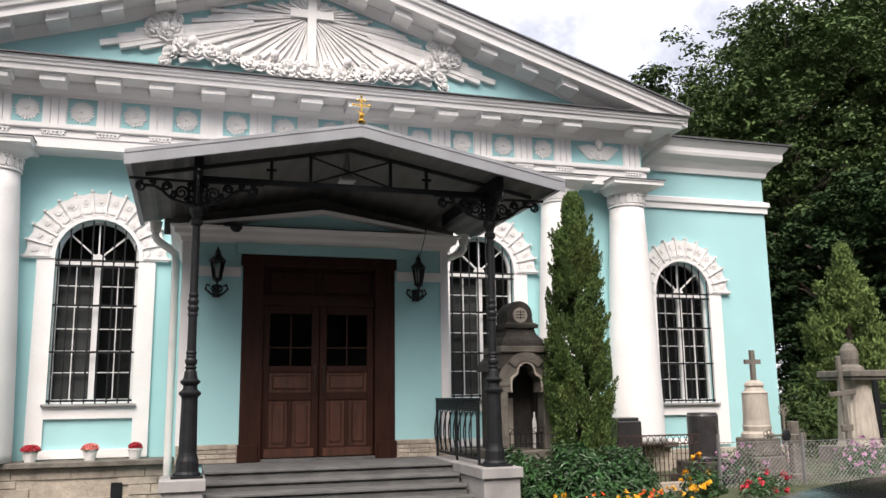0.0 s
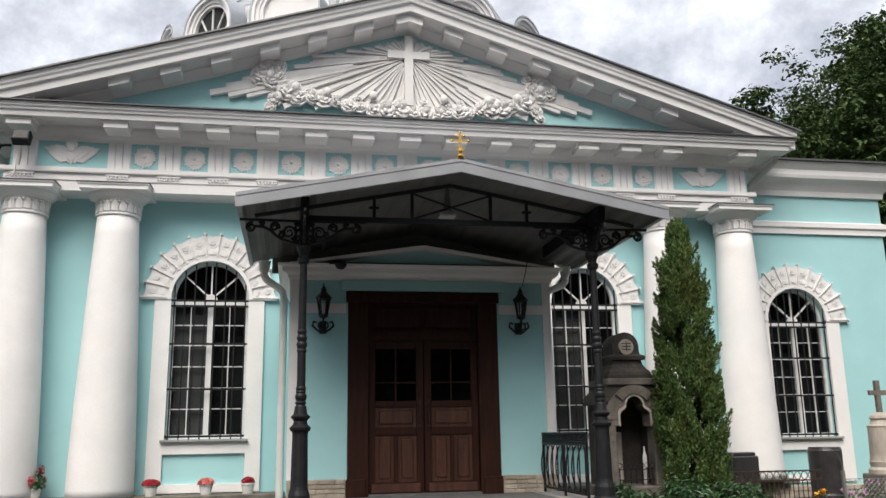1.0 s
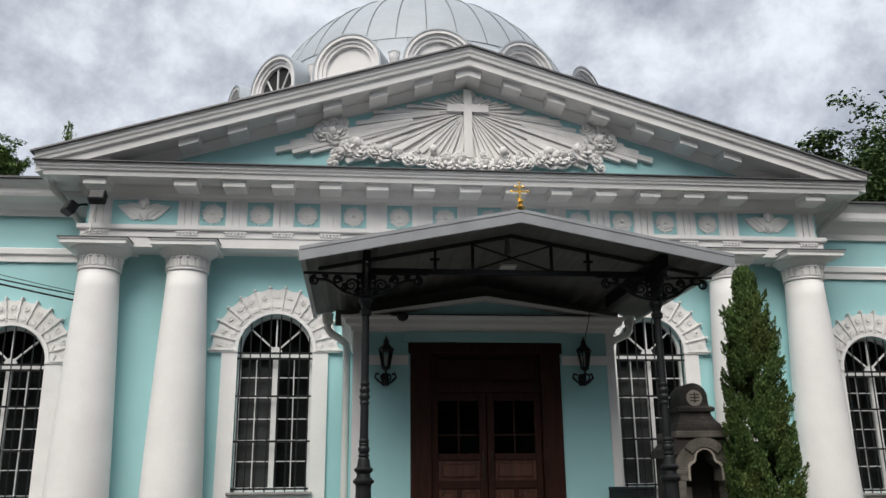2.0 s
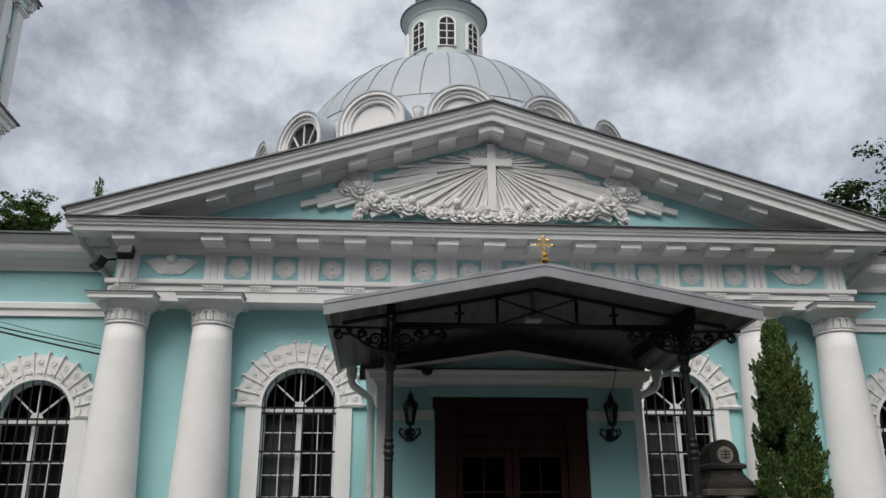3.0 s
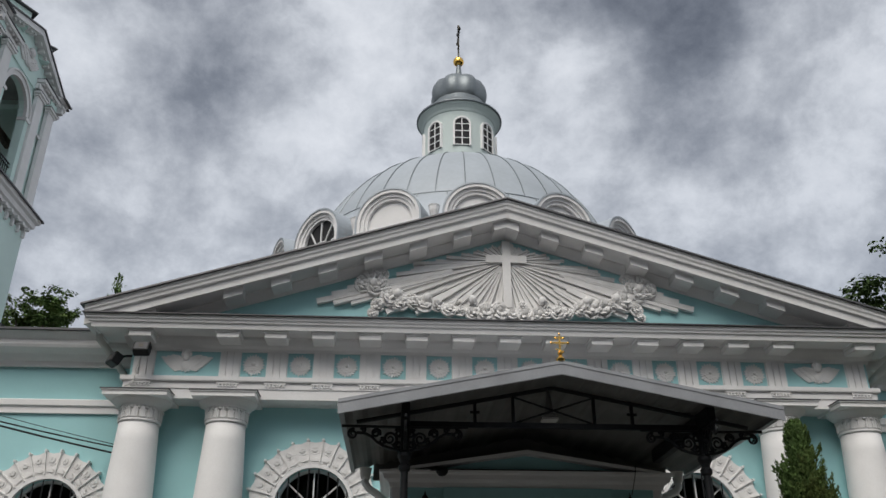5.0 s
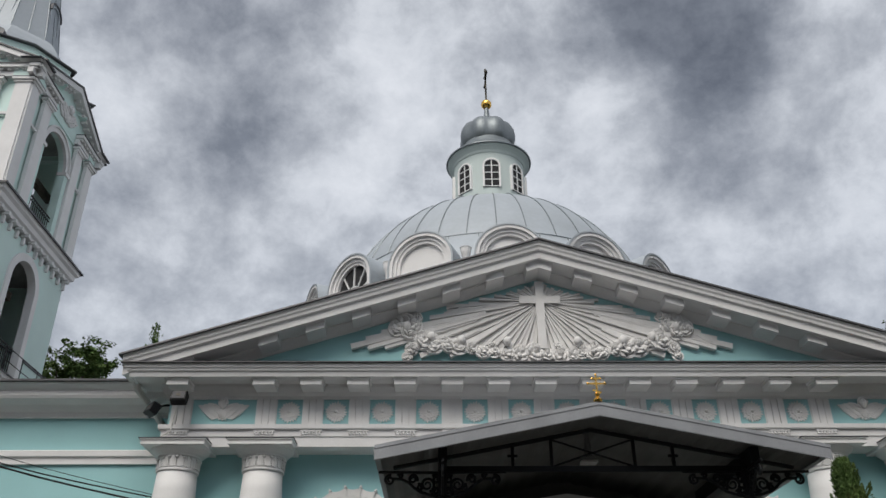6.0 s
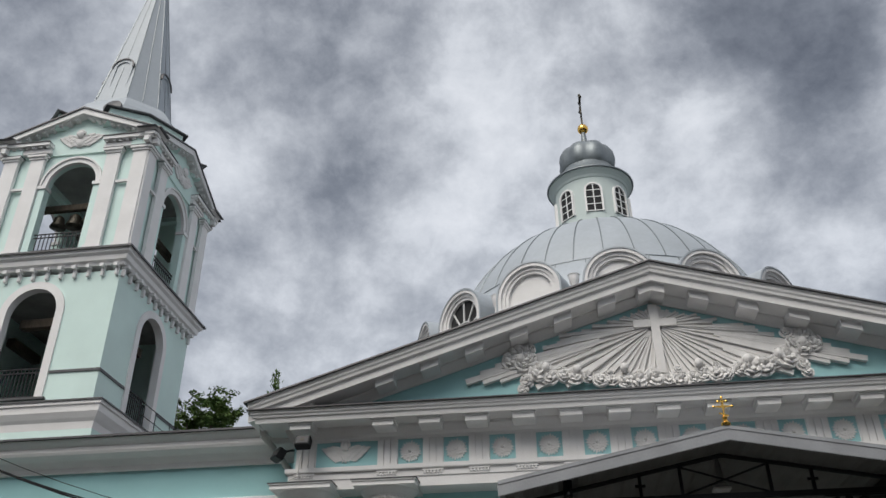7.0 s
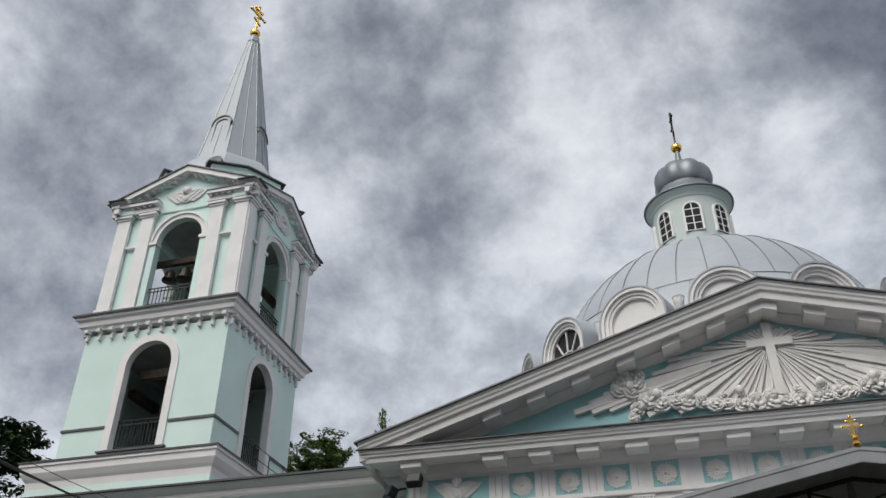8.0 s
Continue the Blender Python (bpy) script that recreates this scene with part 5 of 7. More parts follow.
# ---- bell tower ----
TX, TYY = -15.86, 7.05
tw = thing("bell_tower", "pale green and white bell tower with grey spire", "bell tower", (TX, TYY, 0))
H1, H2 = 2.365, 2.29


def loop(h):
    return [(-h, -h), (h, -h), (h, h), (-h, h)]


UP = Matrix.Translation((0.06, 0.0, 0))      # the bell stage stands a little off the lower one
SIDES = [Matrix.Rotation(radians(90 * k), 4, "Z") for k in range(4)]
b = bx(-2.75, 2.75, -2.75, 2.75, 0, 8.7)
part("base", b, MINT, tw)
part("base_cornice", sweep(bmesh.new(), [(-0.6, 8.62), (0.0, 8.62), (0.02, 8.80), (0.08, 8.88), (0.16, 9.02), (0.17, 9.18), (0.21, 9.20), (0.21, 9.30), (-0.6, 9.38)], loop(2.75), True), WHITE, tw)
part("base_flashing", sweep(bmesh.new(), [(-0.6, 9.382), (0.24, 9.31), (0.24, 9.285), (0.245, 9.285), (0.245, 9.325), (-0.6, 9.40)], loop(2.75), True), SHEET, tw)


def tower_stage(z0, z1, half, hole, mat, nm):
    for k, m in enumerate(SIDES):
        b = bmesh.new()
        w = half if k % 2 == 0 else half - 0.20
        shut = k > 1 and z0 < 12
        if z0 > 12:
            m = UP @ m
        arched_wall(b, -w, w, z0, z1, -half, -half + 0.20, [] if shut else [hole], m)
        part(nm, b, mat, tw)


tower_stage(9.36, 13.35, H1, (0.0, 0.76, 9.66, 12.17), MINT, "lower_stage")
tower_stage(14.05, 18.0, H2 - 0.06, (0.0, 0.80, 14.20, 16.60), MINT, "bell_stage")
part("stage_floor", bx(-2.2, 2.2, -2.2, 2.2, 13.2, 13.4), INNER, tw)
part("stage_floor", bx(-2.2, 2.2, -2.2, 2.2, 9.3, 9.5), INNER, tw)
part("stage_floor", bx(-2.2, 2.2, -2.2, 2.2, 17.9, 18.0), INNER, tw)
part("stair_core", bx(-0.55, 0.75, -0.2, 0.9, 9.5, 13.2), INNER, tw, "grey plastered stair core")
for m in SIDES:
    for s in (-1, 1):
        part("string_course", bx(*sorted((s * 0.98, s * (H1 + 0.035))), -H1 - 0.035, -H1 + 0.01, 10.33, 10.40, m), SHEET, tw)
    # openings' white trims
    part("opening_trim", strip(bmesh.new(), [(0.735, 9.66)] + arc(0, 12.17, 0.735, 0, 180, 20) + [(-0.735, 9.66)], [(0.96, 9.66)] + arc(0, 12.17, 0.96, 0, 180, 20) + [(-0.96, 9.66)], -H1 - 0.05, -H1 + 0.19, m), WHITE, tw)
    part("sill", bx(-1.05, 1.05, -H1 - 0.10, -H1 + 0.22, 9.60, 9.655, m), SHEET, tw)
    part("opening_trim", strip(bmesh.new(), arc(0, 16.60, 0.785, 0, 180, 20), arc(0, 16.60, 0.93, 0, 180, 20), -H2 - 0.0, -H2 + 0.1, UP @ m), WHITE, tw)
    part("archivolt", strip(bmesh.new(), arc(0, 16.60, 0.93, 0, 180, 20), arc(0, 16.60, 0.99, 0, 180, 20), -H2 - 0.05, -H2 + 0.1, UP @ m), WHITE, tw)
    for s in (-1, 1):
        # jamb piers with small caps, and paired pilasters
        part("jamb", bx(*sorted((s * 0.775, s * 1.0)), -H2 - 0.02, -H2 + 0.24, 14.10, 16.45, UP @ m), MINT, tw)
        part("jamb_cap", bx(*sorted((s * 0.74, s * 1.05)), -H2 - 0.07, -H2 + 0.24, 16.45, 16.56, UP @ m), WHITE, tw)
        for x0, x1 in ((1.02, 1.47), (1.89, 2.34)):
            part("pilaster", bx(*sorted((s * x0, s * x1)), -H2 - 0.10, -H2 + 0.02, 14.25, 17.55, UP @ m), WHITE, tw)
            part("pilaster_base", bx(*sorted((s * (x0 - 0.04), s * (x1 + 0.04))), -H2 - 0.14, -H2 + 0.02, 14.08, 14.25, UP @ m), WHITE, tw)
            q = bx(*sorted((s * (x0 - 0.04), s * (x1 + 0.04))), -H2 - 0.14, -H2 + 0.02, 17.55, 17.62, UP @ m)
            box(q, *sorted((s * (x0 - 0.09), s * (x1 + 0.09))), -H2 - 0.19, -H2 + 0.02, 17.622, 17.70, UP @ m)
            part("pilaster_cap", q, WHITE, tw)
            part("cap_flashing", bx(*sorted((s * (x0 - 0.10), s * (x1 + 0.10))), -H2 - 0.20, -H2 + 0.02, 17.702, 17.72, UP @ m), SHEET, tw)
        part("panel_ledge", bx(*sorted((s * 1.46, s * 1.90)), -H2 - 0.06, -H2 + 0.02, 16.45, 16.53, UP @ m), WHITE, tw)
        # broken entablature with dentils
        x0, x1 = sorted((s * 0.88, s * 2.62))
        part("entablature", box(bx(x0, x1 if s > 0 else x1, -H2 - 0.13, -H2 + 0.03, 17.76, 17.93, UP @ m), x0, x1, -H2 - 0.27, -H2 + 0.03, 17.99, 18.10, UP @ m), WHITE, tw)
        part("entablature_flashing", bx(x0, x1, -H2 - 0.30, -H2 + 0.03, 18.102, 18.125, UP @ m), SHEET, tw)
        for i in range(8):
            xx = s * (0.98 + 0.22 * i)
            part("dentil", bx(xx - 0.05, xx + 0.05, -H2 - 0.21, -H2, 17.93, 17.992, UP @ m), WHITE, tw)
    # gable
    q = bmesh.new()
    prism(q, [(-2.45, 17.72), (2.45, 17.72), (2.45, 18.10), (0, 19.25), (-2.45, 18.10)], -H2 - 0.0, -H2 + 0.5, UP @ m)
    part("gable_field", q, MINT, tw)
    q = bmesh.new()
    strip(q, [(-2.55, 18.08), (0, 19.10), (2.55, 18.08)], [(-2.68, 18.20), (0, 19.30), (2.68, 18.20)], -H2 - 0.30, -H2 + 0.3, UP @ m)
    part("gable_cornice", q, WHITE, tw)
    q = bmesh.new()
    strip(q, [(-2.75, 18.165), (0, 19.302), (2.75, 18.165)], [(-2.78, 18.20), (0, 19.35), (2.78, 18.20)], -H2 - 0.345, -H2 + 0.25, UP @ m)
    part("gable_roof", q, SHEET, tw, "dark grey sheet-metal gable roof")
    for i in range(-9, 10):
        xx = i * 0.25
        z = 19.10 - abs(xx) * 0.40 - 0.02
        if i:
            part("dentil", bx(xx - 0.055, xx + 0.055, -H2 - 0.20, -H2, z - 0.06, z + 0.06, UP @ m), WHITE, tw)
    # winged ornament over the arch
    ob = new("winged_relief", wr.data)
    ob.parent = tw
    ob["label"] = "white plaster winged ornament"
    ob.matrix_basis = UP @ m @ Matrix.Translation((0, -H2, 18.28)) @ Matrix.Diagonal((1.75, 1.6, 1.6, 1)) @ Matrix.Translation((0, -FR, -6.16))
    # corbel table
    for i in range(12):
        x = -2.28 + i * 0.4145
        q = bx(x - 0.055, x + 0.055, -H1 - 0.20, -H1 + 0.01, 13.40, 13.50, m)
        box(q, x - 0.05, x + 0.05, -H1 - 0.10, -H1 + 0.01, 13.16, 13.40, m, bevel=0.02)
        part("corbel", q, WHITE, tw)
    # balustrades
    for zb, hw, hh in ((9.72, 0.70, 0.85), (14.25, 0.80, 0.62)):
        q = bmesh.new()
        for z in (zb + 0.06, zb + hh - 0.12, zb + hh):
            box(q, -hw, hw, -H1 + 0.16, -H1 + 0.19, z - 0.014, z + 0.014, (UP @ m if zb > 12 else m))
        n = 13
        bal = part("balustrade", q, IRON, tw, "black iron guard rail")
        for i in range(n + 1):
            x = -hw + 2 * hw * i / n
            part("bar", bx(x - 0.010, x + 0.010, -H1 + 0.165, -H1 + 0.185, zb, zb + hh, (UP @ m if zb > 12 else m)), IRON, bal)
    part("cross_beam", bx(-0.7, 0.7, -H1 + 0.6, -H1 + 0.85, 12.05, 12.3, m), BARK, tw, "dark timber beam")
part("cornice", sweep(bmesh.new(), [(-0.5, 13.48), (0.10, 13.48), (0.12, 13.56), (0.20, 13.60), (0.22, 13.74), (0.30, 13.80), (0.33, 13.92), (-0.5, 14.02)], loop(H1), True), WHITE, tw)
part("cornice_flashing", sweep(bmesh.new(), [(-0.5, 14.022), (0.37, 13.925), (0.37, 13.895), (0.385, 13.895), (0.385, 13.95), (-0.5, 14.06)], loop(H1), True), SHEET, tw)
part("attic", bx(-1.95, 1.95, -1.95, 1.95, 18.0, 19.0, UP), MINT, tw)
for k in range(4):
    m = UP @ Matrix.Rotation(radians(45 + 90 * k), 4, "Z") @ Matrix.Translation((0, -2.15, 0))
    q = bmesh.new()
    prism(q, [(-1.2, 18.7), (1.2, 18.7), (1.2, 19.25), (0, 19.50), (-1.2, 19.25)], -0.25, 0.25, m)
    part("corner_gable", q, MINT, tw)
    q = bmesh.new()
    strip(q, [(-1.34, 19.235), (0, 19.515), (1.34, 19.235)], [(-1.34, 19.275), (0, 19.56), (1.34, 19.275)], -0.36, 0.5, m)
    part("corner_gable_roof", q, SHEET, tw, "dark sheet-metal roof edge")
AX = 0.0
b = lathe(bmesh.new(), [(2.30 * math.cos(radians(a)), 18.85 + 2.45 * math.sin(radians(a))) for a in (0, 10, 20, 30, 40, 50, 56)] + [(1.22, 21.0)], 0.10, 0.0, seg=8, start=radians(22.5))
part("tower_dome", b, DOMEM, tw, "silver-grey faceted sheet dome")
SP0, SP1 = (1.40, 20.9), (0.265, 27.70)
b = lathe(bmesh.new(), [(1.48, 20.45), SP0, SP1, (0.285, 27.72), (0.285, 27.78), (0.23, 27.80), (0.21, 28.10), (0.10, 28.14), (0.10, 28.22)], AX, 0.0, seg=8, start=radians(22.5))
part("spire", b, DOMEM, tw, "tall octagonal grey metal spire")
for k in range(8):
    for a, f in ((radians(22.5 + 45 * k), 1.005), (radians(45 * k), math.cos(radians(22.5)) + 0.004)):
        part("spire_seam", tube(bmesh.new(), [(AX + SP0[0] * f * math.cos(a), SP0[0] * f * math.sin(a), SP0[1]), (AX + SP1[0] * f * math.cos(a), SP1[0] * f * math.sin(a), SP1[1])], 0.016, 4), ONION, tw)
for k in range(4):
    m = Matrix.Translation((AX, 0, 0)) @ Matrix.Rotation(radians(90 * k), 4, "Z")
    out = [(0.36, 20.95)] + arc(0, 22.35, 0.36, 0, 180, 14) + [(-0.36, 20.95)]
    inn = [(0.24, 20.95)] + arc(0, 22.35, 0.24, 0, 180, 14) + [(-0.24, 20.95)]
    lean = Matrix.Translation((0, 0, 20.95)) @ Matrix.Rotation(radians(-6.0), 4, "X") @ Matrix.Translation((0, 0, -20.95))
    part("lucarne", strip(bmesh.new(), inn, out, -1.26, -0.6, m @ lean), DOMEM, tw)
    q = bmesh.new()
    strip(q, arc(0, 22.35, 0.35, -10, 190, 14), arc(0, 22.35, 0.405, -10, 190, 14), -1.30, -0.6, m @ lean)
    part("lucarne_hood", q, SHEET, tw)
    q = bmesh.new()
    prism(q, inn, -1.215, -0.8, m @ lean)
    part("lucarne_panel", q, DOMEM, tw)
    q = lathe(bmesh.new(), [(0.30, 0.0), (0.30, 0.40), (0.0, 0.48)], seg=14)
    bmesh.ops.transform(q, matrix=UP @ Matrix.Rotation(radians(90 * k), 4, "Z") @ Matrix.Translation((0.75, -1.95, 19.42)) @ Matrix.Rotation(radians(75), 4, "X"), verts=q.verts)
    part("round_vent", q, SHEET, tw, "round black roof vent")
b = bmesh.new()
bmesh.ops.create_uvsphere(b, u_segments=16, v_segments=12, radius=0.21, matrix=Matrix.Translation((AX, 0, 28.38)))
part("ball", b, GOLD, tw, "gilded ball", smooth=True)
b = bmesh.new()
ornate_cross(b, 1.45, 0.035)
bmesh.ops.transform(b, matrix=Matrix.Translation((AX, 0, 28.53)) @ Matrix.Rotation(radians(78), 4, "Z"), verts=b.verts)
part("cross", b, GOLD, tw, "gilded three-bar cross")
rail = part("guard_rail", tube(bmesh.new(), [(2.72, -0.55, 10.15), (2.72, 2.35, 10.15)], 0.014, 5), IRON, tw, "thin iron rail on the tower ledge")
part("bar", tube(bmesh.new(), [(2.72, -0.55, 9.80), (2.72, 2.35, 9.80)], 0.012, 5), IRON, rail)
for y in (-0.55, 0.42, 1.38, 2.35):
    part("bar", tube(bmesh.new(), [(2.72, y, 9.36), (2.72, y, 10.15)], 0.014, 5), IRON, rail)
# bells
for x, y, r in ((-0.55, -1.5, 0.24), (-0.05, -1.45, 0.27), (0.5, -1.5, 0.30), (0.2, -0.6, 0.55), (1.5, -0.4, 0.25), (1.5, 0.2, 0.28)):
    part("bell", lathe(bmesh.new(), [(r, 15.55), (r * 0.97, 15.58), (r * 0.75, 15.55 + r * 0.6), (r * 0.62, 15.55 + r * 1.3), (r * 0.4, 15.55 + r * 1.6), (0.0, 15.55 + r * 1.75)], x, y, 20), BRONZE, tw, "dark bronze bell", smooth=True)
part("bell_beam", box(bx(-1.9, 1.9, -1.55, -1.4, 16.15, 16.35), 1.4, 1.6, -1.9, 1.9, 16.1, 16.3), BARK, tw)
b = bmesh.new()
q = [(-0.9, -1.0, 9.5), (0.5, 0.8, 11.9)]
tube(b, q, 0.09, 6)
tube(b, [(-0.2, -1.1, 9.5), (0.9, 0.6, 11.9)], 0.09, 6)
part("stair_strings", b, BARK, tw, "grey timber stair inside the tower")


# ---- trees and planting ----
def leaf_mesh(name, centres, normals, sizes, mat, parent=None, aspect=0.6, seed=1, kind=""):
    """Many small bent leaves joined in one mesh: one kite of two triangles for each centre."""
    rs = np.random.RandomState(seed)
    c = np.asarray(centres, dtype=float)
    n = np.asarray(normals, dtype=float)
    n /= np.linalg.norm(n, axis=1, keepdims=True) + 1e-9
    r = rs.normal(size=c.shape)
    u = np.cross(n, r)
    u /= np.linalg.norm(u, axis=1, keepdims=True) + 1e-9
    v = np.cross(n, u)
    s = np.asarray(sizes)[:, None]
    lift = n * s * 0.25
    p = np.stack([c - u * s, c + v * s * aspect + lift, c + u * s, c - v * s * aspect + lift], axis=1).reshape(-1, 3)
    k = len(c)
    base = np.arange(k) * 4
    faces = np.stack([np.stack([base, base + 1, base + 2], 1), np.stack([base, base + 2, base + 3], 1)], 1).reshape(-1, 3)
    me = bpy.data.meshes.new(name)
    me.from_pydata(p.tolist(), [], faces.tolist())
    me.materials.append(mat)
    ob = new(name, me)
    if parent is not None:
        ob.parent = parent
    if kind:
        ob["kind"] = kind
    return ob


def tree(name, at, height, spread, trunk_h, label, mat=LEAF, seed=1, leaves=26000, size=0.16, lobes=26, squash=0.9, lean=(0, 0), group=""):
    """A broadleaf tree: tapered trunk, limbs to every lobe, and a crown of many leaves with gaps."""
    rs = np.random.RandomState(seed)
    t = thing(name, label, "tree", at, group)
    top = Vector((lean[0], lean[1], height * 0.86))
    b = bmesh.new()
    r0 = 0.035 * height ** 0.9
    path = [Vector((lean[0] * u ** 2 + 0.12 * math.sin(u * 5 + seed), lean[1] * u ** 2, height * 0.86 * u)) for u in [i / 8 for i in range(9)]]
    tube(b, path, [r0 * (1 - 0.85 * i / 8) for i in range(9)], 9)
    cs = []
    for i in range(lobes):
        a = 2.399963 * i + rs.uniform(-0.4, 0.4)
        w = (i + 0.5) / lobes
        z = trunk_h + (height - trunk_h) * (0.05 + 0.90 * w)
        prof = math.sin(math.pi * min(1, 0.16 + 0.84 * (1 - w) ** 0.8)) ** 0.6 if w > 0.15 else 0.75
        rr = spread * prof * rs.uniform(0.45, 0.95)
        c = Vector((lean[0] * w + rr * math.cos(a), lean[1] * w + rr * math.sin(a), z))
        cs.append((c, spread * rs.uniform(0.24, 0.40)))
        s = path[min(7, max(2, int((c.z - 0.22 * rr) / (height * 0.86) * 8 - 0.6)))]
        mid = s.lerp(c, 0.5) + Vector((0, 0, 0.06 * rr))
        tube(b, [s, mid, c], [r0 * 0.28, r0 * 0.17, r0 * 0.05], 5)
    part("trunk", b, BARK, t)
    per = leaves // lobes
    P, N, S = [], [], []
    for c, r in cs:
        k = 26
        sub = rs.normal(size=(k, 3))
        sub /= np.linalg.norm(sub, axis=1, keepdims=True)
        sub = np.array(c)[None] + sub * r * rs.uniform(0.45, 1.15, (k, 1)) * np.array([1, 1, squash])
        idx = rs.randint(0, k, per)
        d = rs.normal(size=(per, 3))
        d /= np.linalg.norm(d, axis=1, keepdims=True)
        pos = sub[idx] + d * (r * 0.36 * rs.uniform(0.1, 1.0, (per, 1)) ** 0.6) * np.array([1.1, 1.1, 0.42])
        P.append(pos)
        N.append(d * 0.45 + np.array([0, 0, 0.9]) + rs.normal(size=(per, 3)) * 0.45)
        S.append(rs.uniform(0.6, 1.25, per) * size)
    leaf_mesh("crown", np.concatenate(P), np.concatenate(N), np.concatenate(S), mat, t, seed=seed)
    return t


tree("lime_tree", (20.8, 12.5, 0), 15.8, 5.5, 3.0, "tall green lime tree behind the church wing", LEAF, 3, 130000, 0.105, 56)
tree("lime_tree", (28.5, 10.0, 0), 20.0, 6.2, 2.5, "tall lime tree at the graveyard edge", LEAF, 5, 70000, 0.12, 50)
tree("lime_tree", (27.5, 17.0, 0), 20.0, 6.5, 4.0, "taller lime tree rising behind the others", LEAF, 8, 130000, 0.12, 56)
# these three low trees take the darkened leaf colour in place of real shade
tree("lime_tree", (18.5, 19.0, 0), 11.0, 4.2, 1.2, "understorey tree behind the wing, shade put into its leaf colour", LEAFD, 9, 50000, 0.11, 36)
tree("lime_tree", (17.5, 7.5, 0), 8.0, 2.9, 0.6, "low tree beside the graves, shade put into its leaf colour", LEAFD, 12, 50000, 0.09, 30)
tree("lime_tree", (21.5, 5.0, 0), 8.8, 3.6, 0.6, "low tree at the back of the graveyard, leaf colour darkened for shade", LEAFD, 14, 45000, 0.10, 30)
tree("birch_tree", (-18.5, 22.0, 0), 16.5, 3.3, 6.0, "leafy tree behind the church roof", THUJA, 21, 42000, 0.10, 36)
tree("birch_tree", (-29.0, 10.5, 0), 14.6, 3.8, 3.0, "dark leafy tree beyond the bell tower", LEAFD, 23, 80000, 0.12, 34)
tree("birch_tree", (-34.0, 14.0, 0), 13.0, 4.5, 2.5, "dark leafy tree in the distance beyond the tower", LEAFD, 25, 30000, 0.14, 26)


def conifer(name, at, height, base_r, label, mat, seed, n, size, prof, rag=0.18, plumes=420, lift=0.9):
    """A narrow evergreen: stem with short shoots and upswept sprays over an uneven column."""
    rs = np.random.RandomState(seed)
    t = thing(name, label, "tree", at)
    part("trunk", tube(bmesh.new(), [(0, 0, 0), (0, 0, height * 0.95)], [base_r * 0.14, 0.01], 7), BARK, t)
    # plumes: short upswept branches set close round the stem, each a tuft of small sprays
    pn = plumes
    pz = rs.uniform(0, 1, pn) ** 0.9
    pa = rs.uniform(0, 2 * math.pi, pn)
    rad = np.interp(pz, [p[0] for p in prof], [p[1] for p in prof]) * base_r * (1 + rag * rs.uniform(-1.0, 0.55, pn))
    idx = rs.randint(0, pn, n)
    u = rs.uniform(0, 1, n)
    reach = (base_r * rs.uniform(0.40, 0.95, pn))[idx] * u
    wide = base_r * 0.20 * np.sin(math.pi * (0.12 + 0.86 * u)) * rs.uniform(0, 1, n) ** 0.5
    rnd3 = rs.normal(size=(n, 3))
    rnd3 /= np.linalg.norm(rnd3, axis=1, keepdims=True)
    stem = np.maximum(rad * 0.80 - 0.05 * base_r, 0.0)[idx] + reach * np.minimum(0.45, rad[idx] / base_r)
    a = pa[idx]
    P = np.stack([stem * np.cos(a), stem * np.sin(a), np.minimum(pz[idx] * height * 0.97 + reach * lift, height)], 1) + rnd3 * wide[:, None]
    a = np.arctan2(P[:, 1], P[:, 0])
    out = np.stack([np.cos(a), np.sin(a), np.zeros(n)], 1)
    # sprays: long axis up and out
    up = out * 0.45 + np.array([0, 0, 1.0]) + rs.normal(size=(n, 3)) * 0.38
    up /= np.linalg.norm(up, axis=1, keepdims=True)
    side = np.cross(up, out + rs.normal(size=(n, 3)) * 0.7)
    side /= np.linalg.norm(side, axis=1, keepdims=True)
    s = (rs.uniform(0.6, 1.3, n) * size)[:, None]
    V = np.stack([P - up * s * 0.5, P + side * s * 0.34 + up * s * 0.1, P + up * s, P - side * s * 0.34 + up * s * 0.1], 1).reshape(-1, 3)
    base = np.arange(n) * 4
    F = np.stack([np.stack([base, base + 1, base + 2], 1), np.stack([base, base + 2, base + 3], 1)], 1).reshape(-1, 3)
    me = bpy.data.meshes.new("sprays")
    me.from_pydata(V.tolist(), [], F.tolist())
    me.materials.append(mat)
    ob = new("sprays", me)
    ob.parent = t
    return t


conifer("thuja", (3.42, -3.4, 0.05), 4.42, 0.42, "tall narrow green thuja beside the stone shrine", THUJA, 31, 150000, 0.030,
        [(0, 0.7), (0.12, 0.90), (0.35, 0.97), (0.55, 0.90), (0.72, 0.68), (0.85, 0.42), (0.95, 0.17), (1, 0.02)], 0.38, 560, 1.1)
conifer("young_spruce", (14.05, 3.0, 0), 5.2, 1.15, "bushy young light green conifer behind the graves", CONIF, 33, 52000, 0.065,
        [(0, 0.9), (0.3, 0.95), (0.57, 0.72), (0.8, 0.32), (0.92, 0.12), (1, 0.01)], 0.6, 240, 0.35)
conifer("spruce", (-14.85, 22.0, 0), 18.0, 1.3, "thin pointed spruce top behind the pediment", THUJA, 35, 2800, 0.10,
        [(0, 1.0), (0.5, 0.8), (0.85, 0.42), (0.93, 0.26), (0.97, 0.12), (1, 0.01)], 0.8, 300, 0.3)

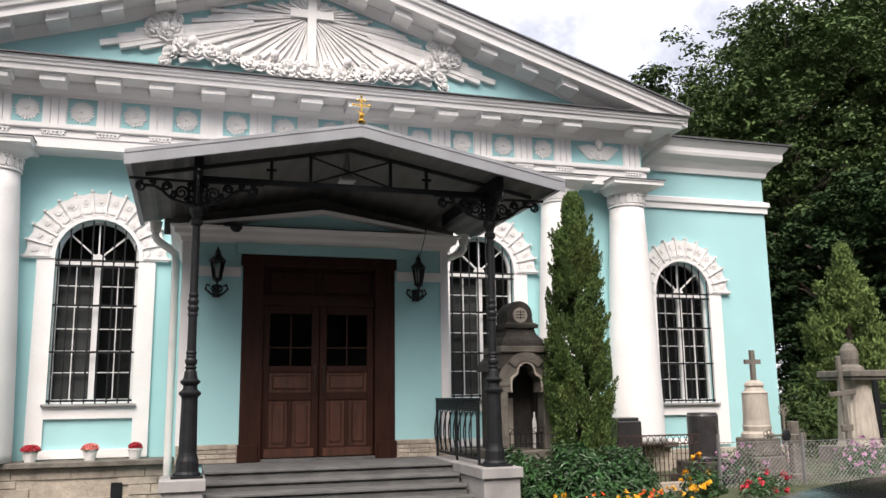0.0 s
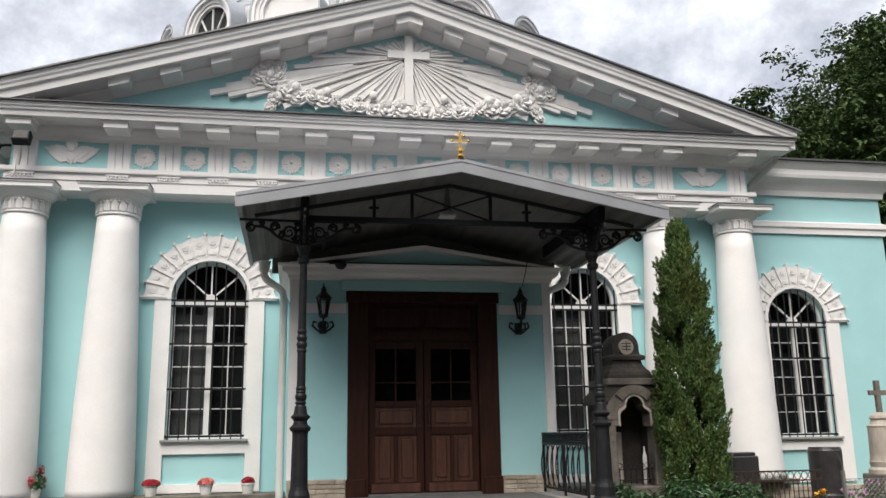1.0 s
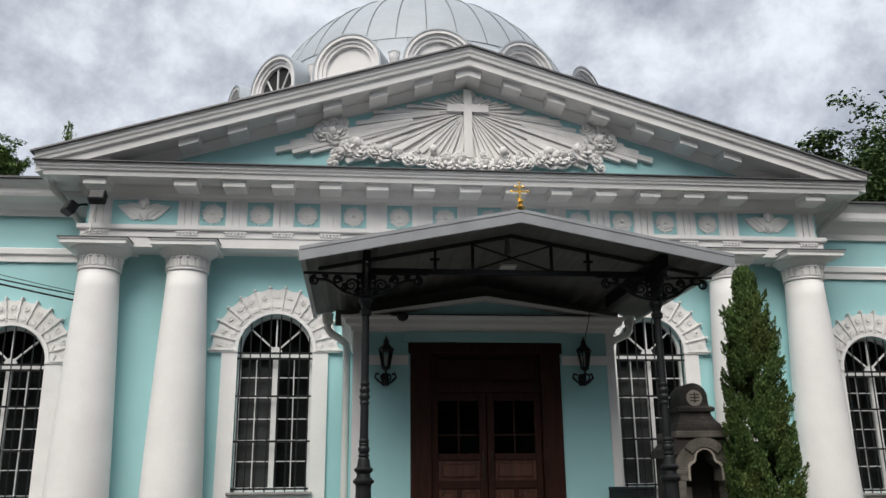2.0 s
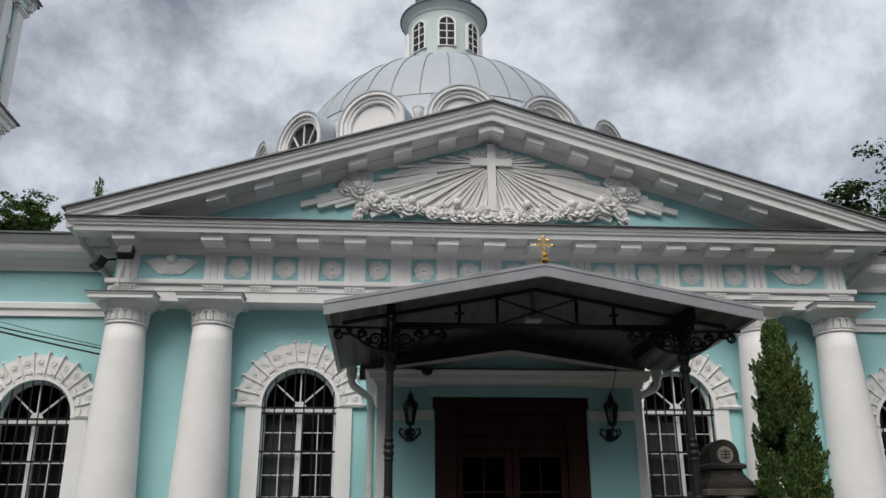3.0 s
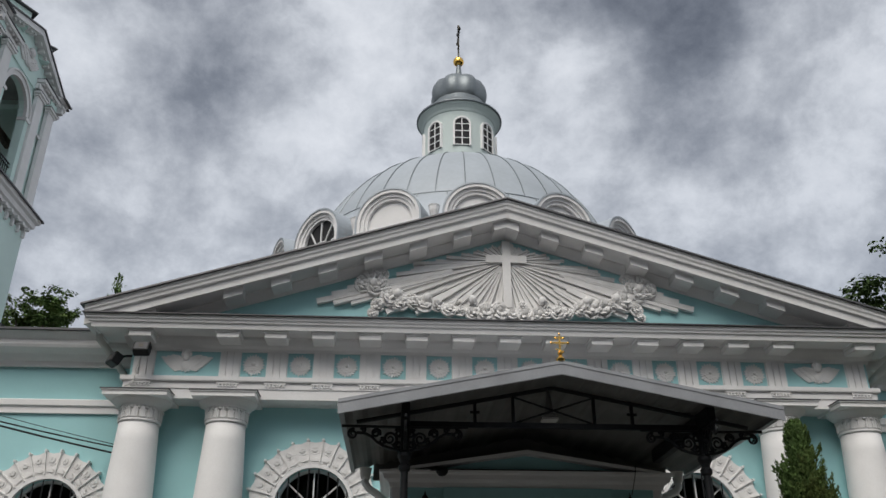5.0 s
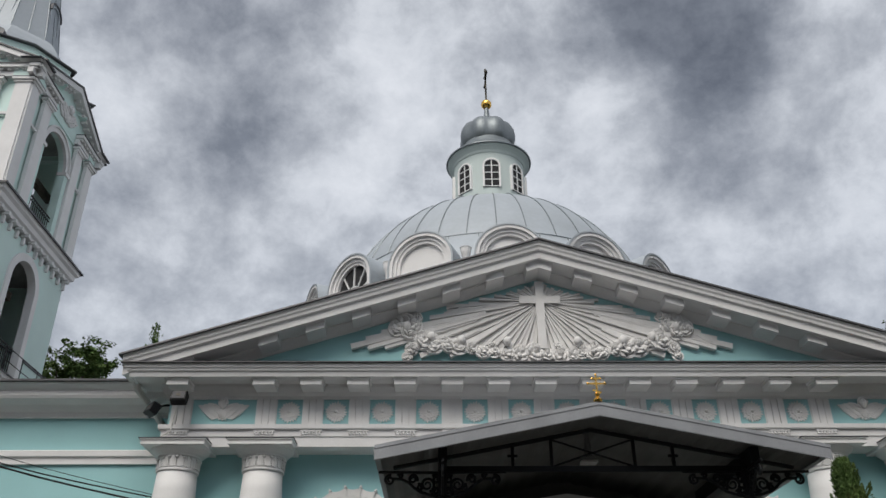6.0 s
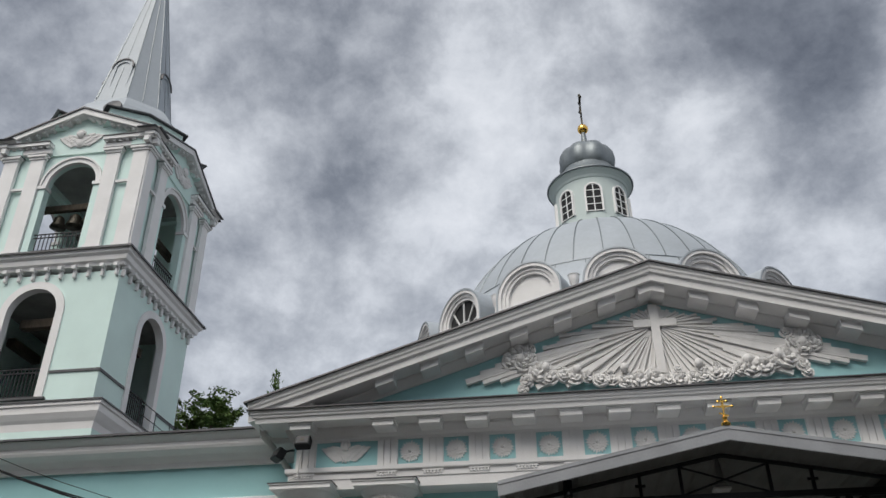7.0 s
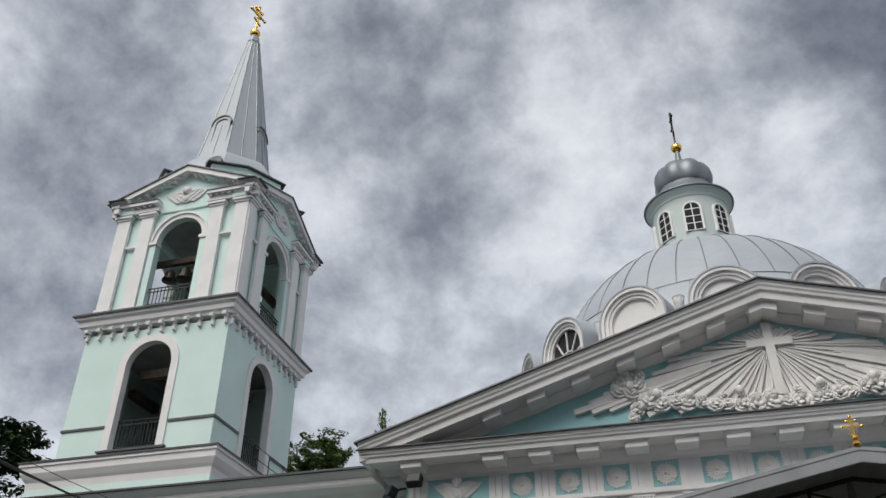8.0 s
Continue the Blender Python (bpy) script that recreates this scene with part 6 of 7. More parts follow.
# ---- shrine monument ----
sh = thing("grave_shrine", "blackened sandstone grave shrine with a trefoil arch", "grave monument", (2.81, -2.6, 0.1))
part("base", box(bx(-0.52, 0.52, -0.45, 0.45, 0.0, 0.45, bevel=0.02), -0.46, 0.46, -0.40, 0.40, 0.452, 0.78, bevel=0.02), GREYST, sh)
for s in (-1, 1):
    q = bx(*sorted((s * 0.27, s * 0.42)), -0.36, -0.12, 0.78, 1.66, bevel=0.012)
    part("pier", q, GREYST, sh)
    part("pier_capital", bx(*sorted((s * 0.24, s * 0.45)), -0.38, -0.10, 1.662, 1.72, bevel=0.01), GREYST, sh)
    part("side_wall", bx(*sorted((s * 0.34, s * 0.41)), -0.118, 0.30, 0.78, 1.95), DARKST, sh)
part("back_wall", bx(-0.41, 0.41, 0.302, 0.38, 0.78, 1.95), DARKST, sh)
b = bmesh.new()
tref = [(0.225, 1.58)] + arc(0.125, 1.72, 0.10, -10, 75, 7) + arc(0, 1.865, 0.125, -5, 185, 14) + arc(-0.125, 1.72, 0.10, 105, 190, 7) + [(-0.225, 1.58)]
outl = []
for i, (u, v) in enumerate(tref):
    a = math.pi * i / (len(tref) - 1)
    outl.append((0.43 * math.cos(a), 1.60 + 0.50 * math.sin(a) ** 0.8))
strip(b, tref, outl, -0.37, -0.10)
part("trefoil_arch", b, GREYST, sh, "carved grey trefoil arch head")
b = bmesh.new()
strip(b, [(u * 0.985, v - 0.004) for u, v in tref], [(u * 1.10, v + 0.022) for u, v in tref], -0.395, -0.368)
part("arch_bead", b, PALEST, sh, "paler moulded edge of the arch")
b = bmesh.new()
strip(b, arc(0, 1.80, 0.215, 38, 142, 10), arc(0, 1.80, 0.345, 38, 142, 10), -0.41, -0.36)
part("hood_mould", b, GREYST, sh)
part("cap_block", bx(-0.36, 0.36, -0.33, 0.36, 1.95, 2.14), DARKST, sh)
for s in (-1, 1):
    q = bmesh.new()
    prism(q, [(s * 0.30, 1.95), (s * 0.50, 1.88), (s * 0.47, 2.0), (s * 0.34, 2.12)], -0.34, 0.34, ID)
    part("shoulder", q, DARKST, sh)
part("slab", bx(-0.37, 0.37, -0.38, 0.38, 2.142, 2.235, bevel=0.012), GREYST, sh)
b = bmesh.new()
prv = None
for z, hw in ((2.237, 0.345), (2.285, 0.345), (2.288, 0.315), (2.33, 0.305), (2.38, 0.26), (2.44, 0.225), (2.50, 0.215), (2.505, 0.255), (2.55, 0.265), (2.57, 0.24), (2.585, 0.205), (2.63, 0.20)):
    ring = [b.verts.new((sx * hw, sy * hw, z)) for sx, sy in ((-1, -1), (1, -1), (1, 1), (-1, 1))]
    if prv:
        for i in range(4):
            b.faces.new((prv[i], prv[(i + 1) % 4], ring[(i + 1) % 4], ring[i]))
    else:
        b.faces.new(list(reversed(ring)))
    prv = ring
b.faces.new(prv)
part("roof", b, DARKST, sh, "black ogee stone roof")
b = bmesh.new()
prism(b, [(-0.20, 2.632), (0.20, 2.632)] + arc(0, 2.70, 0.20, 0, 180, 12), -0.19, 0.19, ID)
part("head", b, DARKST, sh)
b = bmesh.new()
prism(b, arc(0, 2.69, 0.11, 0, 345, 22), -0.225, -0.192, ID)
part("medallion", b, PALEST, sh, "pale round carved medallion")
b = bx(-0.007, 0.007, -0.234, -0.226, 2.625, 2.765)
for s in (-1, 1):
    for k in range(3):
        box(b, *sorted((s * 0.012, s * 0.065)), -0.232, -0.226, 2.645 + k * 0.042, 2.659 + k * 0.042)
part("carving", b, DARKST, sh)
b = bmesh.new()
for i in range(7):
    x = -0.24 + 0.08 * i
    tube(b, [(x, -0.30, 0.80), (x, -0.30, 1.02)], 0.008, 5)
    tube(b, [(x + 0.035 * math.cos(a), -0.30, 1.05 + 0.035 * math.sin(a)) for a in [0.6 * k for k in range(11)]], 0.006, 4)
for z in (0.86, 1.0):
    tube(b, [(-0.27, -0.30, z), (0.27, -0.30, z)], 0.008, 5)
part("grille", b, IRON, sh, "low black scrolled iron grille")
part("inner_slab", bx(-0.20, 0.02, 0.20, 0.298, 0.785, 1.50, bevel=0.012), PALEST, sh, "pale stone slab inside the niche")
part("bottle", lathe(bmesh.new(), [(0.03, 0.79), (0.032, 0.80), (0.032, 1.16), (0.012, 1.24), (0.012, 1.30)], 0.18, -0.2, 10), POT, sh, "white candle holder")


def clump(name, at, label, cat, mat, n, r, h, size, seed, flower=None, fn=0, fsize=0.03, aspect=0.3):
    """A leafy garden plant with stems and, at need, flower heads."""
    rs = np.random.RandomState(seed)
    t = thing(name, label, cat, at)
    b = bmesh.new()
    for i in range(12):
        a, q = rs.uniform(0, 6.28), rs.uniform(0.1, 0.8) * r
        tube(b, [(0.2 * q * math.cos(a), 0.2 * q * math.sin(a), 0), (q * math.cos(a), q * math.sin(a), h * rs.uniform(0.6, 0.95))], 0.006, 4)
    part("stems", b, PEONY, t)
    d = rs.normal(size=(n, 3))
    d[:, 2] = np.abs(d[:, 2])
    d /= np.linalg.norm(d, axis=1, keepdims=True)
    P = d * np.array([r, r, h]) * (rs.uniform(0.25, 1, (n, 1)) ** 0.5)
    leaf_mesh("leaves", P, d + np.array([0, 0, 0.5]) + rs.normal(size=(n, 3)) * 0.5, rs.uniform(0.6, 1.2, n) * size, mat, t, aspect, seed)
    if flower:
        d = rs.normal(size=(fn, 3))
        d[:, 2] = np.abs(d[:, 2]) + 0.35
        d /= np.linalg.norm(d, axis=1, keepdims=True)
        C = d * np.array([r, r, h]) * 1.03
        k = 9
        P = np.repeat(C, k, 0) + rs.normal(size=(fn * k, 3)) * fsize * 0.55
        leaf_mesh("flowers", P, np.repeat(d, k, 0) + rs.normal(size=(fn * k, 3)) * 0.6, rs.uniform(0.7, 1.2, fn * k) * fsize, flower, t, 0.8, seed + 1, "stuff")
    return t


for i, (x, y, r, h) in enumerate(((2.45, -4.0, 0.45, 0.82), (2.95, -4.2, 0.52, 0.95), (3.45, -4.1, 0.48, 0.92), (2.35, -3.4, 0.42, 0.90), (3.9, -3.8, 0.45, 0.88), (3.1, -3.7, 0.50, 1.0))):
    clump("peony_bush", (x, y, 0.08), "bushy peony with pointed green leaves", "bush", PEONY, 2600, r, h, 0.056, 40 + i)
for i, (x, y) in enumerate(((2.45, -4.85), (2.85, -4.95), (3.25, -4.9), (3.65, -4.8), (4.0, -4.7))):
    clump("marigold_clump", (x, y, 0.12), "low orange and red marigolds at the bed edge", "flowers", PEONY, 320, 0.24, 0.36, 0.04, 60 + i, ORANGE if i % 2 else YELLOW, 14, 0.018)
clump("coneflower_clump", (5.02, -3.75, 0.05), "tall yellow coneflowers in front of the graves", "flowers", PEONY, 420, 0.28, 0.72, 0.06, 70, YELLOW, 15, 0.034)
clump("coneflower_clump", (5.35, -3.6, 0.05), "yellow coneflowers beside the dark gravestone", "flowers", PEONY, 300, 0.22, 0.52, 0.06, 71, YELLOW, 5, 0.034)
clump("rose_bush", (6.15, -3.7, 0.05), "small red rose bush in front of the mesh fence", "bush", PEONY, 600, 0.42, 0.50, 0.05, 72, RED, 7, 0.035)
clump("rose_bush", (5.75, -4.1, 0.05), "low green rose bush with a few red blooms", "bush", PEONY, 500, 0.40, 0.36, 0.05, 73, RED, 5, 0.04)
clump("garden_shrub", (4.35, -3.2, 0.05), "low green shrub by the iron fence", "bush", PEONY, 600, 0.40, 0.85, 0.05, 74)
for i in range(11):
    x = 6.3 + 0.62 * i
    clump("phlox_clump", (x, -2.5 + 0.35 * (i % 4), 0.1), "mauve phlox flowering behind the mesh fence", "flowers", PEONY, 380, 0.42, 0.62 + 0.06 * (i % 3), 0.05, 80 + i, PHLOX, 13, 0.03)
clump("garden_shrub", (11.3, 1.5, 0.0), "bright green leafy shrub behind the wing corner", "bush", LEAF, 2600, 1.0, 2.0, 0.09, 95)
clump("garden_shrub", (12.6, 1.0, 0.0), "leafy shrub among the graves", "bush", LEAF, 2200, 1.0, 1.5, 0.09, 96)


# ---- gravestones ----
def block_stone(name, at, w, d, h, mat, label):
    t = thing(name, label, "gravestone", at)
    part("base", box(bx(-w * 0.75, w * 0.75, -d * 0.8, d * 0.8, 0, 0.30, bevel=0.015), -w * 0.6, w * 0.6, -d * 0.65, d * 0.65, 0.302, 0.48, bevel=0.015), DARKST, t)
    q = bx(-w / 2, w / 2, -d / 2, d / 2, 0.482, h - 0.05, bevel=0.02)
    box(q, -w / 2 + 0.03, w / 2 - 0.03, -d / 2 + 0.03, d / 2 - 0.03, h - 0.05, h, bevel=0.012)
    part("block", q, mat, t)
    return t


block_stone("gravestone", (4.70, -2.3, 0.08), 0.42, 0.36, 1.20, BLACKST, "low black granite gravestone block on a stepped base")
gs = thing("gravestone", "rounded dark granite grave pillar with an inlaid arch", "gravestone", (6.10, -2.3, 0.08))
part("base", box(bx(-0.42, 0.42, -0.36, 0.36, 0, 0.30, bevel=0.015), -0.34, 0.34, -0.30, 0.30, 0.302, 0.50, bevel=0.015), DARKST, gs)
part("pillar", lathe(bmesh.new(), [(0.245, 0.50), (0.245, 0.55), (0.235, 0.58), (0.245, 1.20), (0.235, 1.215), (0.225, 1.25)], 0, 0, 28), BLACKST, gs, smooth=False)
part("inlay", tube(bmesh.new(), [(-0.05 + 0.17 * math.sin(a), -0.245 + 0.02 * a, 0.90 + 0.30 * math.cos(a)) for a in [math.pi * k / 14 for k in range(15)]], 0.008, 5), GREYST, gs)

mo = thing("grave_column", "pale streaked marble grave column with a stone cross", "grave monument", (7.35, -2.0, 0.1))
part("base", box(bx(-0.31, 0.31, -0.31, 0.31, 0, 0.5, bevel=0.02), -0.26, 0.26, -0.26, 0.26, 0.502, 0.80, bevel=0.02), GREYST, mo)
part("shaft", lathe(bmesh.new(), [(0.26, 0.80), (0.26, 0.86), (0.22, 0.90), (0.235, 0.98), (0.225, 1.0), (0.215, 1.08), (0.205, 1.50), (0.215, 1.53), (0.17, 1.56), (0.14, 1.62), (0.165, 1.65), (0.15, 1.69), (0.08, 1.74)], 0, 0, 28), PALEST, mo)
part("cross", box(box(bx(-0.038, 0.038, -0.03, 0.03, 1.74, 2.24), -0.15, -0.036, -0.028, 0.028, 2.01, 2.085), 0.036, 0.15, -0.028, 0.028, 2.01, 2.085), GREYST, mo, "small grey stone cross")
# wreath and iron cross before the column
ic = thing("iron_cross", "ornate rusty iron grave cross", "grave cross", (7.45, -2.55, 0.1))
b = bmesh.new()
tube(b, [(0, 0, 0), (0, 0, 1.25)], 0.022, 6)
tube(b, [(-0.32, 0, 0.85), (0.32, 0, 0.85)], 0.02, 6)
for cx, cz in ((0, 1.25), (-0.32, 0.85), (0.32, 0.85)):
    for k in range(5):
        a = 2 * math.pi * k / 5
        tube(b, [(cx + 0.06 * math.cos(a) + 0.035 * math.cos(q), 0, cz + 0.06 * math.sin(a) + 0.035 * math.sin(q)) for q in [0.7 * j for j in range(10)]], 0.009, 4)
part("cross", b, GREYST, ic)
bmesh_heart = bmesh.new()
bmesh.ops.create_uvsphere(bmesh_heart, u_segments=12, v_segments=8, radius=1, matrix=Matrix.Translation((0, -0.04, 0.85)) @ Matrix.Diagonal((0.085, 0.025, 0.095, 1)))
part("plaque", bmesh_heart, IRON, ic, "dark oval plaque")


def stone_cross(at, h, w, th, mat, label, yaw=0):
    t = thing("stone_cross", label, "grave cross", at)
    t.rotation_euler.z = radians(yaw)
    q = bx(-th, th, -th * 0.7, th * 0.7, 0, h, bevel=0.012)
    box(q, -w, -th + 0.002, -th * 0.65, th * 0.65, h * 0.66, h * 0.66 + 2 * th, bevel=0.012)
    box(q, th - 0.002, w, -th * 0.65, th * 0.65, h * 0.66, h * 0.66 + 2 * th, bevel=0.012)
    part("cross", q, mat, t)
    part("foot", bx(-th * 2.2, th * 2.2, -th * 2, th * 2, 0, h * 0.22, bevel=0.015), mat, t)
    return t


stone_cross((7.78, -2.35, 0.1), 1.06, 0.24, 0.085, GREYST, "stout grey stone cross on a low foot", 10)
tall = stone_cross((10.14, -1.0, 0.1), 2.20, 0.34, 0.047, GREYST, "tall leaning weathered grey stone cross", 8)
part("lower_bar", bx(-0.14, 0.14, -0.036, 0.036, 0.80, 0.92, bevel=0.01), GREYST, tall)
tall.rotation_euler.y = radians(-3.5)
bm_ = thing("grave_column", "broad fluted pale stone grave column with a carved top", "grave monument", (10.62, -0.7, 0.1))
part("base", bx(-0.55, 0.55, -0.5, 0.5, 0, 0.5, bevel=0.02), GREYST, bm_)
b = bmesh.new()
rows = []
for z, r in ((0.5, 0.40), (0.6, 0.37), (1.68, 0.29), (1.74, 0.30)):
    rows.append([b.verts.new((r * (1 - 0.05 * (i % 2)) * math.cos(2 * math.pi * i / 48), r * (1 - 0.05 * (i % 2)) * math.sin(2 * math.pi * i / 48), z)) for i in range(48)])
for p, q in zip(rows, rows[1:]):
    for i in range(48):
        b.faces.new((p[i], p[(i + 1) % 48], q[(i + 1) % 48], q[i]))
part("shaft", b, PALEST, bm_, "fluted tapering shaft")
part("slab", box(bx(-0.42, 0.55, -0.42, 0.42, 1.742, 1.80, bevel=0.01), -0.46, 0.60, -0.46, 0.46, 1.802, 1.93, bevel=0.015), GREYST, bm_)
part("urn", lathe(bmesh.new(), [(0.26, 1.932), (0.24, 2.0), (0.15, 2.05), (0.17, 2.15), (0.16, 2.32), (0.11, 2.42), (0.03, 2.47), (0.0, 2.48)], -0.05, 0, 16), GREYST, bm_, "draped stone urn")
stone_cross((12.0, 0.2, 0.0), 1.9, 0.3, 0.06, IRON, "thin black grave cross in the shade", 0)

# iron fence round the graves
fe = thing("iron_fence", "rusted brown iron grave fence with scroll band", "fence", (4.05, -3.0, 0.1))
part("kerb", bx(-0.05, 1.55, -0.08, 0.08, 0.0, 0.26, bevel=0.01), LIME, fe, "low stone kerb")
for z in (0.36, 0.80, 0.93):
    part("rail", bx(0, 1.5, -0.012, 0.012, z - 0.010, z + 0.010), RUST, fe)
for i in range(21):
    x = 0.02 + 0.073 * i
    part("bar", tube(bmesh.new(), [(x, 0, 0.25), (x, 0, 0.80)], 0.008, 5), RUST, fe)
for i in range(14):
    x = 0.06 + 0.106 * i
    part("scroll", tube(bmesh.new(), [(x + 0.045 * math.cos(a), 0, 0.865 + 0.055 * math.sin(a)) for a in [2 * math.pi * k / 14 for k in range(15)]], 0.007, 4), RUST, fe)

# chain-link fence
cf = thing("chain_link_fence", "galvanised chain-link mesh fence on steel posts", "fence", (0, 0, 0.1))
PF = [(5.85, -3.05), (7.23, -3.2), (9.3, -3.35), (11.5, -3.5)]
for x, y in PF:
    part("post", tube(bmesh.new(), [(x, y, 0), (x, y, 0.92)], 0.028, 8), WIRE, cf)
for (x0, y0), (x1, y1) in zip(PF, PF[1:]):
    b = bmesh.new()
    L = math.hypot(x1 - x0, y1 - y0)
    n = int(L / 0.07)
    H = 0.74
    for i in range(-11, n + 1):
        for s in (0, 1):
            a0, a1 = i * 0.07, i * 0.07 + H
            z0, z1 = (0.06, 0.06 + H) if s == 0 else (0.06 + H, 0.06)
            u0, u1 = max(a0, 0), min(a1, L)
            if u1 <= u0:
                continue
            f = lambda u: z0 + (z1 - z0) * (u - a0) / H
            P = lambda u: (x0 + (x1 - x0) * u / L, y0 + (y1 - y0) * u / L, f(u))
            tube(b, [P(u0), P(u1)], 0.0026, 3)
    for z in (0.06, 0.80):
        tube(b, [(x0, y0, z), (x1, y1, z)], 0.007, 4)
    ob = part("mesh", b, WIRE, cf)
    ob["kind"] = "stuff"

# flower pots on the ledge
for i, (x, mat, r, word) in enumerate(((-3.95, RED, 0.13, "deep red"), (-3.14, PINK, 0.12, "salmon pink"), (-2.51, RED, 0.10, "dark red"), (-5.61, RED, 0.17, "tall bright red"))):
    p = thing("flower_pot", f"white plastic pot with {word} geraniums on the ledge", "flower pot", (x, -0.36, 0.766), "pots on the ledge")
    part("pot", lathe(bmesh.new(), [(0.075, 0.0), (0.10, 0.13), (0.11, 0.135), (0.11, 0.16), (0.095, 0.16)], 0, 0, 18), POT, p, smooth=False)
    rs = np.random.RandomState(110 + i)
    hh = 0.07 if i < 3 else 0.26
    n = 240
    d = rs.normal(size=(n, 3))
    d[:, 2] = np.abs(d[:, 2])
    d /= np.linalg.norm(d, axis=1, keepdims=True)
    leaf_mesh("leaves", d * np.array([r, r, hh]) * rs.uniform(0.4, 1, (n, 1)) + np.array([0, 0, 0.15]), d + rs.normal(size=(n, 3)) * 0.4, rs.uniform(0.015, 0.03, n), PEONY, p, 0.9, 120 + i, "stuff")
    n = 420 if i < 3 else 260
    d = rs.normal(size=(n, 3))
    d[:, 2] = np.abs(d[:, 2]) + 0.15
    d /= np.linalg.norm(d, axis=1, keepdims=True)
    if i == 3:
        d = d[rs.randint(0, 7, n)] + rs.normal(size=(n, 3)) * 0.13
    leaf_mesh("flowers", d * np.array([r, r, hh * 1.15]) + np.array([0, 0, 0.16]), d + rs.normal(size=(n, 3)) * 0.6, rs.uniform(0.012, 0.026, n), mat, p, 0.8, 130 + i, "stuff")

# floodlights under the cornice corner
for x, y, z, ya in ((-6.07, -0.94, 6.20, 0), (-6.62, -0.55, 6.13, -50)):
    fl = thing("floodlight", "black floodlight fixed under the cornice corner", "floodlight", (x, y, z), "cornice floodlights")
    fl.rotation_euler = (radians(-25), 0, radians(ya))
    part("housing", bx(-0.13, 0.13, -0.07, 0.09, -0.10, 0.10, bevel=0.015), IRON, fl)
    part("lens", bx(-0.10, 0.10, -0.076, -0.069, -0.075, 0.075), BLIND, fl, "grey glass front")
    part("emitter", bx(-0.035, 0.035, -0.081, -0.075, -0.03, 0.03), GREYST, fl)
    part("arm", tube(bmesh.new(), [(0, 0.05, 0.09), (0, 0.16, 0.20), (0.0, 0.30, 0.30)], 0.02, 6), IRON, fl)
lp = thing("floodlight_cable", "grey cable conduit beside the end triglyph", "cable")
part("conduit", tube(bmesh.new(), [(-6.20, -0.56, 6.15), (-6.24, -0.56, 5.95), (-6.24, -0.60, 5.72), (-6.38, -0.55, 5.68)], 0.012, 5), PIPE, lp)
# gutter elbows at the portico corners
for s in (-1, 1):
    ge = thing("gutter_elbow", "white painted rainwater elbow at the cornice corner", "downpipe", (0, 0, 0), "cornice elbows")
    part("pipe", tube(bmesh.new(), [(s * 6.92, -0.62, 6.60), (s * 6.92, -0.55, 6.48), (s * 6.82, -0.35, 6.36), (s * 6.72, -0.10, 6.22), (s * 6.62, 0.12, 6.05)], 0.06, 10), PIPE, ge, smooth=True)
    part("hopper", lathe(bmesh.new(), [(0.065, 6.58), (0.085, 6.64), (0.09, 6.74)], s * 6.92, -0.62, 12), PIPE, ge)
# overhead cables
for k, (z0, z1, r) in enumerate(((0.0, 0.0, 0.016), (0.06, 0.10, 0.012), (0.02, 0.14, 0.006))):
    c = thing("overhead_cable", "black overhead cable fixed to the church wall", "cable", (0, 0, 0), "overhead cables")
    A, B = Vector((-6.50, 0.10, 4.70 + z1)), Vector((-13.5, -5.2, (6.95, 6.88, 7.15)[k]))
    part("cable", tube(bmesh.new(), [A.lerp(B, u) - Vector((0, 0, 0.5 * math.sin(math.pi * u))) for u in [i / 14 for i in range(15)]], r, 5), CABLE, c)

# ---- parked car ----
ca = thing("parked_car", "gloss black parked car, bonnet and mirror in view", "car", (0, 0, 0))
CY, CXN = -8.7, 2.60


def car_body():
    b = bmesh.new()
    secs = []
    for x, zl, zt, w in ((0.0, 0.32, 0.55, 0.62), (0.10, 0.25, 0.70, 0.78), (0.35, 0.22, 0.79, 0.84), (0.9, 0.22, 0.86, 0.88), (1.35, 0.22, 0.905, 0.89), (2.6, 0.22, 0.94, 0.89), (3.6, 0.22, 0.96, 0.87), (4.2, 0.25, 0.94, 0.82), (4.4, 0.35, 0.8, 0.70)):
        ring = []
        for y, z in ((-w, zl), (-w - 0.02, (zl + zt) / 2), (-w * 0.97, zt - 0.09), (-w * 0.82, zt - 0.02), (-w * 0.4, zt + 0.01), (0, zt + 0.018), (w * 0.4, zt + 0.01), (w * 0.82, zt - 0.02), (w * 0.97, zt - 0.09), (w + 0.02, (zl + zt) / 2), (w, zl)):
            ring.append(b.verts.new((CXN + x, CY + y, z)))
        secs.append(ring)
    for p, q in zip(secs, secs[1:]):
        for i in range(len(p) - 1):
            b.faces.new((p[i], p[i + 1], q[i + 1], q[i]))
        b.faces.new((p[-1], p[0], q[0], q[-1]))
    b.faces.new(secs[0])
    b.faces.new(list(reversed(secs[-1])))
    return b


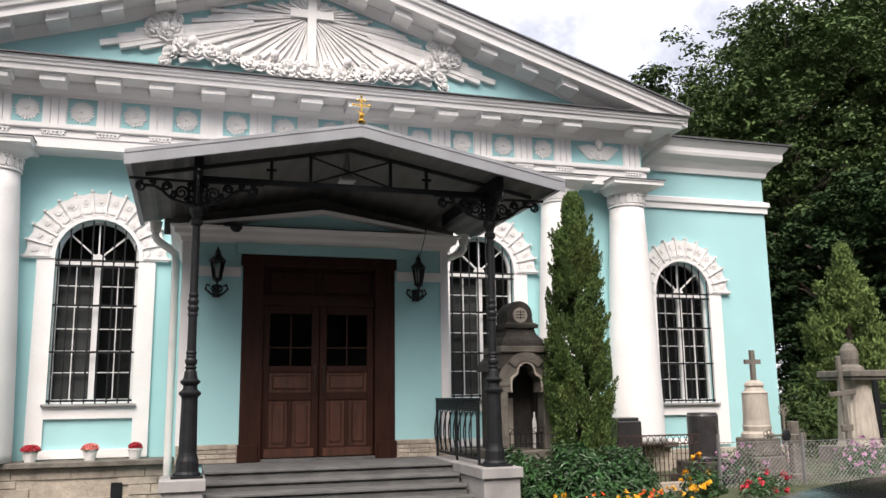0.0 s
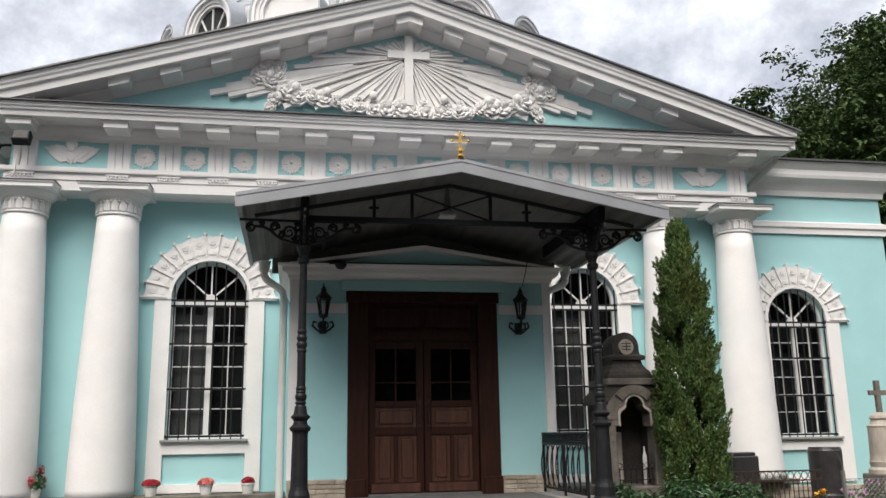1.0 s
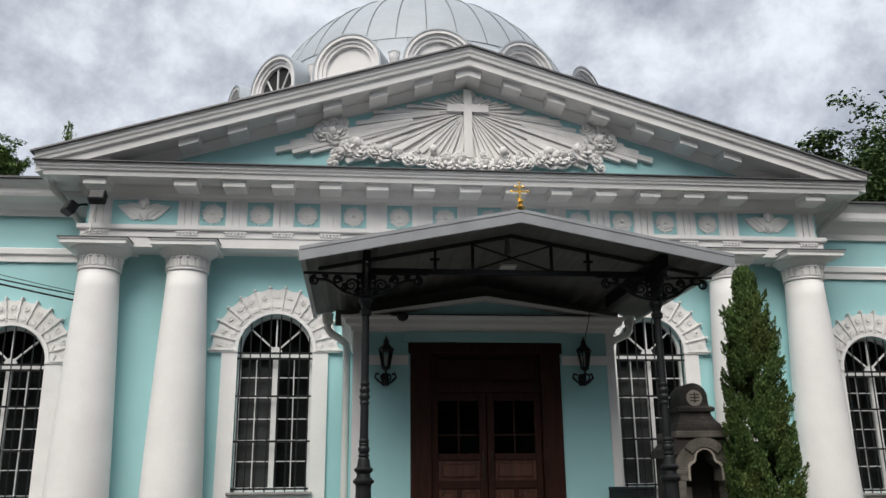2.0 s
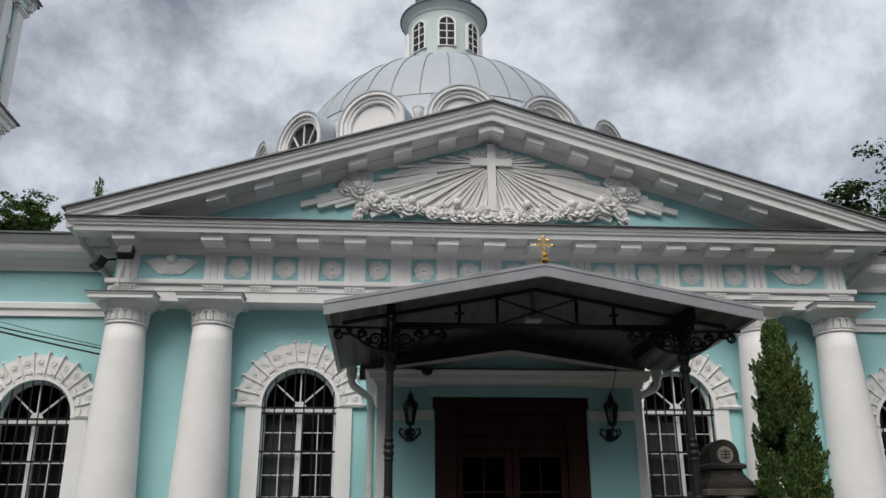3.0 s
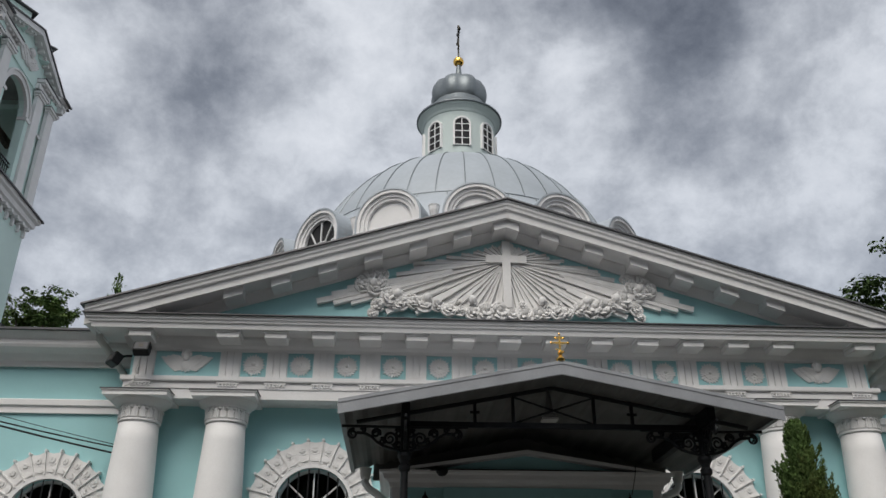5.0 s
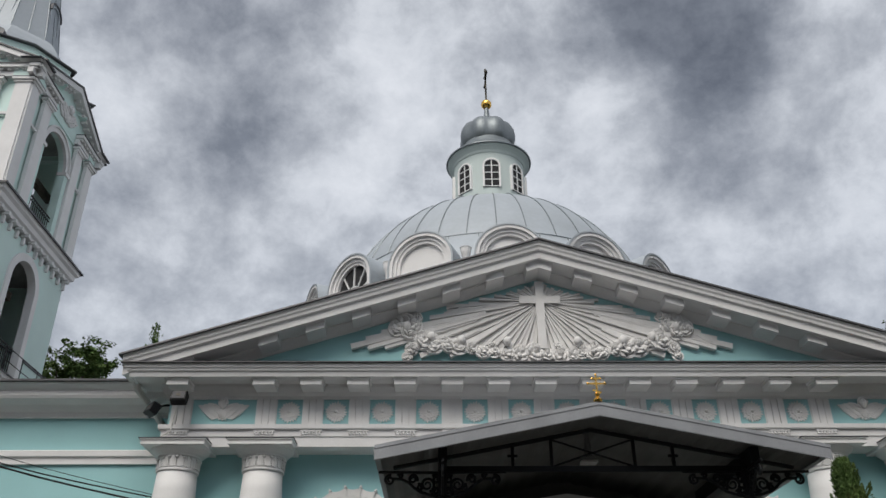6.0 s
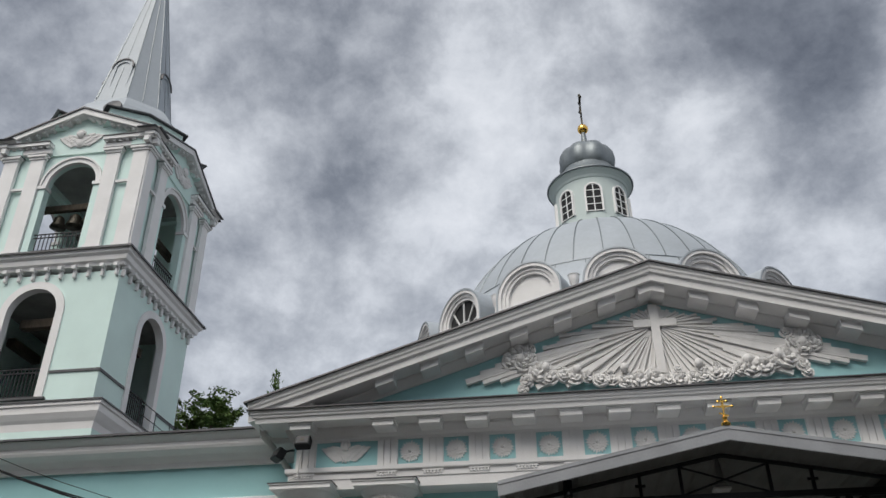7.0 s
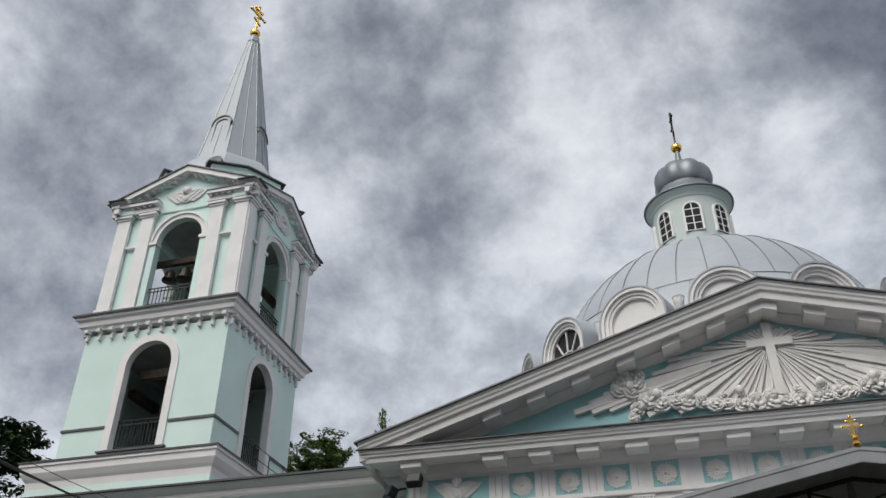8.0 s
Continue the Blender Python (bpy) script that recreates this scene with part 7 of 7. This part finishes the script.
part("body", car_body(), CARBLK, ca, smooth=True)
b = bmesh.new()
lo = [b.verts.new((CXN + x, CY + y, 0.90)) for x, y in ((1.95, -0.80), (1.95, 0.80), (4.2, 0.78), (4.2, -0.78))]
hi = [b.verts.new((CXN + x, CY + y, 1.44)) for x, y in ((2.7, -0.60), (2.7, 0.60), (3.8, 0.60), (3.8, -0.60))]
for i in range(4):
    b.faces.new((lo[i], lo[(i + 1) % 4], hi[(i + 1) % 4], hi[i]))
b.faces.new(hi)
part("cabin", b, CARBLK, ca, "dark glazed cabin")
for s in (-1, 1):
    q = bmesh.new()
    box(q, CXN + 1.97, CXN + 2.08, CY + s * 1.0 - 0.11, CY + s * 1.0 + 0.11, 0.93, 1.06, bevel=0.045)
    box(q, CXN + 2.0, CXN + 2.05, CY + s * 0.86 - 0.06, CY + s * 0.86 + 0.06, 0.91, 0.95)
    part("mirror", q, CARBLK, ca, smooth=True)
    q = bmesh.new()
    bmesh.ops.create_uvsphere(q, u_segments=12, v_segments=8, radius=1, matrix=Matrix.Translation((CXN + 0.20, CY + s * 0.62, 0.70)) @ Matrix.Diagonal((0.16, 0.16, 0.075, 1)))
    part("headlight", q, WIRE, ca, "clear headlight lens", smooth=True)
    for x in (0.85, 3.55):
        q = lathe(bmesh.new(), [(0.20, -0.10), (0.30, -0.10), (0.32, -0.06), (0.32, 0.06), (0.30, 0.10), (0.20, 0.10)], 0, 0, 24)
        bmesh.ops.transform(q, matrix=Matrix.Translation((CXN + x, CY + s * 0.80, 0.32)) @ Matrix.Rotation(radians(90), 4, "X"), verts=q.verts)
        wh = part("wheel", q, RUBBER, ca)
        q = lathe(bmesh.new(), [(0.0, -0.09), (0.20, -0.09), (0.20, 0.09), (0.0, 0.09)], 0, 0, 16)
        bmesh.ops.transform(q, matrix=Matrix.Translation((CXN + x, CY + s * 0.80, 0.32)) @ Matrix.Rotation(radians(90), 4, "X"), verts=q.verts)
        part("rim", q, WIRE, wh)

# ---- unseen woods added round the camera to block low light, then far woods ----
rs = np.random.RandomState(77)
n = 90000
a = rs.uniform(math.pi * 0.98, math.pi * 2.02, n)
rad = rs.uniform(30, 39, n)
# height set to cut low sky light under the canopy
hh = 16.5 + 2.5 * np.sin(a * 9) + 2.0 * np.sin(a * 23 + 1)
P = np.stack([rad * np.cos(a), -12 + rad * np.sin(a), rs.uniform(0, 1, n) ** 0.8 * hh], 1)
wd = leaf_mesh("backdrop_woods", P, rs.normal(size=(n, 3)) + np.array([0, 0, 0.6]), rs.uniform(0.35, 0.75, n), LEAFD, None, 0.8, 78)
tagged(wd, "added unseen woods that block low sky light and darken reflections", "woods", kind="stuff")
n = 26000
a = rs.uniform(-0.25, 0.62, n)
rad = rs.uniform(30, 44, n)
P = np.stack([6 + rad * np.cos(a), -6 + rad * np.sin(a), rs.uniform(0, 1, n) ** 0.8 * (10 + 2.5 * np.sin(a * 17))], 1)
# far woods get their shade from the darkened leaf colour too
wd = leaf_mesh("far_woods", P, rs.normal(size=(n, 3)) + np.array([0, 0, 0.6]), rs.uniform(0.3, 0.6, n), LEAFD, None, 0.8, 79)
tagged(wd, "woods behind the graveyard, leaf colour darkened for shade", "woods", kind="stuff")

# ---- limestone blocks of the plinth ----
rs2 = random.Random(5)
for x0, x1, yf, zt in ((-PORT - 0.3, -2.06, -0.42, 0.675), (2.1, PORT + 0.3, -0.42, 0.675), (PORT + 0.3, 9.72, 0.10, 0.60), (-12.0, -PORT - 0.3, 0.10, 0.60)):
    rowsz = (0.02, 0.15, 0.25, 0.40, 0.51, zt)
    for z0, z1 in zip(rowsz, rowsz[1:]):
        x = x0
        while x < x1 - 0.05:
            w = min(rs2.uniform(0.30, 0.75), x1 - x)
            hole = -3.95 < x + w / 2 < -2.75 and z1 < 0.53 and yf < 0
            if not hole:
                dpt = rs2.uniform(0.012, 0.035)
                part("stone", bx(x + 0.003, x + w - 0.003, yf - dpt, yf - 0.001, z0 + 0.002 + 0.004 * rs2.random(), z1 - 0.002 - 0.004 * rs2.random(), bevel=0.007), LIME, pl)
            x += w
part("vent_grate", box(bx(-2.82, -2.66, -0.46, -0.425, 0.20, 0.44), -2.80, -2.68, -0.47, -0.455, 0.22, 0.42), IRON, pl, "rusty vent grate")
